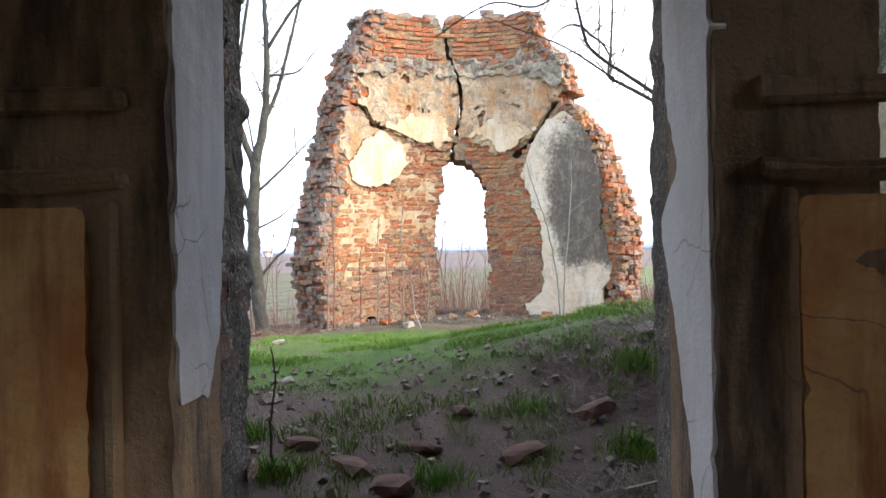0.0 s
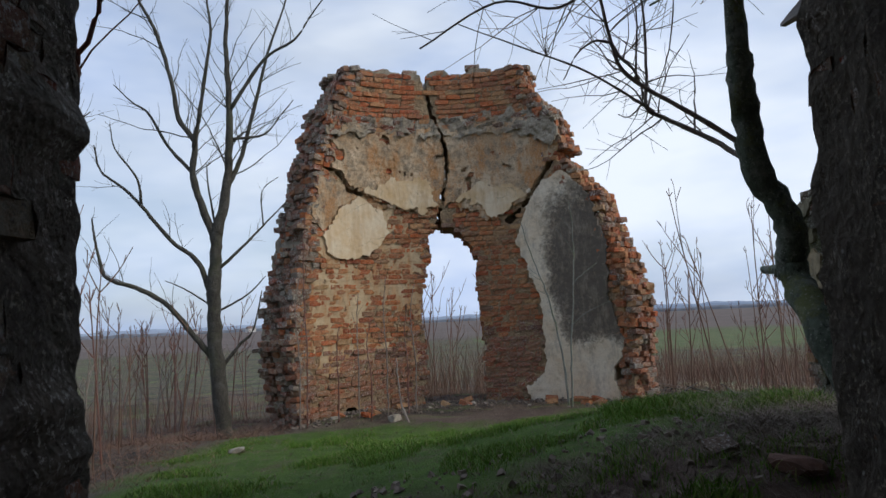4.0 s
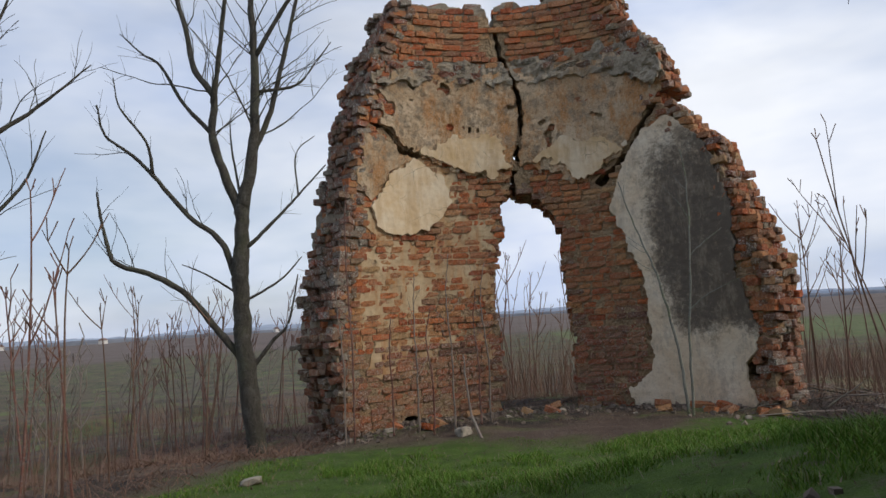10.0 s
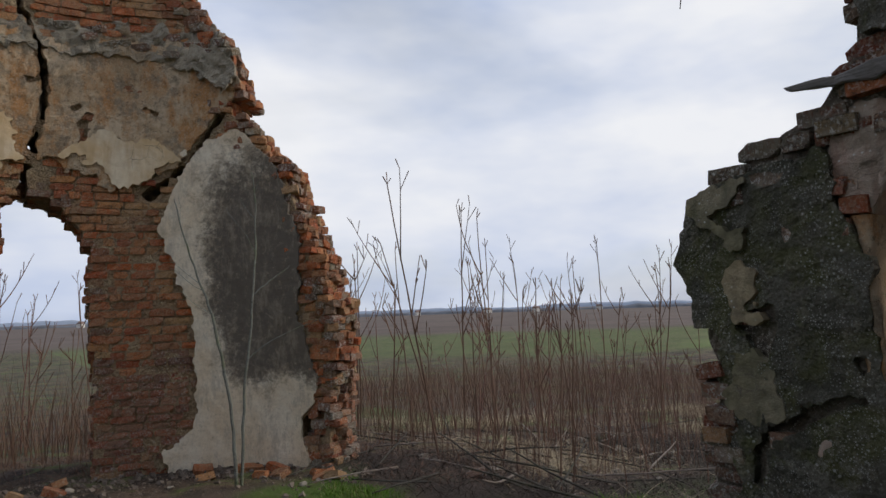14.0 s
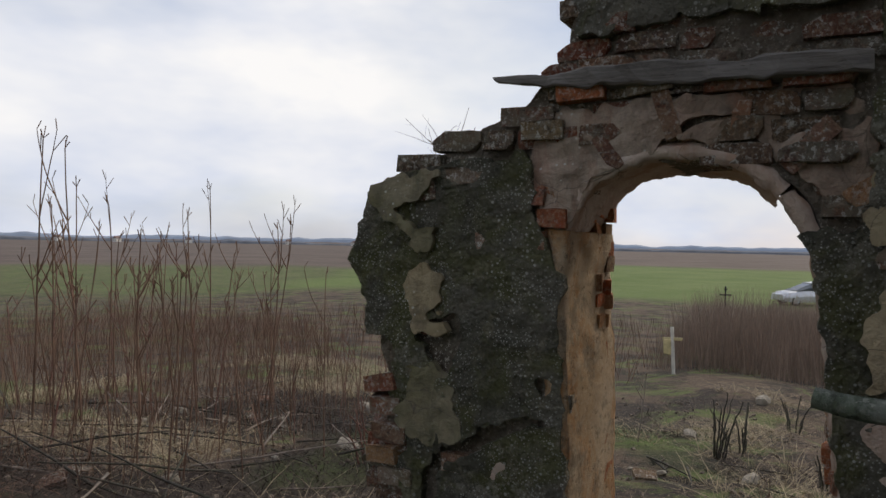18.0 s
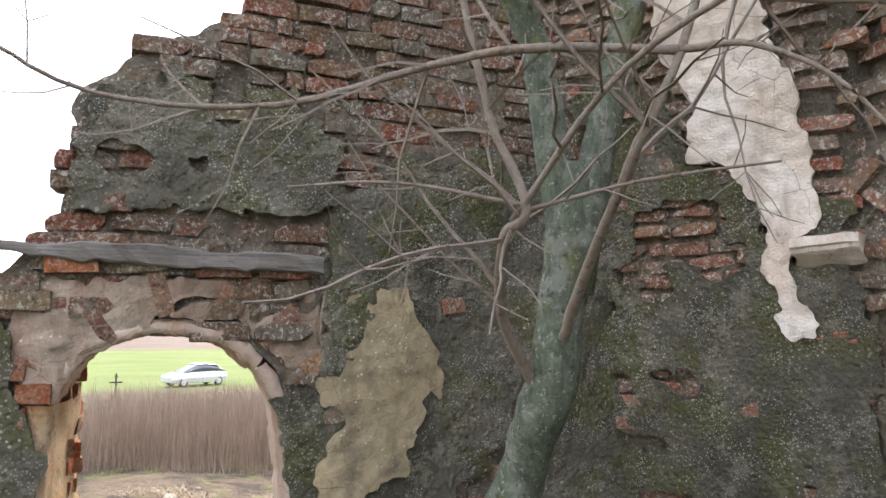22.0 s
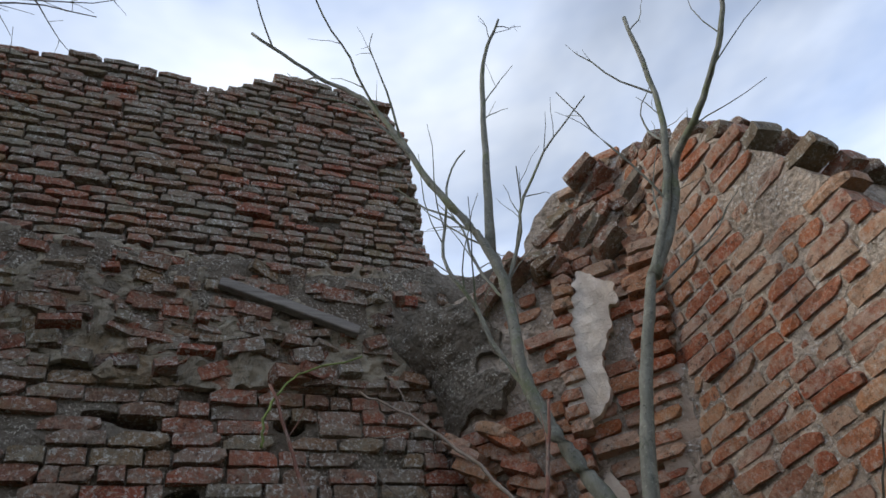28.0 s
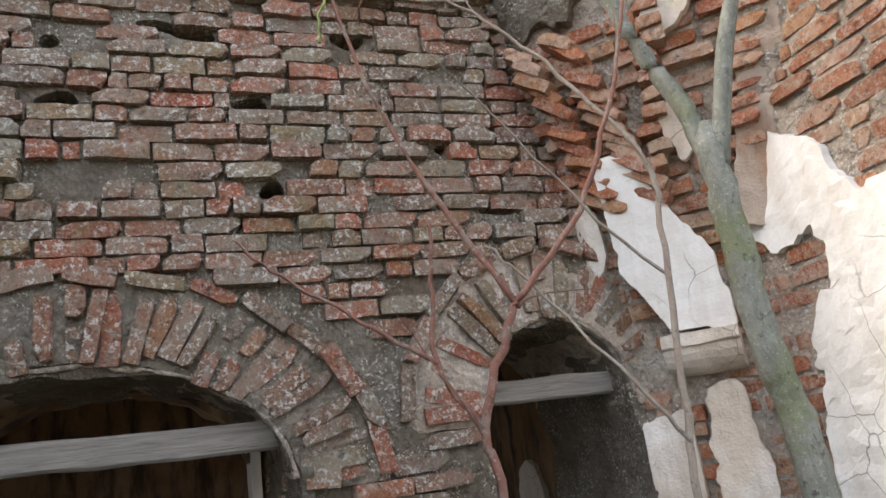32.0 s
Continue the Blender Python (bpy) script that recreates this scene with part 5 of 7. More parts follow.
tower = thing("wall_tower", "tower wall of thin dark bricks with raked joints and a broken top", "ruined wall", None, "", "structure")
core("masonry", tower_place, -1.9, 2.7, 5.55, 8.5, shrunk(in_tower), 0.9, mortar_dark, tower, 0.06, 4, 0.02, 0.02, -0.05)
laid = courses(tower_place, tower_turn, -1.9, 2.7, 5.75, 8.5, in_tower, 0.083, 0.27, 0.14, 0.056, 0.012, 0.02, joint=0.012)
for v in np.arange(5.8, 8.0, 0.083):
    for x, sgn in ((-2.5, -1), (1.7, 1)):
        laid.append(Matrix.Translation((x + random.uniform(-0.03, 0.03), 2.7, v)) @ pose(0, 0, 0, 0, 0, 90 + random.gauss(0, 4)) @ Matrix.Diagonal((0.3, 0.14, 0.056, 1)))
LAID.append((tower, laid, "dark", lambda p: p.x < -0.3))

# ---- the corners: diagonal remains of the vault ----
def corner(name, x0, y0, x1, y1, nx, ny, v0, top, key, mortar, label, reach, low, bare=None, tilt=2.4, recess=0.0):
    ln = math.hypot(x1 - x0, y1 - y0)
    pl, tu = flat_wall(x0, y0, (x1 - x0, y1 - y0), (nx, ny))
    ob = thing(name, label, "ruined wall", None, "", "structure")

    def lean(u, v, w):
        return pl(u, v, w + reach * smooth((v - 2.7) / 2.4) - 0.3 * math.exp(-((u - recess) / 0.17) ** 2) * smooth((v - 2.9) / 0.8) * smooth((5.2 - v) / 0.5))

    def test(u, v):
        if v < 3.1 and not low[0] < u < low[1]:
            return False
        return -0.01 < u < ln + 0.01 and v < top(u) + nz(u, 0, 5, 6) * 0.06

    core("masonry", lean, -0.06, ln + 0.06, v0, 6.4, test, 0.5, mortar, ob, 0.05, 3, 0.02, 0.03, -0.024)
    poses_ = courses(lean, tu, 0.0, ln, v0, 6.4, lambda u, v: test(u, v), 0.096, 0.26, 0.15, 0.074, 0.022, 0.1, tilt=tilt, joint=0.016, skip=bare)
    LAID.append((ob, poses_, key, lambda p: p.z < 5))
    return ob, lean, ln


# u runs so that the face looks into the nave
se, se_place, se_len = corner("wall_corner_east", 3.9, 4.29, 1.7, 2.74, -0.58, 0.82, 0.2, lambda u: float(np.interp(u, (0.0, 0.46, 1.13, 1.62, 2.3, 2.7), (6.2, 5.86, 5.55, 5.48, 5.4, 5.3))), "worn", mortar_dark, "broken springing of a vault in weathered brick in the corner", 0.5, (0.0, 1.96), lambda u, v: nz(u, v, 81, 2.0) + 0.5 * nz(u, v, 83, 6) > 0.42, 4.0, 2.12)
sw, sw_place, sw_len = corner("wall_corner_west", -2.3, 2.77, -3.6, 4.12, 0.72, 0.69, 0.2, lambda u: float(np.interp(u, (0.0, 0.7, 1.0, 1.22, 1.62, 1.9), (5.3, 5.35, 5.5, 5.75, 6.05, 6.05))), "clean", mortar_pale, "broken springing of a vault in orange brick in the corner", 0.5, (0.53, 2.0), lambda u, v: (v > 4.55 and u < 0.85) or nz(u, v, 85, 2.2) + 0.5 * nz(u, v, 87, 6) > 0.4, 3.0, 0.1)
sheet("plaster_strip", se_place, [(1.03, 4.21), (1.17, 4.28), (1.46, 4.21), (1.55, 3.99), (1.63, 3.71), (1.71, 3.43), (1.75, 3.07), (1.73, 2.9), (1.6, 2.73), (1.7, 2.3), (1.6, 2.3), (1.46, 2.79), (1.51, 2.97), (1.3, 3.29), (1.1, 3.27), (1.2, 3.55), (1.02, 3.88)], plaster_old, se, 0.06, 0.02, 0.012, 0.06, 17.0, "flaking white plaster")
SE_CRUST = [(0.0, 0.4), (1.95, 0.4), (1.95, 2.3), (1.9, 3.0), (1.2, 3.3), (0.9, 3.9), (0.4, 3.6), (0.0, 3.3)]
sheet("render_coat", se_place, SE_CRUST, plaster_crusted, se, 0.035, 0.03, 0.012, 0.12, 16.0, "grey mossy render over the brick", keep=lambda u, v: nz(u, v, 71, 1.9) + 0.6 * nz(u, v, 73, 6) < 0.22)
sheet("plaster_springer", sw_place, [(0.6, 3.82), (0.78, 3.74), (1.08, 3.18), (1.1, 2.84), (0.8, 2.86), (0.7, 3.05), (0.6, 3.2)], plaster_white, sw, 0.11, 0.025, 0.006, 0.02, 18.0, "white plaster springer of the vault")
sheet("plaster_strip", sw_place, [(1.33, 5.15), (1.52, 5.0), (1.5, 4.9), (1.35, 4.74), (1.21, 4.35), (1.09, 4.24), (0.99, 4.33), (1.13, 4.76)], plaster_old, sw, 0.05, 0.02, 0.01, 0.05, 19.0)
sheet("plaster_strip", sw_place, [(0.86, 2.58), (1.04, 2.6), (1.1, 2.0), (1.05, 1.0), (0.8, 1.0), (0.84, 2.0)], plaster_old, sw, 0.06, 0.02, 0.008, 0.05, 20.0)
for k, pts in enumerate(([(1.35, 3.9), (1.5, 4.3), (1.72, 4.45), (1.85, 4.0), (1.86, 3.2), (1.5, 3.0), (1.3, 3.4)], [(0.4, 3.5), (0.52, 3.65), (0.55, 3.3), (0.45, 3.2)], [(0.55, 2.45), (0.78, 2.5), (0.76, 1.4), (0.5, 1.2)], [(1.2, 2.6), (1.8, 2.8), (1.8, 0.5), (1.15, 0.5)], [(0.95, 3.9), (1.1, 4.05), (1.2, 3.8), (1.05, 3.7)])):
    sheet("plaster_scrap", sw_place, pts, plaster_old if k else mortar_pale, sw, 0.05, 0.022, 0.008, 0.03, 24.0 + k, "flaking white plaster")
sheet("plaster_strip", sw_place, [(1.54, 4.5), (1.68, 4.42), (1.36, 3.3), (1.19, 3.3), (1.41, 4.16)], plaster_pink, sw, 0.06, 0.022, 0.01, 0.04, 21.0, "grey plaster strip along the corner")
sheet("rubble_mass", sw_place, [(0.0, 4.5), (0.72, 4.5), (0.8, 4.9), (0.72, 5.25), (0.4, 5.4), (0.0, 5.3)], mortar_grey, sw, 0.03, 0.025, 0.035, 0.1, 22.5, "brown lump of rubble and mortar", keep=lambda u, v: math.hypot(u - 0.65, v - 4.84) > 0.07)


def corbel_bm(long, deep, high):
    """A small console: a flat top over a quarter round that runs back to the wall."""
    bm = bmesh.new()
    prof = [(0.0, 0.0), (-deep, 0.0), (-deep, -high * 0.3)] + [(-deep * math.cos(a) * 0.92, -high * 0.36 - high * 0.64 * math.sin(a)) for a in np.linspace(0.0, math.pi / 2, 7)]
    rings = [[bm.verts.new((long * (k / 6 - 0.5), y, z)) for y, z in prof] for k in range(7)]
    for a, b in zip(rings, rings[1:]):
        for k in range(len(prof)):
            q = (k + 1) % len(prof)
            bm.faces.new((a[k], a[q], b[q], b[k]))
    bm.faces.new(rings[0][::-1])
    bm.faces.new(rings[-1])
    bmesh.ops.recalc_face_normals(bm, faces=bm.faces[:])
    return bm


ob = part("corbel", roughen(corbel_bm(0.36, 0.24, 0.2), 0.016, 9), plaster_old, sw, "cream stone corbel")
ob.matrix_basis = Matrix.Translation(sw_place(0.92, 2.84, -0.02)) @ pose(0, 0, 0, 0, 0, 134)

ob = part("corbel", roughen(corbel_bm(0.3, 0.18, 0.13), 0.03, 9, 4.0), plaster_old, se, "broken white plaster corbel")
ob.matrix_basis = Matrix.Translation(se_place(1.78, 2.84, -0.02)) @ pose(0, 0, 0, 0, 0, 215)
# a slanting rib of bricks beside the narrow arch
laid = []
for k in range(12):
    t = k / 11
    for side in (0.02, 0.24):
        laid.append(Matrix.Translation(sw_place(0.36 + 0.26 * t + side + random.uniform(-0.02, 0.02), 4.42 - 0.85 * t, 0.04 + random.uniform(-0.02, 0.03))) @ pose(0, 0, 0, 0, 0, 134) @ pose(0, 0, 0, random.gauss(0, 4), 38 + random.gauss(0, 6), 0) @ Matrix.Diagonal((random.uniform(0.16, 0.25), 0.15, 0.065, 1)))
LAID.append((sw, laid, "clean", lambda p: True))
# brick pilaster in the south-west corner and slabs of rubble on its crown
laid = []
for v in np.arange(3.7, 5.3, 0.085):
    for u, ln in ((0.96 + 0.22 * (v - 4.2) + 0.06, 0.12), (1.32 + 0.26 * (v - 4.2) + 0.14, 0.2)):
        laid.append(Matrix.Translation(sw_place(u + random.uniform(-0.03, 0.03), v, 0.0 + random.uniform(-0.02, 0.02))) @ pose(0, 0, 0, random.gauss(0, 3), random.gauss(0, 3), 134 + random.gauss(0, 5)) @ Matrix.Diagonal((ln, 0.16, 0.062, 1)))
LAID.append((sw, laid, "clean", lambda p: True))
laid = []
for k in range(70):
    u, v = random.uniform(0.7, 1.95), random.uniform(5.25, 6.0)
    if v > 5.2 + 0.7 * (u - 0.6):
        continue
    laid.append(Matrix.Translation(sw_place(u, v, random.uniform(-0.12, 0.08))) @ pose(0, 0, 0, random.gauss(0, 14), random.gauss(-22, 12), 134 + random.gauss(0, 15)) @ Matrix.Diagonal((random.uniform(0.14, 0.3), 0.18, random.uniform(0.05, 0.085), 1)))
for u in np.arange(3.9, 5.6, 0.17):
    for w in (-0.08, -0.24, -0.42):
        laid.append(Matrix.Translation((-3.15 + w, u + random.uniform(-0.04, 0.04), float(np.interp(u, (3.2, 4.2, 4.8, 5.2, 5.5, 5.75), (5.9, 5.9, 5.75, 5.3, 4.7, 3.4))) - 0.06 + random.uniform(-0.03, 0.05))) @ pose(0, 0, 0, random.gauss(0, 6), random.gauss(0, 6), 90 + random.gauss(0, 12)) @ Matrix.Diagonal((random.uniform(0.14, 0.27), 0.15, 0.075, 1)))
LAID.append((sw, laid, "worn", lambda p: True))

# ---- the west wall ----
WX = -3.15
west_place, west_turn = flat_wall(WX, 0.0, (0, 1), (1, 0))  # u is y


def in_west(u, v):
    return v < np.interp(u, (3.2, 4.2, 4.8, 5.2, 5.5, 5.75, 5.95, 6.05), (5.9, 5.9, 5.75, 5.3, 4.7, 3.4, 1.5, -0.5)) + nz(u, v, 1, 6) * 0.07


west = thing("wall_west", "orange brick wall with broad remains of cracked white plaster", "ruined wall", None, "", "structure")
core("masonry", west_place, 3.3, 7.5, -0.6, 6.0, shrunk(in_west), 0.7, mortar_pale, west, 0.04, 4, 0.008, 0.02, -0.010)
W_WHITE = [(3.75, 3.55), (4.0, 3.73), (4.16, 3.61), (4.26, 3.43), (4.36, 3.27), (4.73, 3.34), (5.0, 3.42), (5.5, 3.5), (6.2, 3.3), (6.6, 0.2), (3.9, 0.2), (3.85, 2.3), (3.95, 2.8), (4.12, 3.0), (4.1, 3.2), (3.88, 3.12), (3.7, 3.25)]
sheet("plaster_coat", west_place, W_WHITE, plaster_white, west, 0.035, 0.035, 0.01, 0.05, 22.0, "cracked white lime plaster", keep=in_west)
w_cov = ragged(W_WHITE, 0.05, 5.0, 22.0)
laid = courses(west_place, west_turn, 3.3, 7.5, 0.0, 6.0, in_west, 0.092, 0.27, 0.16, 0.07, 0.007, 0.08, tilt=1.4, joint=0.02, short=0.4, skip=lambda u, v: w_cov(u, v) or nz(u, v, 51, 1.8) + 0.7 * nz(u, v, 53, 6) > 0.6)
LAID.append((west, laid, "clean", lambda p: 2.5 < p.z < 5.4))

# ---- the porch room behind the south wall, where the walk begins ----
def room_wall(name, label, place, u0, u1, v0, v1, test, thick, material):
    ob = thing(name, label, "wall", None, "", "structure")
    core("masonry", place, u0, u1, v0, v1, test, thick, material, ob, 0.1, 2, 0.03, 0.0, 0.0)
    return ob


inner_place, inner_turn = flat_wall(0.0, 1.92, (1, 0), (0, -1))


def in_inner(u, v):
    return not any(arch(u, v, *((0.01, 0.76) if m == 0.05 else (m, 0.5)), s, r) for m, h, s, r in ARCHES)


porch = thing("wall_porch", "dim porch wall of stained plaster with ochre panels beside the doorway", "wall", None, "", "structure")
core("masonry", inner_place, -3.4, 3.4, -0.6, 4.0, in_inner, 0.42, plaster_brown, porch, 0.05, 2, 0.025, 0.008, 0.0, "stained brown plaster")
for sgn in (-1, 1):
    a, b = sorted((sgn * 0.98, sgn * 1.62))
    frame_ = [(a, -0.3), (b, -0.3), (b, 1.42), (a, 1.42)]
    sheet("plaster_panel", inner_place, frame_, plaster_gold, porch, 0.02, 0.03, 0.006, 0.012, 30.0 + sgn, "ochre painted panel")
    for z, h, d in ((1.5, 0.05, 0.07), (1.72, 0.07, 0.05)):
        bm = box_bm(0.9, d, h, (sgn * 1.3, 1.9, z), 0.015)
        bmesh.ops.subdivide_edges(bm, edges=bm.edges[:], cuts=3)
        part("moulding", roughen(bm, 0.02, 6, sgn), plaster_brown, porch)
    rim = 0.9 if sgn < 0 else 0.94
    part("panel_edge", roughen(box_bm(0.045, 0.05, 1.8, (sgn * rim, 1.905, 0.55), 0.012), 0.008, 5), plaster_brown, porch)
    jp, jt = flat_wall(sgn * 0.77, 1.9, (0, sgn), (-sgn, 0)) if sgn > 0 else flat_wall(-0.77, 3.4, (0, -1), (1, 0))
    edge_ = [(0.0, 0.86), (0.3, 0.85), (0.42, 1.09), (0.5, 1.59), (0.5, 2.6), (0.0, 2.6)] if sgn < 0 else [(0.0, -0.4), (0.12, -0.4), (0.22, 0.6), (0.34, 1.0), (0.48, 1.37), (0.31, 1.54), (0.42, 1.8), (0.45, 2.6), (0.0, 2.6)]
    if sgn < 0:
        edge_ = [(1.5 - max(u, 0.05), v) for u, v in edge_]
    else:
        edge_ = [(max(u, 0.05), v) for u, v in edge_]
    # The right jamb catches more light; a whiter plaster paints that in.
    sheet("jamb_plaster", jp, edge_, plaster_white if sgn > 0 else plaster_jamb_shaded, porch, 0.03, 0.02, 0.002, 0.018, 33.0 + sgn, "peeling white plaster")
# rough mortar and broken brickwork of the jambs towards the nave
for sgn in (-1, 1):
    jp, jt = flat_wall(sgn * 0.86 + 0.03, 2.2, (0, sgn), (-sgn, 0)) if sgn > 0 else flat_wall(-0.83, 3.2, (0, -1), (1, 0))
    slope = lambda u, v, w, jp=jp, sgn=sgn: jp(u, v, w - 0.085 * smooth(((u if sgn > 0 else 1.0 - u) - 0.2) / 0.7))
    sheet("jamb_mortar", slope, [(0.0, -0.4), (1.0, -0.4), (1.0, 2.5), (0.0, 2.5)], mortar_dark, porch, 0.012, 0.028, 0.014, 0.03, 36.0 + sgn, "rough pitted mortar")
laid = []
for sgn in (-1, 1):
    for v in np.arange(-0.3, 2.5, 0.104):
        for y in np.arange(2.3, 3.18, 0.135):
            x = sgn * (0.86 + 0.1 * smooth((y - 2.4) / 0.7)) + 0.03 + random.uniform(-0.018, 0.018)
            if random.random() < 0.85:
                laid.append(Matrix.Translation((x + sgn * 0.06, y + random.uniform(-0.03, 0.03), v)) @ pose(0, 0, 0, random.gauss(0, 3), random.gauss(0, 3), (90 if sgn > 0 else -90) + random.gauss(0, 5)) @ Matrix.Diagonal((random.choice((0.13, 0.13, 0.2)), 0.15, 0.085, 1)))
LAID.append((porch, laid, "dark", lambda p: p.z > 0.2))
PALE_ARCH = [(-0.25, 0.9), (0.25, 0.9), (0.25, 2.0), (0.17, 2.17), (0.0, 2.25), (-0.17, 2.17), (-0.25, 2.0)]
# The openings below are out of view, added to let daylight onto the panels.
bp, bt = flat_wall(0.0, -3.0, (-1, 0), (0, 1))
room_wall("wall_back", "dim plastered back wall of the porch with an unseen opening added for daylight", bp, -3.4, 3.4, -0.6, 4.0, lambda u, v: not (abs(u - 1.65) < 1.4 and -0.3 < v < 1.5), 0.5, plaster_brown)
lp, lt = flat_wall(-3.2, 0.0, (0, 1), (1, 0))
room_wall("wall_porch_west", "dim plastered side wall of the porch with a low opening added for daylight", lp, -3.4, 2.0, -0.6, 4.0, lambda u, v: not (-1.9 < u < -0.5 and v < 2.0), 0.5, plaster_brown)
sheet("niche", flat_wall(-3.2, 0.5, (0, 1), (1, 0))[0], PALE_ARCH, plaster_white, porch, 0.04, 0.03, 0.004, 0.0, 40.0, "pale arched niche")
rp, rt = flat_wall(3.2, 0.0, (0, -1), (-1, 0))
room_wall("wall_porch_east", "dim plastered side wall of the porch with a high opening added for sunlight", rp, -2.0, 3.4, -0.6, 4.0, lambda u, v: not (-0.7 < u < 0.6 and 2.0 < v < 3.5), 0.5, plaster_brown)
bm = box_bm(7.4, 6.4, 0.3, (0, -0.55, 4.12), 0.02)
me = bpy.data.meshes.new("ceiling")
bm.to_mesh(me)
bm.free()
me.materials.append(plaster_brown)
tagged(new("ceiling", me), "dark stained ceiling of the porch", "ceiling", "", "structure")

# ---- trees and shoots ----
def bare_tree(name, label, category, base, bark, trunk, limbs, seed, twig, fine, depth=2, many=3.0, spread=0.8, lift=0.3, shrink=0.6, group="", droop=0.0):
    """A leafless tree: a trunk and limbs through given points (x, y, z, radius at the start and the end), each with its own fine branches."""
    rnd = random.Random(seed)
    root = thing(name, label, category, Matrix.Translation(base), group)
    off = Vector(base)
    made = []
    for k, (pts, r0, r1) in enumerate([trunk] + limbs):
        line = [p - off for p in spline(pts, 6)]
        line = [p + Vector((rnd.uniform(-1, 1), rnd.uniform(-1, 1), rnd.uniform(-1, 1))) * r0 * 0.12 for p in line]
        rad = [r * rnd.uniform(0.93, 1.1) for r in taper(len(line), r0, r1)]
        if k == 0:
            rad[-1] *= 0.5
            rad[-2] *= 0.85
        elif r0 > 0.02:
            rad = [r * (1 + 0.2 * math.exp(-i / 2.0)) for i, r in enumerate(rad)]
        vs, fs = tube(line, rad, 14 if r0 > 0.04 else 7)
        ob = child("trunk" if k == 0 else "limb", mesh_of("trunk" if k == 0 else "limb", vs, fs, bark if r0 > 0.02 else fine, True), root)
        made.append((ob, line, rad))
    for k, (ob, line, rad) in enumerate(made[1:]):
        vs, fs = [], []
        twigs(rnd, line, rad, depth, vs, fs, spread, many, lift, shrink, 0.2, droop)
        if vs:
            child("crown", mesh_of("crown", vs, fs, twig if rad[0] > 0.02 else fine, False), ob, "", "stuff")
    return root


bare_tree("tree", "leafless tree with dark grey bark and upswept branches beside the ruin", "tree", (-3.17, 12.34, -0.35), bark_dark,
          ([(-3.15, 12.3, -0.5), (-3.2, 12.3, 0.12), (-3.29, 12.3, 0.92), (-3.32, 12.3, 1.75), (-3.28, 12.3, 2.37), (-3.25, 12.3, 3.05)], 0.125, 0.088),
          [([(-3.26, 12.3, 2.85), (-3.1, 12.33, 3.62), (-3.05, 12.35, 4.44), (-3.06, 12.38, 5.29), (-3.09, 12.4, 5.99), (-3.02, 12.4, 7.06), (-3.0, 12.4, 7.8)], 0.078, 0.012),
           ([(-3.27, 12.3, 2.8), (-3.49, 12.25, 3.42), (-3.58, 12.2, 3.84), (-3.54, 12.2, 4.33), (-3.76, 12.15, 4.69), (-3.84, 12.1, 5.22), (-4.05, 12.05, 6.03), (-4.28, 12.0, 6.51), (-4.53, 12.0, 7.0), (-4.8, 12.0, 7.4)], 0.06, 0.01),
           ([(-3.55, 12.2, 4.25), (-3.38, 12.1, 5.07), (-3.21, 12.0, 6.01), (-3.26, 12.0, 6.55), (-3.21, 12.0, 7.2)], 0.035, 0.009),
           ([(-3.09, 12.33, 3.62), (-2.88, 12.45, 4.17), (-2.62, 12.55, 5.24), (-2.46, 12.6, 5.91), (-2.21, 12.6, 6.58), (-2.1, 12.6, 7.0)], 0.04, 0.009),
           ([(-3.05, 12.37, 4.86), (-2.47, 12.3, 5.65), (-1.95, 12.2, 5.93), (-1.67, 12.2, 6.33), (-1.3, 12.2, 6.81)], 0.03, 0.007),
           ([(-3.05, 12.35, 4.4), (-2.54, 12.5, 4.5), (-2.27, 12.6, 4.85), (-2.07, 12.6, 5.08)], 0.022, 0.006),
           ([(-3.3, 12.3, 0.95), (-3.58, 12.25, 1.32), (-3.96, 12.2, 1.81), (-4.35, 12.15, 2.08), (-4.84, 12.1, 2.28), (-4.96, 12.1, 2.6), (-5.04, 12.1, 2.93), (-5.07, 12.1, 3.2)], 0.05, 0.012),
           ([(-3.36, 12.3, 1.95), (-3.53, 12.25, 2.47), (-3.92, 12.2, 2.82), (-4.32, 12.1, 3.35), (-4.56, 12.05, 3.62), (-4.89, 12.0, 3.9), (-4.99, 12.0, 4.3)], 0.042, 0.01),
           ([(-4.32, 12.1, 3.35), (-4.35, 12.0, 3.76), (-4.63, 11.9, 4.2), (-4.71, 11.9, 4.6)], 0.022, 0.006),
           ([(-3.32, 12.3, 1.78), (-3.71, 12.2, 2.06), (-3.98, 12.1, 2.2)], 0.016, 0.006),
           ([(-3.28, 12.3, 2.35), (-3.12, 12.3, 2.45), (-2.79, 12.4, 2.79), (-2.53, 12.5, 3.08), (-2.2, 12.5, 3.4)], 0.032, 0.008),
           ([(-2.58, 12.5, 3.01), (-2.59, 12.5, 3.57), (-2.33, 12.5, 3.8)], 0.014, 0.005),
           ([(-3.31, 12.3, 1.68), (-2.84, 12.4, 1.94), (-2.54, 12.4, 2.22)], 0.02, 0.006),
           ([(-3.28, 12.3, 0.78), (-2.95, 12.4, 1.2), (-2.75, 12.4, 1.4), (-2.6, 12.4, 2.0)], 0.03, 0.008),
           ([(-3.58, 12.2, 3.86), (-3.96, 12.25, 4.29), (-4.28, 12.3, 4.84), (-4.53, 12.3, 5.04), (-4.83, 12.3, 5.34)], 0.03, 0.007),
           ([(-3.26, 12.3, 2.95), (-3.4, 12.4, 3.65), (-3.46, 12.5, 4.07)], 0.02, 0.006)],
          11, bark_dark, bark_dark, 3, 2.5, 0.8, 0.3, 0.3)
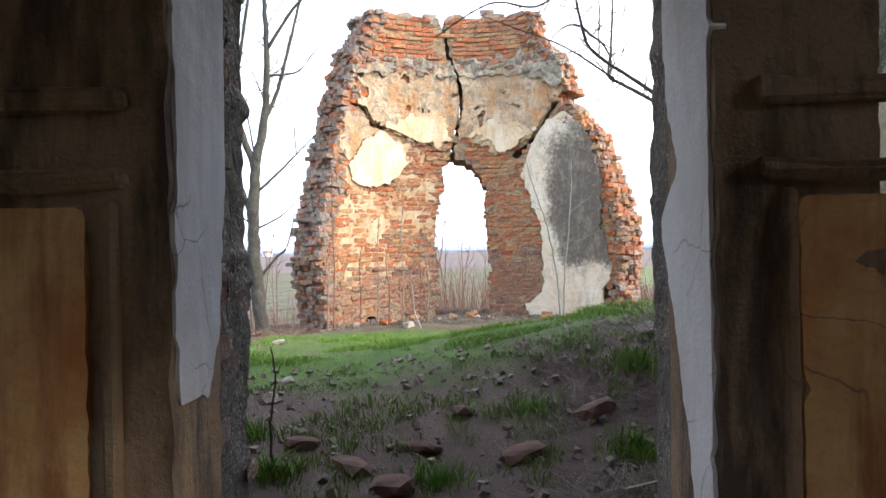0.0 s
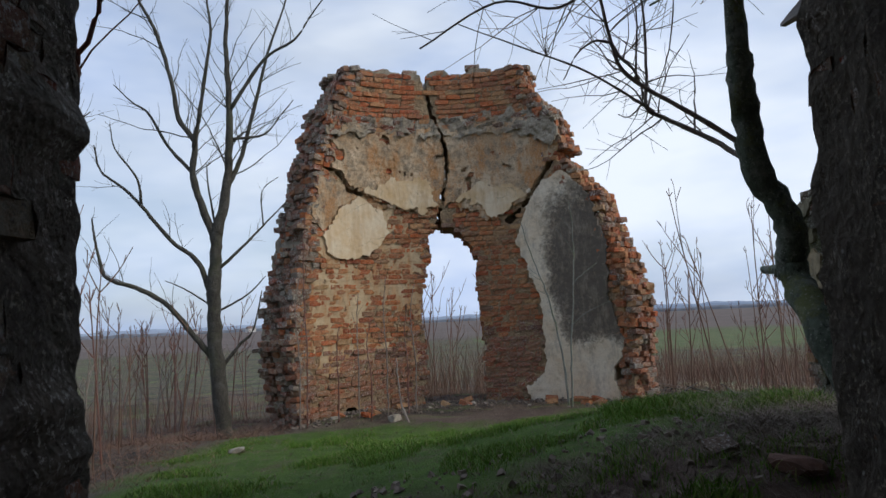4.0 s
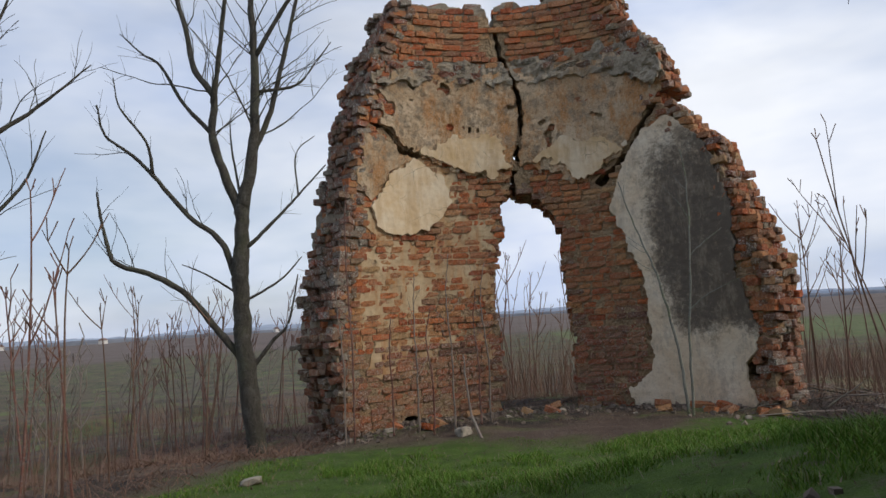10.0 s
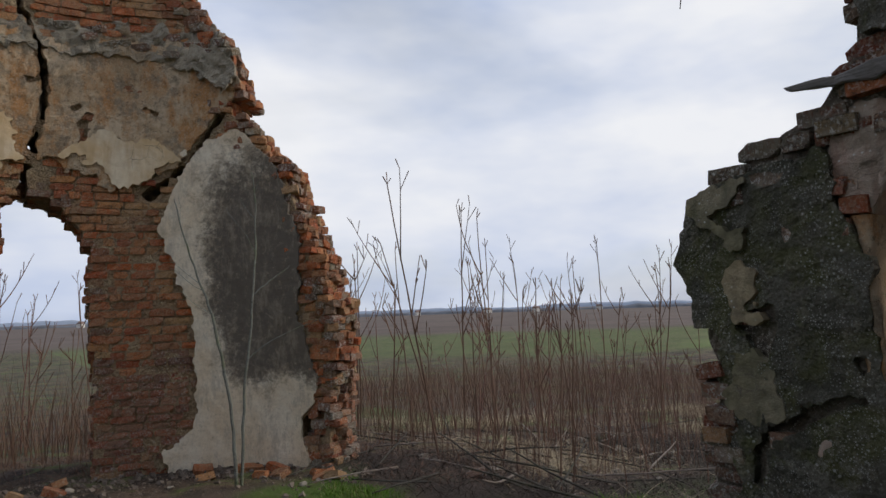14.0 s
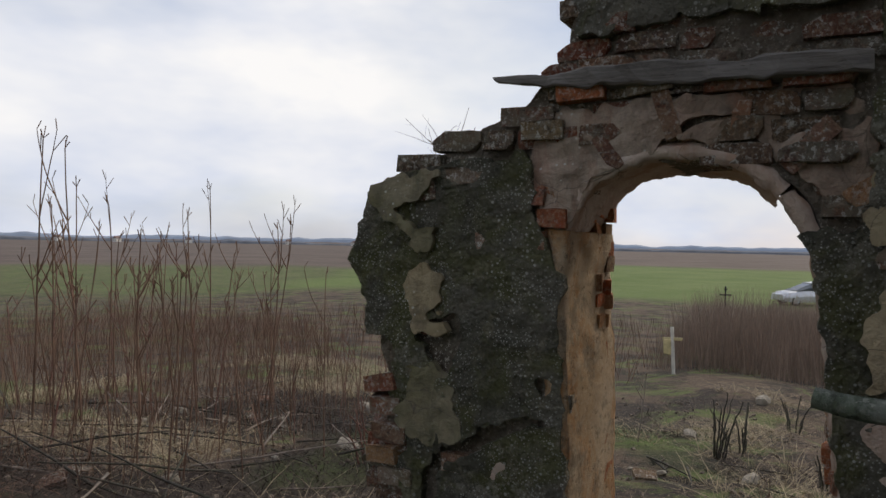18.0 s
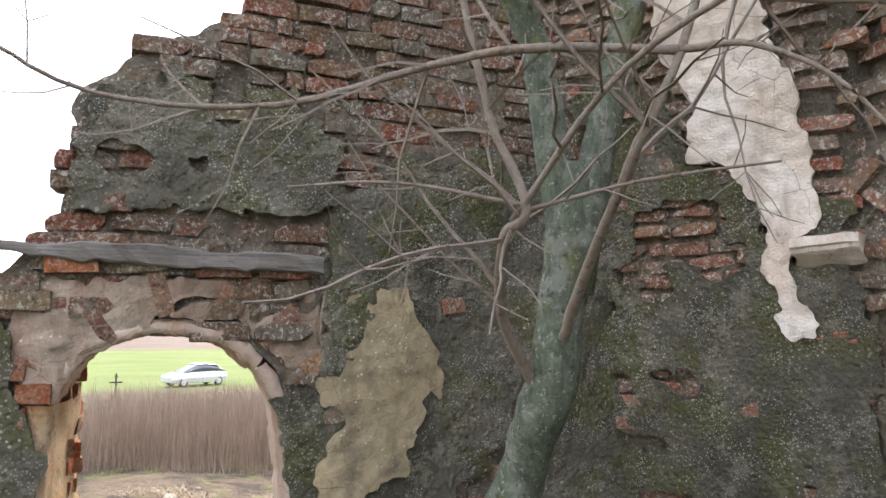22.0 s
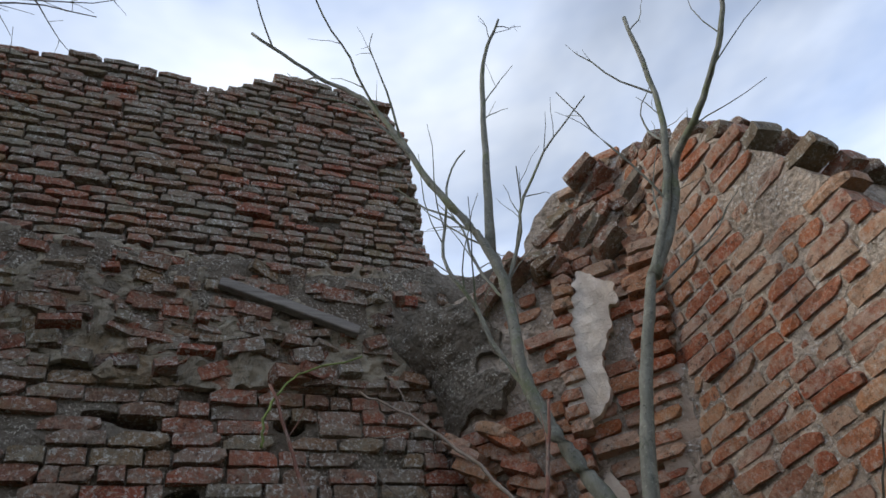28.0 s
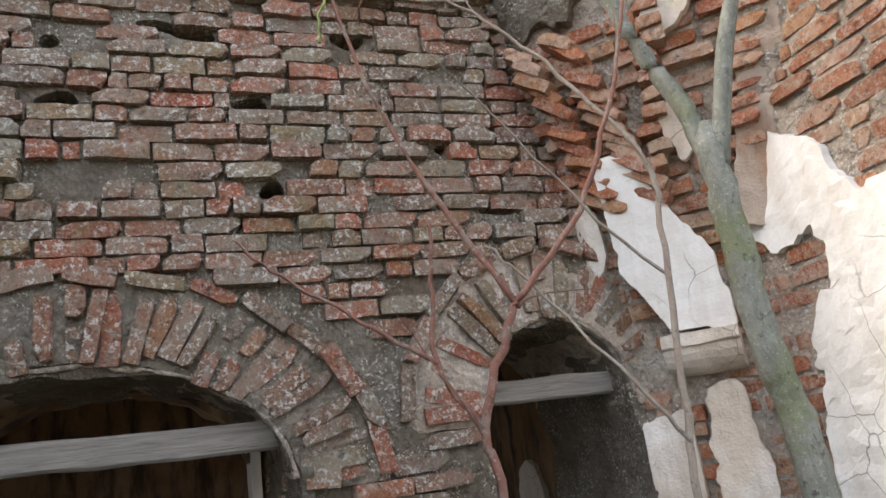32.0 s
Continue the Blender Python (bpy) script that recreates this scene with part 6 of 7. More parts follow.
bare_tree("tree", "leafless tree with long upswept branches at the edge of the field", "tree", (-6.8, 10.6, -0.4), bark_dark,
          ([(-6.8, 10.6, -0.6), (-6.77, 10.6, 0.54), (-6.7, 10.66, 1.5), (-6.65, 10.71, 2.22)], 0.13, 0.08),
          [([(-6.67, 10.69, 1.9), (-6.48, 10.86, 3.39), (-6.29, 11.02, 5.06), (-6.0, 11.2, 6.2), (-5.7, 11.4, 7.2)], 0.06, 0.01),
           ([(-6.6, 10.75, 2.5), (-6.02, 11.24, 3.63), (-5.5, 11.6, 4.2), (-5.01, 11.92, 4.8)], 0.045, 0.008),
           ([(-6.7, 10.66, 1.7), (-6.2, 11.1, 2.4), (-5.66, 11.5, 3.2), (-5.4, 11.6, 3.9)], 0.04, 0.008),
           ([(-6.65, 10.71, 2.2), (-7.0, 10.7, 3.4), (-7.3, 10.8, 4.8), (-7.4, 10.8, 6.2)], 0.05, 0.01),
           ([(-6.4, 10.95, 4.0), (-5.9, 11.3, 5.0), (-5.6, 11.5, 6.0)], 0.03, 0.008)],
          14, bark_dark, bark_dark, 3, 2.0, 0.65, 0.38, 0.4)

bare_tree("tree", "leaning tree with green mossy bark growing inside the ruin", "tree", (2.05, 4.7, 0.45), bark_green,
          ([(2.05, 4.68, 0.3), (2.03, 4.82, 0.9), (1.98, 5.08, 1.33), (2.03, 5.37, 1.6), (2.0, 5.31, 1.87), (1.83, 5.28, 2.2), (1.77, 5.24, 2.6), (1.75, 5.22, 2.9)], 0.09, 0.07),
          [([(1.99, 5.42, 1.6), (2.04, 5.58, 1.63), (2.11, 5.89, 1.65)], 0.036, 0.026),
           ([(1.765, 5.235, 2.55), (1.8, 5.32, 3.21), (1.76, 5.47, 3.56), (1.76, 5.59, 3.95), (1.78, 5.78, 4.19), (1.75, 6.06, 4.4), (1.6, 6.4, 4.7)], 0.055, 0.015),
           ([(1.76, 5.59, 3.9), (1.77, 5.6, 4.32), (1.79, 5.66, 4.7), (1.7, 5.7, 5.4)], 0.035, 0.012),
           ([(1.765, 5.235, 2.5), (1.68, 5.07, 3.35), (1.64, 4.98, 3.72), (1.55, 4.78, 4.25), (1.42, 4.6, 4.9), (1.34, 4.45, 5.6), (1.1, 4.25, 6.3)], 0.056, 0.018),
           ([(1.6, 4.95, 3.85), (1.53, 4.96, 4.39), (1.5, 5.0, 4.86), (1.35, 5.1, 5.4)], 0.035, 0.012),
           ([(1.5, 4.72, 4.5), (1.04, 4.75, 5.1), (0.76, 4.6, 5.5), (0.41, 4.45, 6.1), (0.0, 4.4, 6.7)], 0.032, 0.01),
           ([(1.52, 4.98, 4.4), (1.25, 5.2, 4.75), (1.0, 5.1, 5.3), (0.8, 4.9, 5.9), (0.5, 4.8, 6.6)], 0.03, 0.01),
           ([(1.0, 5.1, 5.3), (0.6, 5.2, 5.6), (0.2, 5.1, 5.9), (-0.3, 5.0, 6.1)], 0.022, 0.006),
           ([(1.67, 5.06, 3.3), (1.58, 5.0, 3.5), (1.27, 4.95, 3.28), (0.94, 4.85, 3.13), (0.66, 4.75, 2.93), (0.34, 4.65, 2.92), (-0.03, 4.60, 2.69)], 0.014, 0.004),
           ([(1.76, 5.65, 4.0), (1.85, 5.95, 3.9), (1.87, 6.3, 3.75), (1.8, 6.7, 3.8)], 0.022, 0.008),
           ([(1.85, 5.31, 2.2), (1.69, 5.51, 2.42), (1.45, 5.63, 2.6), (1.35, 5.62, 2.67), (1.39, 5.7, 2.9), (1.43, 5.79, 3.4), (1.4, 5.9, 4.0)], 0.018, 0.006),
           ([(1.8, 5.27, 2.3), (1.5, 5.35, 2.55), (1.19, 5.42, 2.8), (1.09, 5.38, 2.99), (1.0, 5.3, 3.4), (0.9, 5.2, 4.0)], 0.017, 0.006),
           ([(1.09, 5.38, 2.99), (1.23, 5.67, 3.0), (1.37, 5.86, 2.98), (1.5, 6.13, 2.9), (1.53, 6.37, 2.87), (1.52, 6.59, 2.88), (1.5, 6.75, 2.95)], 0.011, 0.004),
           ([(1.09, 5.38, 2.99), (0.97, 5.3, 2.97), (0.85, 5.22, 2.87), (0.75, 5.15, 2.7)], 0.009, 0.003),
           ([(1.4, 5.63, 2.64), (1.0, 5.59, 2.89), (0.6, 5.45, 3.0), (0.2, 5.3, 3.1)], 0.009, 0.003),
           ([(1.35, 5.62, 2.67), (1.45, 5.9, 2.72), (1.5, 6.15, 2.7)], 0.006, 0.003),
           ([(1.35, 5.62, 2.66), (1.2, 5.4, 2.72), (1.0, 5.2, 2.74)], 0.006, 0.003)],
          12, bark_twig, bark_pale, 3, 3.4, 0.9, 0.1, 0.42, "", 0.1)

bare_tree("tree", "young grey-barked tree forking low beside white plaster", "tree", (-2.3, 4.55, 0.0), bark_grey,
          ([(-2.3, 4.58, -0.1), (-2.34, 4.54, 1.2), (-2.37, 4.5, 2.25), (-2.34, 4.48, 2.6), (-2.32, 4.47, 3.1), (-2.32, 4.46, 3.5)], 0.062, 0.052),
          [([(-2.33, 4.46, 3.32), (-2.27, 4.41, 3.62), (-2.17, 4.37, 3.88), (-2.08, 4.36, 4.22), (-2.11, 4.37, 4.73), (-2.03, 4.36, 5.09), (-1.87, 4.3, 5.5), (-1.67, 4.13, 6.38), (-1.36, 4.0, 6.78), (-0.93, 3.95, 7.2)], 0.04, 0.01),
           ([(-2.11, 4.33, 5.0), (-2.22, 4.4, 5.75), (-2.35, 4.5, 6.59), (-2.5, 4.64, 7.0)], 0.026, 0.008),
           ([(-2.33, 4.47, 3.32), (-2.42, 4.6, 3.85), (-2.56, 4.78, 4.4), (-2.72, 4.98, 4.85), (-2.81, 5.15, 5.39), (-2.86, 5.23, 6.2)], 0.034, 0.012),
           ([(-2.6, 4.82, 4.5), (-2.76, 4.97, 4.82), (-2.8, 5.08, 5.06), (-2.8, 5.33, 5.15), (-2.85, 5.61, 5.4), (-2.9, 5.82, 5.8)], 0.028, 0.01)],
          13, bark_grey, bark_grey, 2, 1.3, 0.7, 0.35, 0.42)


def cane(name, label, lines, bark, seed, depth=1, many=1.6, group="young shoots in the ruin"):
    """A young shoot: a few wandering stems with short side twigs. lines: points, radius at the start and the end."""
    rnd = random.Random(seed)
    base = Vector(lines[0][0][0])
    root = thing(name, label, "sapling", Matrix.Translation(base), group)
    for pts, r0, r1 in lines:
        line = [p - base for p in spline(pts, 6)]
        line = [p + Vector((rnd.uniform(-1, 1), rnd.uniform(-1, 1), rnd.uniform(-1, 1))) * 0.008 for p in line]
        rad = taper(len(line), r0, r1)
        vs, fs = tube(line, rad, 7)
        ob = child("stem", mesh_of("stem", vs, fs, bark, True), root)
        vs, fs = [], []
        twigs(rnd, line, rad, depth, vs, fs, 0.7, many, 0.15, 0.3, 0.3)
        if vs and many > 0:
            child("crown", mesh_of("crown", vs, fs, bark), ob, "", "stuff")
    return root


cane("sapling", "thin reddish leafless sapling forking before the brick wall",
     [([(-1.45, 4.2, 0.0), (-1.44, 4.19, 1.2), (-1.42, 4.18, 2.26), (-1.39, 4.17, 2.51), (-1.53, 4.22, 2.87), (-1.55, 4.24, 2.91)], 0.019, 0.014),
      ([(-1.55, 4.24, 2.91), (-1.35, 4.15, 3.31), (-1.15, 4.09, 3.8), (-1.03, 4.06, 4.3)], 0.013, 0.006), ([(-1.55, 4.24, 2.91), (-1.78, 4.36, 3.2), (-1.94, 4.46, 3.59), (-2.04, 4.54, 4.0)], 0.013, 0.006),
      ([(-1.39, 4.17, 2.51), (-1.27, 4.12, 2.75), (-1.29, 4.13, 3.03), (-1.3, 4.13, 3.26)], 0.011, 0.006), ([(-1.27, 4.12, 2.75), (-1.04, 4.06, 2.92), (-0.79, 4.02, 3.1), (-0.63, 4.0, 3.25)], 0.009, 0.004)],
     bark_red, 23, 1, 0.35)
cane("sapling", "tall reddish leafless sapling bending over before the brick wall",
     [([(-1.95, 4.42, 0.0), (-1.96, 4.42, 1.2), (-1.97, 4.42, 2.18), (-1.99, 4.44, 2.53), (-2.02, 4.47, 3.1), (-2.01, 4.46, 3.38), (-1.79, 4.3, 3.82), (-1.61, 4.21, 4.06), (-1.39, 4.11, 4.25)], 0.017, 0.005),
      ([(-1.98, 4.43, 2.39), (-1.81, 4.38, 2.64), (-1.63, 4.27, 2.93), (-1.48, 4.2, 3.14)], 0.008, 0.004)], bark_pale, 24, 1, 0.3)
cane("sapling", "two thin grey stems rising before stained plaster",
     [([(2.05, 12.35, -0.1), (2.0, 12.4, 0.8), (1.85, 12.5, 1.7), (1.7, 12.6, 2.2), (1.5, 12.6, 2.9)], 0.02, 0.007), ([(2.1, 12.35, -0.1), (2.15, 12.4, 0.9), (2.25, 12.4, 1.9), (2.3, 12.45, 2.7), (2.25, 12.4, 3.2)], 0.018, 0.006),
      ([(2.25, 12.4, 1.9), (2.5, 12.4, 2.1), (2.65, 12.4, 2.2)], 0.008, 0.004)], bark_grey, 26, 1, 0.6)
for k, (x, y, h) in enumerate(((-1.98, 11.9, 2.3), (-1.88, 11.95, 3.1), (-1.15, 12.2, 1.9), (-0.95, 12.0, 1.5), (-0.72, 12.2, 2.1), (-1.45, 12.1, 1.4), (-0.3, 12.6, 2.0), (-0.42, 12.5, 1.7))):
    z = height(x, y)
    cane("sapling", "thin leafless stem at the foot of the brick wall", [([(x, y, z - 0.05), (x + 0.02, y, z + h * 0.4), (x - 0.03 + 0.02 * (k % 3), y + 0.03, z + h * 0.75), (x + 0.05, y, z + h)], 0.013, 0.005)], bark_red if k % 2 else bark_pale, 30 + k, 1, 1.2)
cane("sapling", "pale dead stick leaning against the ruin", [([(-0.35, 11.5, -0.1), (-0.5, 11.75, 0.3), (-0.55, 11.9, 0.9)], 0.02, 0.008)], bark_pale, 41, 1, 0.0)


def leaf_mesh():
    """A small pointed leaf, folded along its middle."""
    vs, fs = [], []
    for k in range(6):
        t = k / 5
        w = 0.32 * math.sin(math.pi * min(1.0, t * 1.05 + 0.02)) ** 0.8
        vs.extend(((-w, t, 0.08 * w - 0.15 * t * t), (0, t, -0.15 * t * t), (w, t, 0.08 * w - 0.15 * t * t)))
        if k:
            i = 3 * k
            fs.extend(((i - 3, i - 2, i + 1, i), (i - 2, i - 1, i + 2, i + 1)))
    return mesh_of("leaf", vs, fs, leaf_mat, True)


LEAF = leaf_mesh()


def leaves(root, spots, seed, size=0.05):
    rnd = random.Random(seed)
    base = root.matrix_basis.translation
    for p in spots:
        ob = child("leaf", LEAF, root)
        s = size * rnd.uniform(0.7, 1.3)
        ob.matrix_basis = Matrix.Translation(Vector(p) - Vector(base)) @ pose(0, 0, 0, rnd.uniform(-70, 0), rnd.uniform(-40, 40), rnd.uniform(0, 360)) @ Matrix.Diagonal((s, s, s, 1))


whip = cane("sapling", "slender grey sapling with a few yellow-green leaves", [([(-2.71, 4.89, 0.0), (-2.69, 4.94, 1.4), (-2.66, 4.99, 2.66), (-2.68, 5.03, 2.86), (-2.67, 5.08, 3.06), (-2.67, 5.12, 3.19), (-2.67, 5.36, 3.50)], 0.012, 0.003)], bark_dark, 61, 1, 0.0)
leaves(whip, [(-2.66, 4.99, 2.63), (-2.66, 4.99, 2.71), (-2.68, 5.03, 2.83), (-2.68, 5.03, 2.91), (-2.67, 5.08, 3.03), (-2.67, 5.08, 3.11), (-2.67, 5.12, 3.16), (-2.67, 5.12, 3.24)], 62, 0.05)
arc = cane("sapling", "thin green shoot arching at the tip of a red sapling", [([(-0.99, 4.06, 4.0), (-1.0, 4.06, 4.12), (-1.05, 4.06, 4.24), (-1.18, 4.06, 4.37), (-1.44, 4.06, 4.47)], 0.006, 0.004)], leaf_mat, 63, 1, 0.0)

z = height(8.00, 9.29)
cane("shrub", "thin leafless shrub standing outside behind the wall", [([(8.00, 9.29, z - 0.1), (8.00, 9.42, 2.67), (8.00, 9.75, 3.23)], 0.03, 0.006)] + [([(8.00, 9.42, 2.67), (8.00, 9.15, 3.35)], 0.014, 0.004), ([(8.00, 9.42, 2.67), (8.00, 10.03, 2.91)], 0.014, 0.004), ([(8.00, 9.42, 2.67), (8.00, 8.82, 3.17)], 0.012, 0.004)], bark_pale, 71, 2, 1.6, "")

# ---- weeds, reeds, grass ----
def weed(seed, h):
    """A dry branching stalk, one mesh."""
    rnd = random.Random(seed)
    vs, fs = [], []
    a, b = limb(rnd, Vector((0, 0, -0.05)), Vector((rnd.uniform(-0.08, 0.08), rnd.uniform(-0.08, 0.08), 1)), h, 0.013, 0.006, 0.06, 0.4, 0.0, 0.2)
    add_tube(vs, fs, a, b, 5)
    for _ in range(rnd.randint(2, 5)):
        k = rnd.randint(int(len(a) * 0.45), len(a) - 2)
        t = rnd.uniform(0, 6.28)
        p, q = limb(rnd, a[k], Vector((math.cos(t), math.sin(t), rnd.uniform(0.9, 1.8))), h * rnd.uniform(0.15, 0.4), 0.008, 0.004, 0.12, 0.9, 0.0, 0.1)
        add_tube(vs, fs, p, q, 4)
        for _ in range(rnd.randint(1, 3)):
            u, w = limb(rnd, p[rnd.randint(len(p) // 2, len(p) - 1)], Vector((rnd.uniform(-1, 1), rnd.uniform(-1, 1), 1.4)), rnd.uniform(0.08, 0.22), 0.005, 0.006, 0.1, 0.4, 0.0, 0.06)
            add_tube(vs, fs, u, w, 3)
    for _ in range(3):
        u, w = limb(rnd, a[-1], Vector((rnd.uniform(-1, 1), rnd.uniform(-1, 1), 1.5)), rnd.uniform(0.06, 0.16), 0.005, 0.007, 0.1, 0.4, 0.0, 0.06)
        add_tube(vs, fs, u, w, 3)
    return vs, fs


WEEDS = [mesh_of("weed", *weed(50 + k, (2.0, 2.5, 3.0, 1.5, 2.2, 1.8, 2.7, 1.3)[k]), (weed_mat, bark_red, weed_mat, bark_pale)[k % 4]) for k in range(8)]
rnd = random.Random(5)


def plot(n, x0, x1, y0, y1, kinds, label, group, low=0.75, high=1.15):
    k = 0
    while k < n:
        x, y = rnd.uniform(x0, x1), rnd.uniform(y0, y1)
        if abs(x - 0.4) < 3.9 and 11.5 < y < 14.9:
            continue
        if 3.0 < x < 4.4 and y < 8.2:
            continue
        s = rnd.uniform(low, high) * (0.6 if x > 4 and 8.5 < y < 11.5 else 1.0)
        ob = new("weed", WEEDS[rnd.choice(kinds)])
        ob.matrix_world = Matrix.Translation((x, y, height(x, y))) @ pose(0, 0, 0, rnd.gauss(0, 5), rnd.gauss(0, 5), rnd.uniform(0, 360)) @ Matrix.Diagonal((s, s, s, 1))
        tagged(ob, label, "weed", group)
        k += 1


plot(70, 4.3, 9.5, 9.3, 16.5, (0, 1, 2, 4, 5, 6), "tall dry leafless weed stalk standing in burnt ground", "tall weeds by the field")
plot(100, -9.5, -3.6, 9.0, 17.5, (0, 1, 3, 4, 5, 7), "dry leafless weed stalk at the edge of the field", "weeds beside the tree")
plot(40, -3.2, 4.0, 15.0, 19.0, (0, 1, 4, 5, 6), "dry leafless weed stalk behind the ruin", "weeds behind the ruin")
plot(14, 4.6, 9.5, 3.0, 9.0, (3, 7), "short charred weed stalk on burnt ground", "short weeds outside the opening", 0.35, 0.7)
plot(10, -8.0, -3.8, 6.0, 9.0, (3, 7, 4), "dry leafless weed stalk near the wall", "weeds by the wall")


def stalks(name, n, spots, lo, hi, width, material, label, category, lean=0.12, near=None, bend=0.0):
    """Many thin stalks, each a narrow three-sided blade, in one mesh. spots: a function that gives a place and a size factor, or nothing."""
    vs, fs = [], []
    while n > 0:
        got = spots()
        if got is None:
            continue
        x, y, s = got
        n -= 1
        h = rnd.uniform(lo, hi) * s
        z = height(x, y)
        w = width * rnd.uniform(0.6, 1.3)
        t = rnd.uniform(0, 6.28)
        dx, dy = rnd.gauss(0, lean) * h, rnd.gauss(0, lean) * h
        cx, cy = math.cos(t) * w, math.sin(t) * w
        i = len(vs)
        vs.extend(((x - cx, y - cy, z - 0.02), (x + cx, y + cy, z - 0.02), (x + dx * 0.4 - cx * 0.7, y + dy * 0.4 - cy * 0.7, z + h * 0.55), (x + dx * 0.4 + cx * 0.7, y + dy * 0.4 + cy * 0.7, z + h * 0.55), (x + dx * (1 + bend), y + dy * (1 + bend), z + h * (1 - bend * 0.3))))
        fs.extend(((i, i + 1, i + 3, i + 2), (i + 2, i + 3, i + 4)))
    return tagged(new(name, mesh_of(name, vs, fs, material)), label, category, "", "stuff")


def in_box(x0, x1, y0, y1, keep=lambda x, y: 1.0):
    def spot():
        x, y = rnd.uniform(x0, x1), rnd.uniform(y0, y1)
        s = keep(x, y)
        return (x, y, s) if s > 0 and rnd.random() < s else None
    return spot


def turf_at(x, y):
    wob = nz(x, y, 2, 0.5) * 0.8 + nz(x, y, 4, 2.2) * 0.5
    t = smooth((y - 5.3 + wob) / 1.0) * smooth((11.9 + 0.5 * smooth((x - 0.5) / 1.5) - y + wob) / 1.0) * smooth((x + 3.6 + wob) / 1.0) * smooth((3.2 - x + wob * 0.5) / 0.6)
    t *= 1 - 0.9 * smooth((x - 1.2) / 0.9) * smooth((6.6 - y + wob * 0.6) / 0.8)
    if y > 11.8 and abs(x - 0.4) < 3.6 and math.hypot(x - AX, y - AY) > AR - 0.05:
        return 0.0
    return t * (0.06 + 0.94 * smooth((nz(x, y, 9, 1.3) + 0.5 * nz(x, y, 19, 4) + 0.1) / 0.4))


clump = lambda x, y: smooth((nz(x, y, 15, 1.7) + 0.7 * nz(x, y, 16, 5.0) - 0.05) / 0.45) * (abs(x) < 2.7)
stalks("grass", 42000, in_box(-3.6, 3.2, 4.6, 13.0, turf_at), 0.03, 0.085, 0.003, grass_mat, "short bright green grass over the mound", "grass", 0.75)
stalks("grass", 7000, in_box(-2.4, 2.6, 3.3, 5.8, clump), 0.03, 0.09, 0.0035, grass_mat, "tufts of green grass among rubble", "grass", 0.6)
stalks("grass", 5000, in_box(-3.0, 3.2, 3.4, 13.2, lambda x, y: 0.5 if math.hypot(x - AX, y - AY) < AR - 0.05 or y < 10 else 0.0), 0.03, 0.10, 0.003, straw_grey, "dry straw scattered in the grass", "straw", 2.0)
stalks("dry_grass", 6000, in_box(0.6, 2.9, 3.5, 6.2, lambda x, y: 1.0 if nz(x, y, 33, 1.5) > -0.2 else 0.3), 0.03, 0.10, 0.0025, straw_grey, "matted dry grass and straw on the mound", "straw", 2.6)
stalks("dead_weeds", 8000, in_box(-9.0, -2.2, 7.5, 15.0, lambda x, y: 1.0 if x < -2.9 or y > 11 else 0.4), 0.04, 0.2, 0.004, weed_mat, "dead brown stems lying on the ground", "weeds", 2.6)
stalks("dead_weeds", 6000, in_box(-4.5, 5.5, 10.8, 16.5, lambda x, y: 1.0 if y > 13.6 or x < -2.4 or x > 3.3 else 0.25), 0.03, 0.16, 0.004, weed_mat, "dead brown stems lying round the ruin", "weeds", 2.6)
stalks("dead_weeds", 14000, in_box(2.6, 13.0, 4.0, 16.0, lambda x, y: 0.1 + 0.9 * burnt_at(x, y) if outside(x, y) > 0.6 or y > 8.4 else 0.0), 0.03, 0.22, 0.004, char_mat, "charred stems and twigs lying on burnt ground", "weeds", 2.4)
stalks("grass", 7000, in_box(1.5, 2.9, 6.5, 8.2, lambda x, y: smooth((nz(x, y, 45, 2.0) + 0.35 + 0.3 * (y - 7.2)) / 0.4)), 0.04, 0.13, 0.0035, grass_mat, "green tuft of grass beside the matted straw", "grass", 0.7)
burnt = lambda x, y: 1.0 if outside(x, y) > 0.5 and nz(x, y, 17, 0.6) + 0.6 * nz(x, y, 27, 2.0) > 0.08 and rnd.random() > 0.85 * burnt_at(x, y) else 0.03
stalks("dry_grass", 24000, in_box(3.9, 14, 2.0, 16.5, burnt), 0.04, 0.17, 0.0035, straw_mat, "dry straw and cut stalks lying on burnt ground", "straw", 3.0)
stalks("dry_grass", 9000, in_box(1.9, 3.34, 5.2, 7.6, lambda x, y: 1.0), 0.025, 0.09, 0.0025, straw_grey, "matted dry grass at the foot of the wall", "straw", 3.2)
stalks("dry_weeds", 8000, in_box(4.2, 22, 10.5, 30, lambda x, y: 1.0 if x < 5 + (y - 8) * 1.3 else 0.0), 0.25, 1.2, 0.005, weed_mat, "dense dry brown weeds along the field", "weeds", 0.26)
stalks("dry_weeds", 3000, in_box(13, 30, 8.5, 24, lambda x, y: 1.0), 0.3, 1.0, 0.006, weed_mat, "dense dry brown weeds along the field", "weeds", 0.24)
stalks("dry_weeds", 2600, in_box(-14, -3.6, 9.0, 24, lambda x, y: 0.8), 0.25, 1.1, 0.004, weed_mat, "thin dry weeds beside the meadow", "weeds", 0.26)
stalks("dry_weeds", 2200, in_box(-3.4, 4.6, 15.0, 22, lambda x, y: 1.0), 0.4, 1.5, 0.005, weed_mat, "dense dry brown weeds behind the ruin", "weeds", 0.22)
stalks("reeds", 13000, in_box(15.5, 28, -4.5, 9.6, lambda x, y: smooth((x - 15.6 - 0.5 * max(0.0, y - 4.5) - 1.2 * nz(x, y, 3, 0.6)) / 2.0) * smooth((9.4 - y + nz(x, y, 5, 0.5)) / 1.6)), 1.0, 2.15, 0.008, reed_mat, "bed of tall dry reeds", "reeds", 0.13)

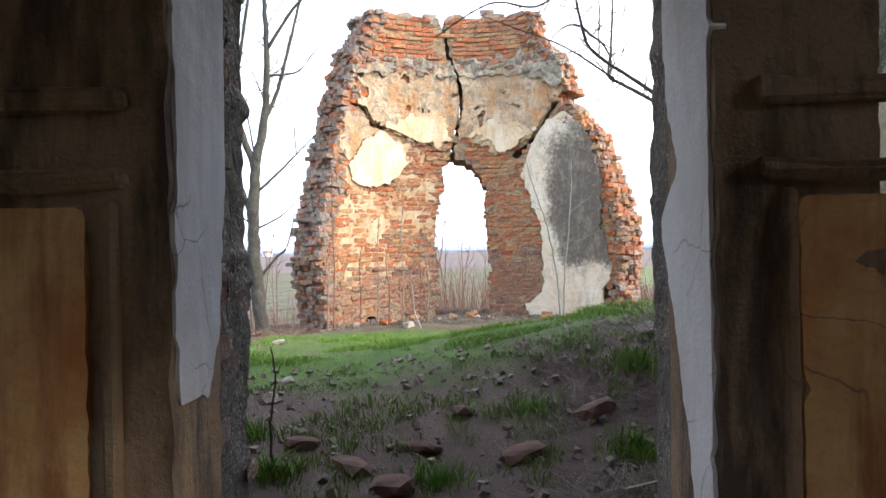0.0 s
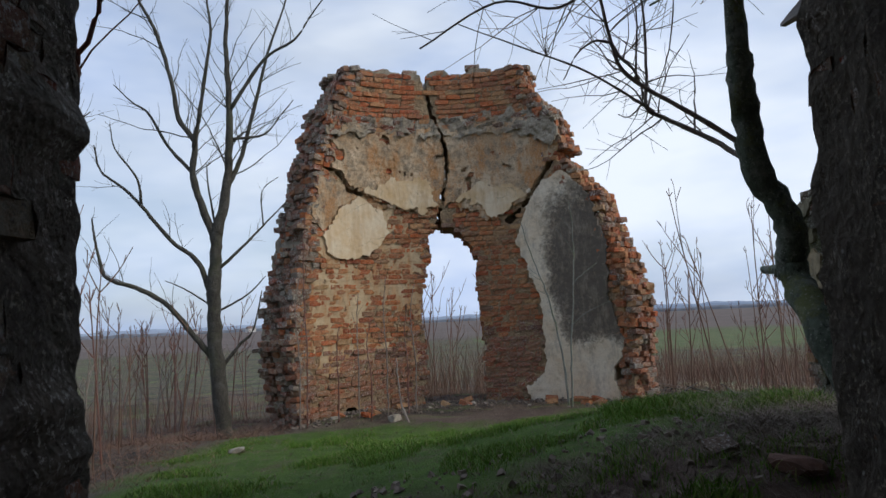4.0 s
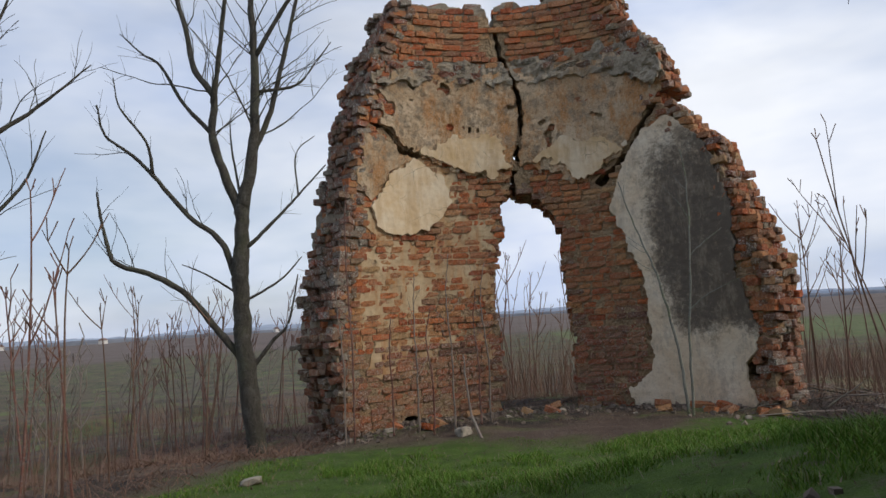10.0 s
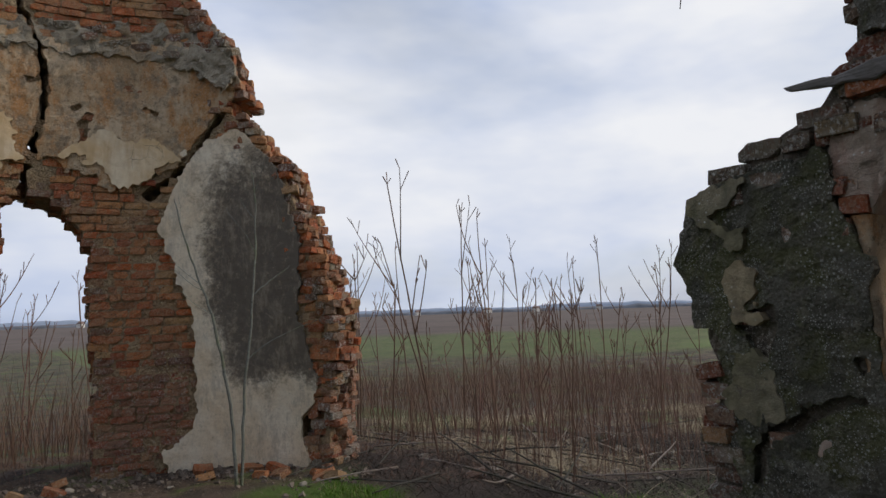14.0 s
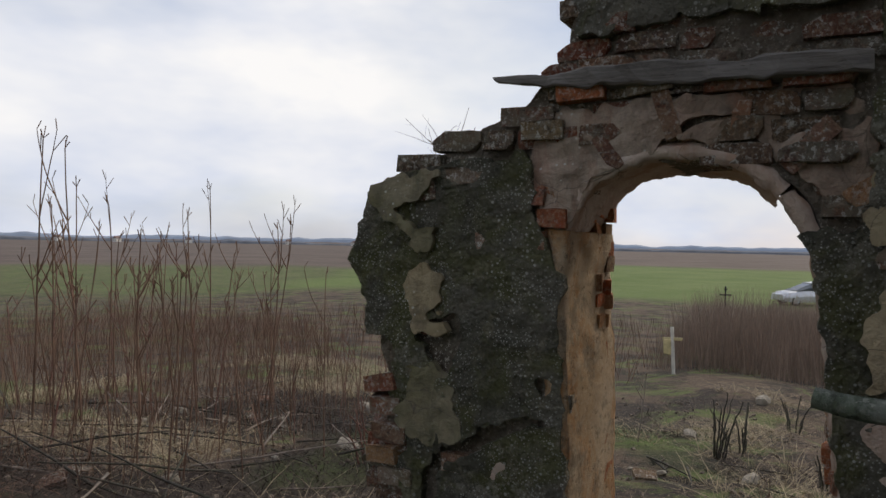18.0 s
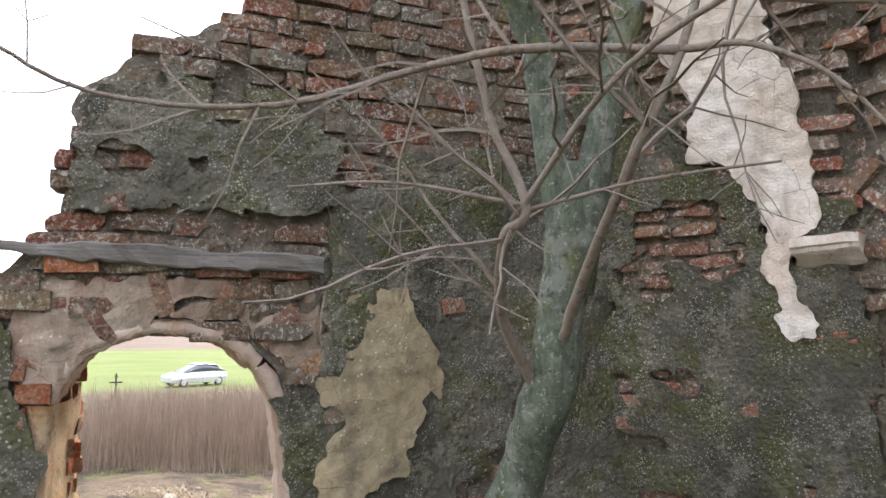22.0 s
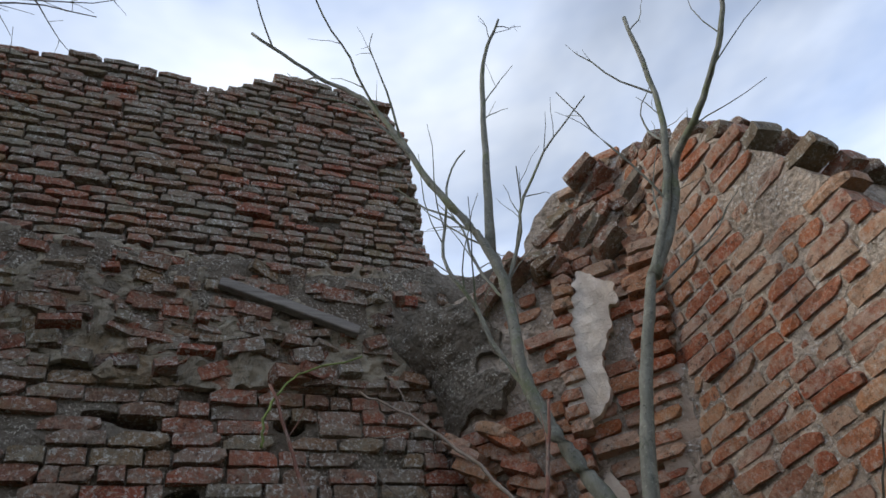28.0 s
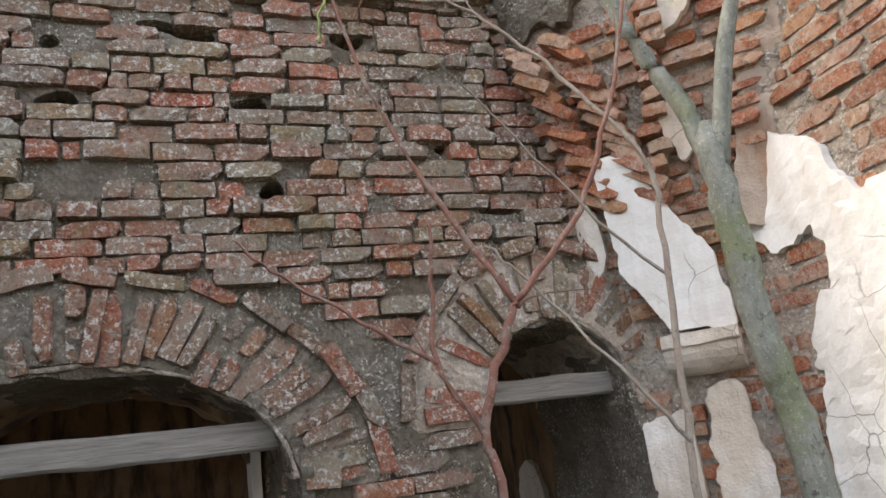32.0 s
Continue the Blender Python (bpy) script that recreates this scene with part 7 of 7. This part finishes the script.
# ---- loose bricks, stones and timber ----
rnd = random.Random(9)


def loose_brick(x, y, s=1.0, label="loose broken brick lying in the dirt", key="dim", group="fallen bricks"):
    ob = new("brick", brick_mesh(rnd.randrange(14), key))
    ob.matrix_world = Matrix.Translation((x, y, height(x, y) + 0.025)) @ pose(0, 0, 0, rnd.uniform(-25, 25), rnd.uniform(-25, 25), rnd.uniform(0, 360)) @ Matrix.Diagonal((rnd.uniform(0.14, 0.28) * s, 0.14 * s, 0.075 * s, 1))
    return tagged(ob, label, "brick", group)


def stone_shape(seed):
    bm = bmesh.new()
    bmesh.ops.create_icosphere(bm, subdivisions=2, radius=0.5)
    for v in bm.verts:
        v.co *= 1 + 0.35 * noise.noise(v.co * 2.2 + Vector((seed * 3.1, 0, 0))) + 0.12 * noise.noise(v.co * 6 + Vector((0, seed, 0)))
        v.co.x, v.co.y, v.co.z = max(-0.4, min(0.42, v.co.x)), max(-0.38, min(0.4, v.co.y)), max(-0.36, min(0.36, v.co.z))
    me = bpy.data.meshes.new("stone")
    bm.to_mesh(me)
    bm.free()
    me.materials.append(stone_mat)
    return me


STONES = [stone_shape(k) for k in range(5)]


def stone(x, y, s, label="pale broken stone half sunk in the dirt", group="loose stones"):
    ob = new("stone", rnd.choice(STONES))
    ob.matrix_world = Matrix.Translation((x, y, height(x, y) + 0.12 * s)) @ pose(0, 0, 0, rnd.uniform(-20, 20), rnd.uniform(-20, 20), rnd.uniform(0, 360)) @ Matrix.Diagonal((s, s * rnd.uniform(0.6, 0.9), s * rnd.uniform(0.4, 0.7), 1))
    return tagged(ob, label, "stone", group)


for _ in range(11):
    x, y = rnd.uniform(-1.9, 2.2), rnd.uniform(3.5, 5.6)
    if abs(x) > 0.35 or y < 3.4:
        (loose_brick(x, y, rnd.uniform(0.7, 1.2)) if rnd.random() < 0.6 else stone(x, y, rnd.uniform(0.1, 0.25)))
for _ in range(46):
    x, y = rnd.uniform(3.9, 9.5), rnd.uniform(3.5, 13.5)
    if not (3.0 < x < 4.4 and y < 8.2):
        (loose_brick(x, y, 1.0, "broken brick on the burnt ground") if rnd.random() < 0.5 else stone(x, y, rnd.uniform(0.08, 0.22), "pale stone on the burnt ground"))
for _ in range(22):
    a = rnd.uniform(-0.9, 1.0)
    r = AR - rnd.uniform(0.15, 1.0)
    x, y = AX + r * math.sin(a), AY + r * math.cos(a)
    loose_brick(x, y, 1.0, "fallen orange brick at the foot of the ruin", "orange") if rnd.random() < 0.7 else stone(x, y, rnd.uniform(0.08, 0.2), "small pale stone at the foot of the ruin")
stone(-1.35, 6.0, 0.14, "small white stone in the grass")
stone(-2.3, 9.7, 0.22, "small white stone in the grass")
stone(-0.6, 11.85, 0.26, "pale stone at the foot of the ruin")
for x, y, a, b, c in ((-0.57, 4.09, 0.42, 0.2, 0.06), (-0.17, 4.25, 0.4, 0.16, 0.05), (-0.3, 3.75, 0.3, 0.22, 0.06), (0.45, 4.1, 0.36, 0.2, 0.06), (0.95, 4.5, 0.34, 0.24, 0.07), (1.5, 4.2, 0.3, 0.2, 0.06), (-0.9, 4.4, 0.26, 0.18, 0.05), (0.1, 4.75, 0.28, 0.16, 0.05), (1.85, 5.2, 0.36, 0.22, 0.07)):
    ob = new("stone_slab", rnd.choice(STONES))
    ob.data = ob.data.copy()
    ob.data.materials.clear()
    ob.data.materials.append(earth_slab)
    ob.matrix_world = Matrix.Translation((x, y, height(x, y) + c * 0.3)) @ pose(0, 0, 0, rnd.uniform(-22, 4), rnd.uniform(-14, 14), rnd.uniform(0, 360)) @ Matrix.Diagonal((a, b, c * 1.8, 1))
    tagged(ob, "flat earth-stained stone slab lying on the bank", "stone", "slabs on the bank")
for k, (x, y, n, h) in enumerate(((-1.0, 3.95, 260, 0.14), (-0.05, 3.85, 240, 0.13), (1.1, 4.05, 260, 0.13), (-1.3, 4.6, 200, 0.12), (0.55, 4.6, 200, 0.1), (1.35, 5.0, 260, 0.14), (1.9, 4.6, 200, 0.12), (-1.7, 4.1, 200, 0.13), (2.2, 3.9, 200, 0.12))):
    stalks("grass_tuft", n, lambda x=x, y=y: (x + rnd.gauss(0, 0.09), y + rnd.gauss(0, 0.07), 1.0), h * 0.5, h, 0.005, grass_mat, "tuft of fresh green grass on the bank", "grass", 0.5)
for k, (x, y, n, h, bark) in enumerate(((9.2, 6.5, 8, 0.75, bark_dark), (9.6, 6.2, 6, 0.6, bark_dark), (6.6, 9.7, 9, 0.75, bark_red), (6.2, 9.3, 5, 0.45, bark_dark), (7.4, 9.9, 6, 0.6, bark_red), (8.3, 5.4, 5, 0.4, bark_dark), (11.5, 5.6, 6, 0.6, bark_dark), (8.6, 10.6, 7, 0.9, bark_pale), (10.5, 11.0, 7, 1.0, bark_red))):
    z = height(x, y)
    lines = []
    for q in range(n):
        dx, dy, hh = rnd.gauss(0, 0.11), rnd.gauss(0, 0.11), h * rnd.uniform(0.5, 1.1)
        lines.append(([(x + dx * 0.6, y + dy * 0.6, z - 0.05), (x + dx, y + dy, z + hh * 0.5), (x + dx * 1.8, y + dy * 1.8, z + hh)], 0.013, 0.006))
    cane("weed_clump", "clump of charred stems on burnt ground" if bark is bark_dark else "clump of dry reddish weed stems", lines, bark, 80 + k, 1, 0.8, "stem clumps outside the opening")
for x, y, s in ((12.2, 4.6, 0.32), (9.0, 4.75, 0.3), (10.4, 6.9, 0.24), (8.2, 6.1, 0.26), (7.0, 10.2, 0.3), (9.4, 11.4, 0.34), (11.3, 10.8, 0.3), (7.9, 11.8, 0.22), (13.0, 6.0, 0.34)):
    stone(x, y, s, "pale lump of old masonry on burnt ground", "masonry lumps outside")
z = height(-0.98, 4.0)
cane("sapling", "thin black dead stem standing on the bank", [([(-0.98, 4.0, z - 0.05), (-1.0, 4.0, z + 0.3), (-0.97, 4.02, z + 0.55), (-1.0, 4.02, z + 0.72)], 0.009, 0.004), ([(-0.99, 4.01, z + 0.5), (-0.94, 4.0, z + 0.62)], 0.005, 0.003)], bark_dark, 95, 1, 0.0)
# small rubble nobody could count
vs, fs = [], []
for _ in range(4200):
    pick = rnd.random()
    if pick < 0.22:
        a = rnd.uniform(-1.0, 1.1)
        r = AR - abs(rnd.gauss(0, 0.45)) - 0.05
        x, y = AX + r * math.sin(a), AY + r * math.cos(a)
    elif pick < 0.55:
        x, y = rnd.uniform(-2.6, 3.2), rnd.uniform(3.3, 6.6)
    else:
        x, y = rnd.uniform(3.9, 13.0), rnd.uniform(2.0, 16.0)
    s = rnd.choice((0.006, 0.009, 0.014, 0.026))
    p = Vector((x, y, height(x, y) + s * 0.25))
    t = Matrix.Rotation(rnd.uniform(0, 6), 3, Vector((rnd.random(), rnd.random(), rnd.random() + 0.1)).normalized())
    i = len(vs)
    for c in ((-1, -1, -1), (1, -1, -1), (0.9, 1, -0.8), (-1, 0.8, -1), (-0.8, -0.9, 1), (0.7, -1, 0.8), (1, 0.9, 0.9), (-0.9, 1, 0.7)):
        vs.append(p + t @ (Vector(c) * s * rnd.uniform(0.6, 1.1)))
    fs.extend(tuple(i + k for k in f) for f in ((0, 3, 2, 1), (4, 5, 6, 7), (0, 1, 5, 4), (1, 2, 6, 5), (2, 3, 7, 6), (3, 0, 4, 7)))
rubble_mat = plain("small_rubble", (0.22, 0.18, 0.145), 0.95, 0.4, 6, 0.0, True)
tagged(new("rubble", mesh_of("rubble", vs, fs, rubble_mat)), "crumbs of brick, mortar and earth", "rubble", "", "stuff")


def timber(name, label, a, b, wide, high, material, seed, broken=0.0, sub=10, rough=0.012):
    """A weathered beam from a to b with uneven edges and, where broken, a splintered end."""
    a, b = Vector(a), Vector(b)
    ln = (b - a).length
    bm = bmesh.new()
    bmesh.ops.create_cube(bm, size=1, matrix=Matrix.Diagonal((ln, wide, high, 1)))
    bmesh.ops.subdivide_edges(bm, edges=[e for e in bm.edges if abs((e.verts[0].co - e.verts[1].co).x) > ln / 2], cuts=sub)
    bmesh.ops.bevel(bm, geom=[e for e in bm.edges if abs((e.verts[0].co - e.verts[1].co).normalized().x) > 0.9], offset=min(wide, high) * 0.1, segments=1, affect="EDGES")
    roughen(bm, rough, 4.0, seed)
    if rough > 0.02:
        roughen(bm, rough * 0.8, 13.0, seed + 5)
    if broken:
        for v in bm.verts:
            t = (v.co.x + ln / 2) / broken
            if t < 1:
                v.co.z = v.co.z * (0.25 + 0.75 * max(0.0, t)) + high * 0.25 * (1 - t)
                v.co.y *= 0.5 + 0.5 * max(0.0, t)
    me = bpy.data.meshes.new(name)
    bm.to_mesh(me)
    bm.free()
    me.materials.append(material)
    ob = new(name, me)
    d = (b - a).normalized()
    ob.matrix_world = Matrix.Translation((a + b) / 2) @ d.to_track_quat("X", "Z").to_matrix().to_4x4()
    return tagged(ob, label, "beam")


timber("lintel", "weathered grey timber lintel built into the wall over the opening", (3.36, 7.14, 2.72), (3.36, 5.66, 2.69), 0.1, 0.085, wood_grey_y, 1.0, 0.4, 24, 0.024)
timber("lintel", "second weathered timber lintel deeper in the wall", (3.72, 6.95, 2.74), (3.72, 5.6, 2.7), 0.3, 0.1, wood_grey_y, 2.0)
timber("beam", "long grey roof beam sticking out over the broken wall", (3.72, 8.3, 4.22), (3.72, 5.55, 4.42), 0.14, 0.15, wood_grey_y, 3.0, 0.5, 30, 0.018)
timber("tie_beam", "grey weathered tie beam across the central arch", (1.05, 2.98, 2.66), (-1.0, 2.98, 2.62), 0.13, 0.13, wood_grey_x, 4.0)
timber("tie_beam", "grey weathered tie beam across the narrow arch", (-1.72, 2.98, 2.69), (-2.72, 2.98, 2.68), 0.12, 0.12, wood_grey_x, 5.0)
timber("tie_beam", "grey weathered tie beam across the narrow arch", (2.2, 2.98, 2.66), (1.2, 2.98, 2.66), 0.12, 0.12, wood_grey_x, 6.0)
timber("plank", "old grey plank lying along the foot of the wall", (3.22, 5.5, 0.62), (3.22, 3.6, 0.5), 0.05, 0.13, wood_grey_y, 7.0)
timber("plank", "broken plank wedged in the mortar high on the wall", (-0.9, 3.2, 5.55), (-1.75, 3.22, 5.25), 0.06, 0.07, wood_grey_x, 8.0)
rng = random.Random(3)
pts, rad = limb(rng, Vector((3.12, 6.3, 0.66)), Vector((0.05, -1, -0.02)), 1.2, 0.075, 0.06, 0.08, 0.0, 0.0, 0.12)
tagged(new("log", mesh_of("log", *tube(pts, rad, 10), bark_green, True)), "mossy log lying at the foot of the opening", "log")
for k in range(120):
    x, y = rnd.uniform(3.4, 9.0), rnd.uniform(8.6, 14.5)
    if k > 95:
        x, y = rnd.uniform(4.2, 9), rnd.uniform(4, 8.5)
    t = rnd.uniform(0, 6.28)
    ln = rnd.uniform(0.5, 1.8)
    z = height(x, y) + 0.05
    z1 = height(x + math.cos(t) * ln, y + math.sin(t) * ln) + 0.06
    pts, rad = limb(rnd, Vector((x, y, z)), Vector((math.cos(t) * ln, math.sin(t) * ln, z1 - z + (0.25 if k % 4 == 0 else 0.0))), ln, 0.014, 0.006, 0.1)
    tagged(new("stick", mesh_of("stick", *tube(pts, rad, 6), bark_dark if k % 3 else bark_pale, True)), "charred fallen stick on burnt ground" if k % 3 else "pale fallen stick on the ground", "stick", "fallen sticks")

# ---- beyond: graves, car, houses, trees on the skyline ----
white_paint = plain("white_paint", (0.56, 0.54, 0.48), 0.6, 0.15)
yellow_paint = plain("yellow_paint", (0.5, 0.42, 0.22), 0.6, 0.2)
iron = plain("black_iron", (0.03, 0.03, 0.035), 0.6, 0.3, 20, 0.6)
concrete = plain("concrete", (0.50, 0.48, 0.44), 0.9, 0.2, 4)
gz = height(17.1, 7.95)
cross = thing("grave_cross", "white and yellow wooden grave cross beyond the opening", "cross", Matrix.Translation((17.1, 7.88, gz)) @ pose(0, 0, 0, 0, 3, 80) @ Matrix.Diagonal((0.75, 0.75, 0.75, 1)))
part("upright", box_bm(0.09, 0.07, 1.5, (0, 0, 0.7), 0.01), white_paint, cross)
part("crossbar", box_bm(0.6, 0.06, 0.09, (0, 0, 1.08), 0.01), yellow_paint, cross, "yellow crossbar")
part("ribbon", roughen(box_bm(0.26, 0.12, 0.5, (0.16, 0, 0.85), 0.03), 0.05, 5), yellow_paint, cross, "faded yellow cloth")
cross = thing("grave_cross", "tall black iron grave cross behind the reeds", "cross", Matrix.Translation((42.2, 8.05, -1.65)) @ pose(0, 0, 0, 0, 0, 85))
part("upright", box_bm(0.08, 0.08, 1.6, (0, 0, 0.75), 0.01), iron, cross)
part("crossbar", box_bm(0.62, 0.06, 0.08, (0, 0, 1.07), 0.01), iron, cross)
part("finial", box_bm(0.2, 0.06, 0.07, (0, 0, 1.38), 0.01), iron, cross)
gz = height(24.2, 16.9) - 0.08
tomb = thing("grave", "low pale concrete grave kerb in the weeds", "grave", Matrix.Translation((24.2, 16.9, gz)) @ pose(0, 0, 0, 0, 0, 62))
for x, y, sx, sy in ((0, 0.85, 3.6, 0.14), (0, -0.85, 3.6, 0.14), (1.73, 0, 0.14, 1.56), (-1.73, 0, 0.14, 1.56)):
    part("kerb", box_bm(sx, sy, 0.3, (x, y, 0.12), 0.03), concrete, tomb)

silver = Mat("silver_paint", 0.25)
silver.b.inputs["Metallic"].default_value = 0.5
silver = silver.done((0.62, 0.63, 0.65))
dark_glass = Mat("dark_glass", 0.05)
dark_glass.b.inputs["Specular IOR Level"].default_value = 0.8
dark_glass = dark_glass.done((0.06, 0.07, 0.08))
rubber = plain("rubber", (0.02, 0.02, 0.02), 0.8)
lamp_glass = Mat("lamp_glass", 0.1).done((0.7, 0.7, 0.7))


def loft(sections, material, name, parent, label=""):
    """A closed body through sections: x, half width at the foot, z low, half width at the head, z high."""
    bm = bmesh.new()
    rings = []
    for x, w0, z0, w1, z1 in sections:
        rings.append([bm.verts.new(p) for p in ((x, -w0, z0), (x, -w0 * 1.02, z0 + (z1 - z0) * 0.5), (x, -w1, z1 - 0.05), (x, -w1 * 0.85, z1), (x, w1 * 0.85, z1), (x, w1, z1 - 0.05), (x, w0 * 1.02, z0 + (z1 - z0) * 0.5), (x, w0, z0))])
    for a, b in zip(rings, rings[1:]):
        for k in range(8):
            bm.faces.new((a[k], a[(k + 1) % 8], b[(k + 1) % 8], b[k]))
    bm.faces.new(rings[0])
    bm.faces.new(rings[-1][::-1])
    bmesh.ops.recalc_face_normals(bm, faces=bm.faces[:])
    bmesh.ops.bevel(bm, geom=bm.edges[:], offset=0.02, segments=1, affect="EDGES")
    return part(name, bm, material, parent, label)


gz = height(52.1, 3.5)
car = thing("car", "parked silver hatchback standing at the edge of the green field", "car", Matrix.Translation((52.1, 3.5, gz)) @ pose(0, 0, 0, 0, 0, 118))
body = loft([(-2.1, 0.78, 0.45, 0.7, 0.85), (-1.95, 0.85, 0.3, 0.8, 0.98), (-0.9, 0.88, 0.25, 0.84, 1.02), (0.8, 0.88, 0.25, 0.84, 1.0), (1.7, 0.86, 0.25, 0.78, 0.88), (2.1, 0.78, 0.32, 0.66, 0.72)], silver, "body", car)
loft([(-2.0, 0.76, 0.95, 0.6, 1.0), (-1.4, 0.78, 0.98, 0.6, 1.34), (-0.6, 0.8, 1.0, 0.62, 1.5), (0.0, 0.8, 1.0, 0.6, 1.48), (0.6, 0.8, 1.0, 0.6, 1.25), (1.2, 0.78, 0.95, 0.62, 0.98)], dark_glass, "greenhouse", car, "dark tinted windows")
loft([(-1.55, 0.66, 1.22, 0.6, 1.3), (-1.2, 0.64, 1.4, 0.6, 1.45), (-0.6, 0.64, 1.48, 0.6, 1.55), (0.1, 0.62, 1.45, 0.58, 1.5)], silver, "roof", car)
for x in (-1.35, 1.3):
    for y in (-0.78, 0.78):
        bm = bmesh.new()
        bmesh.ops.create_cone(bm, cap_ends=True, segments=20, radius1=0.32, radius2=0.32, depth=0.2, matrix=Matrix.Translation((x, y, 0.32)) @ pose(0, 0, 0, 90, 0, 0))
        bmesh.ops.bevel(bm, geom=[e for e in bm.edges if len(e.link_faces) == 2 and e.calc_face_angle(0) > 1], offset=0.03, segments=2, affect="EDGES")
        wheel = part("wheel", bm, rubber, car)
        bm = bmesh.new()
        bmesh.ops.create_cone(bm, cap_ends=True, segments=16, radius1=0.2, radius2=0.2, depth=0.22, matrix=Matrix.Translation((x, y, 0.32)) @ pose(0, 0, 0, 90, 0, 0))
        part("rim", bm, silver, wheel, "alloy rim")
for y in (-0.6, 0.6):
    part("headlight", box_bm(0.12, 0.3, 0.14, (2.0, y, 0.68), 0.03), lamp_glass, car)

wall_paint = plain("house_wall", (0.6, 0.58, 0.54), 0.9, 0.15, 0.3)
roof_tile = plain("house_roof", (0.22, 0.16, 0.14), 0.9, 0.2, 0.3)
for k, (x, y) in enumerate(((-210, 640), (-150, 600), (-95, 660), (60, 620), (95, 590), (140, 640), (330, 560), (380, 520), (420, 500), (470, 470), (-330, 560), (-390, 520), (560, 430), (600, 380), (700, 300), (760, 250))):
    s = rnd.uniform(5, 9)
    x, y = x * 1.25, y * 1.25
    house = thing("house", "small far-off house with pale walls and dark roof", "house", Matrix.Translation((x, y, height(x, y))) @ pose(0, 0, 0, 0, 0, rnd.uniform(0, 180)), "far village houses")
    part("wall", box_bm(s, s * 0.7, 4, (0, 0, 1.8)), wall_paint, house)
    bm = bmesh.new()
    v = [bm.verts.new(p) for p in ((-s * 0.55, -s * 0.4, 3.7), (s * 0.55, -s * 0.4, 3.7), (s * 0.55, s * 0.4, 3.7), (-s * 0.55, s * 0.4, 3.7), (-s * 0.5, 0, 6.2), (s * 0.5, 0, 6.2))]
    for f in ((0, 1, 5, 4), (2, 3, 4, 5), (0, 4, 3), (1, 2, 5), (0, 3, 2, 1)):
        bm.faces.new([v[i] for i in f])
    part("roof", bm, roof_tile, house)
# Distance haze is put into the blue-grey tone of trees and hills.
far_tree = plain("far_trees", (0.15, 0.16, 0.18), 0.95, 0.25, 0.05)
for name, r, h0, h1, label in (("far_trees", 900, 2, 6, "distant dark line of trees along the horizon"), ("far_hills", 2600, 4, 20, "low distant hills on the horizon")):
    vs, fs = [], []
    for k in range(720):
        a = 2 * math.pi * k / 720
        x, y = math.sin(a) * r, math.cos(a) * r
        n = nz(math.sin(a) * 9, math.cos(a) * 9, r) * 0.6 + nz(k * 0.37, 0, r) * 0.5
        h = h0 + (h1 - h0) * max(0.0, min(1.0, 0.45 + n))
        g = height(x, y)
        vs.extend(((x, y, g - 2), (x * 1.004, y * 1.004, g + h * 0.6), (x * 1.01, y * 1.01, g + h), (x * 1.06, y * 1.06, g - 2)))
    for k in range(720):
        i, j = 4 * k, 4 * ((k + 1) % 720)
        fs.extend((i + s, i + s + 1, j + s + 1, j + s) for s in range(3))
    tagged(new(name, mesh_of(name, vs, fs, far_tree if r < 1000 else plain("far_hill_haze", (0.29, 0.34, 0.42), 1.0, 0.1, 0.01))), label, "backdrop", "", "structure")

# ---- the bricks of all the walls ----
for parent_, poses_, key_, near_ in LAID:
    lay(parent_, poses_, key_, near_)
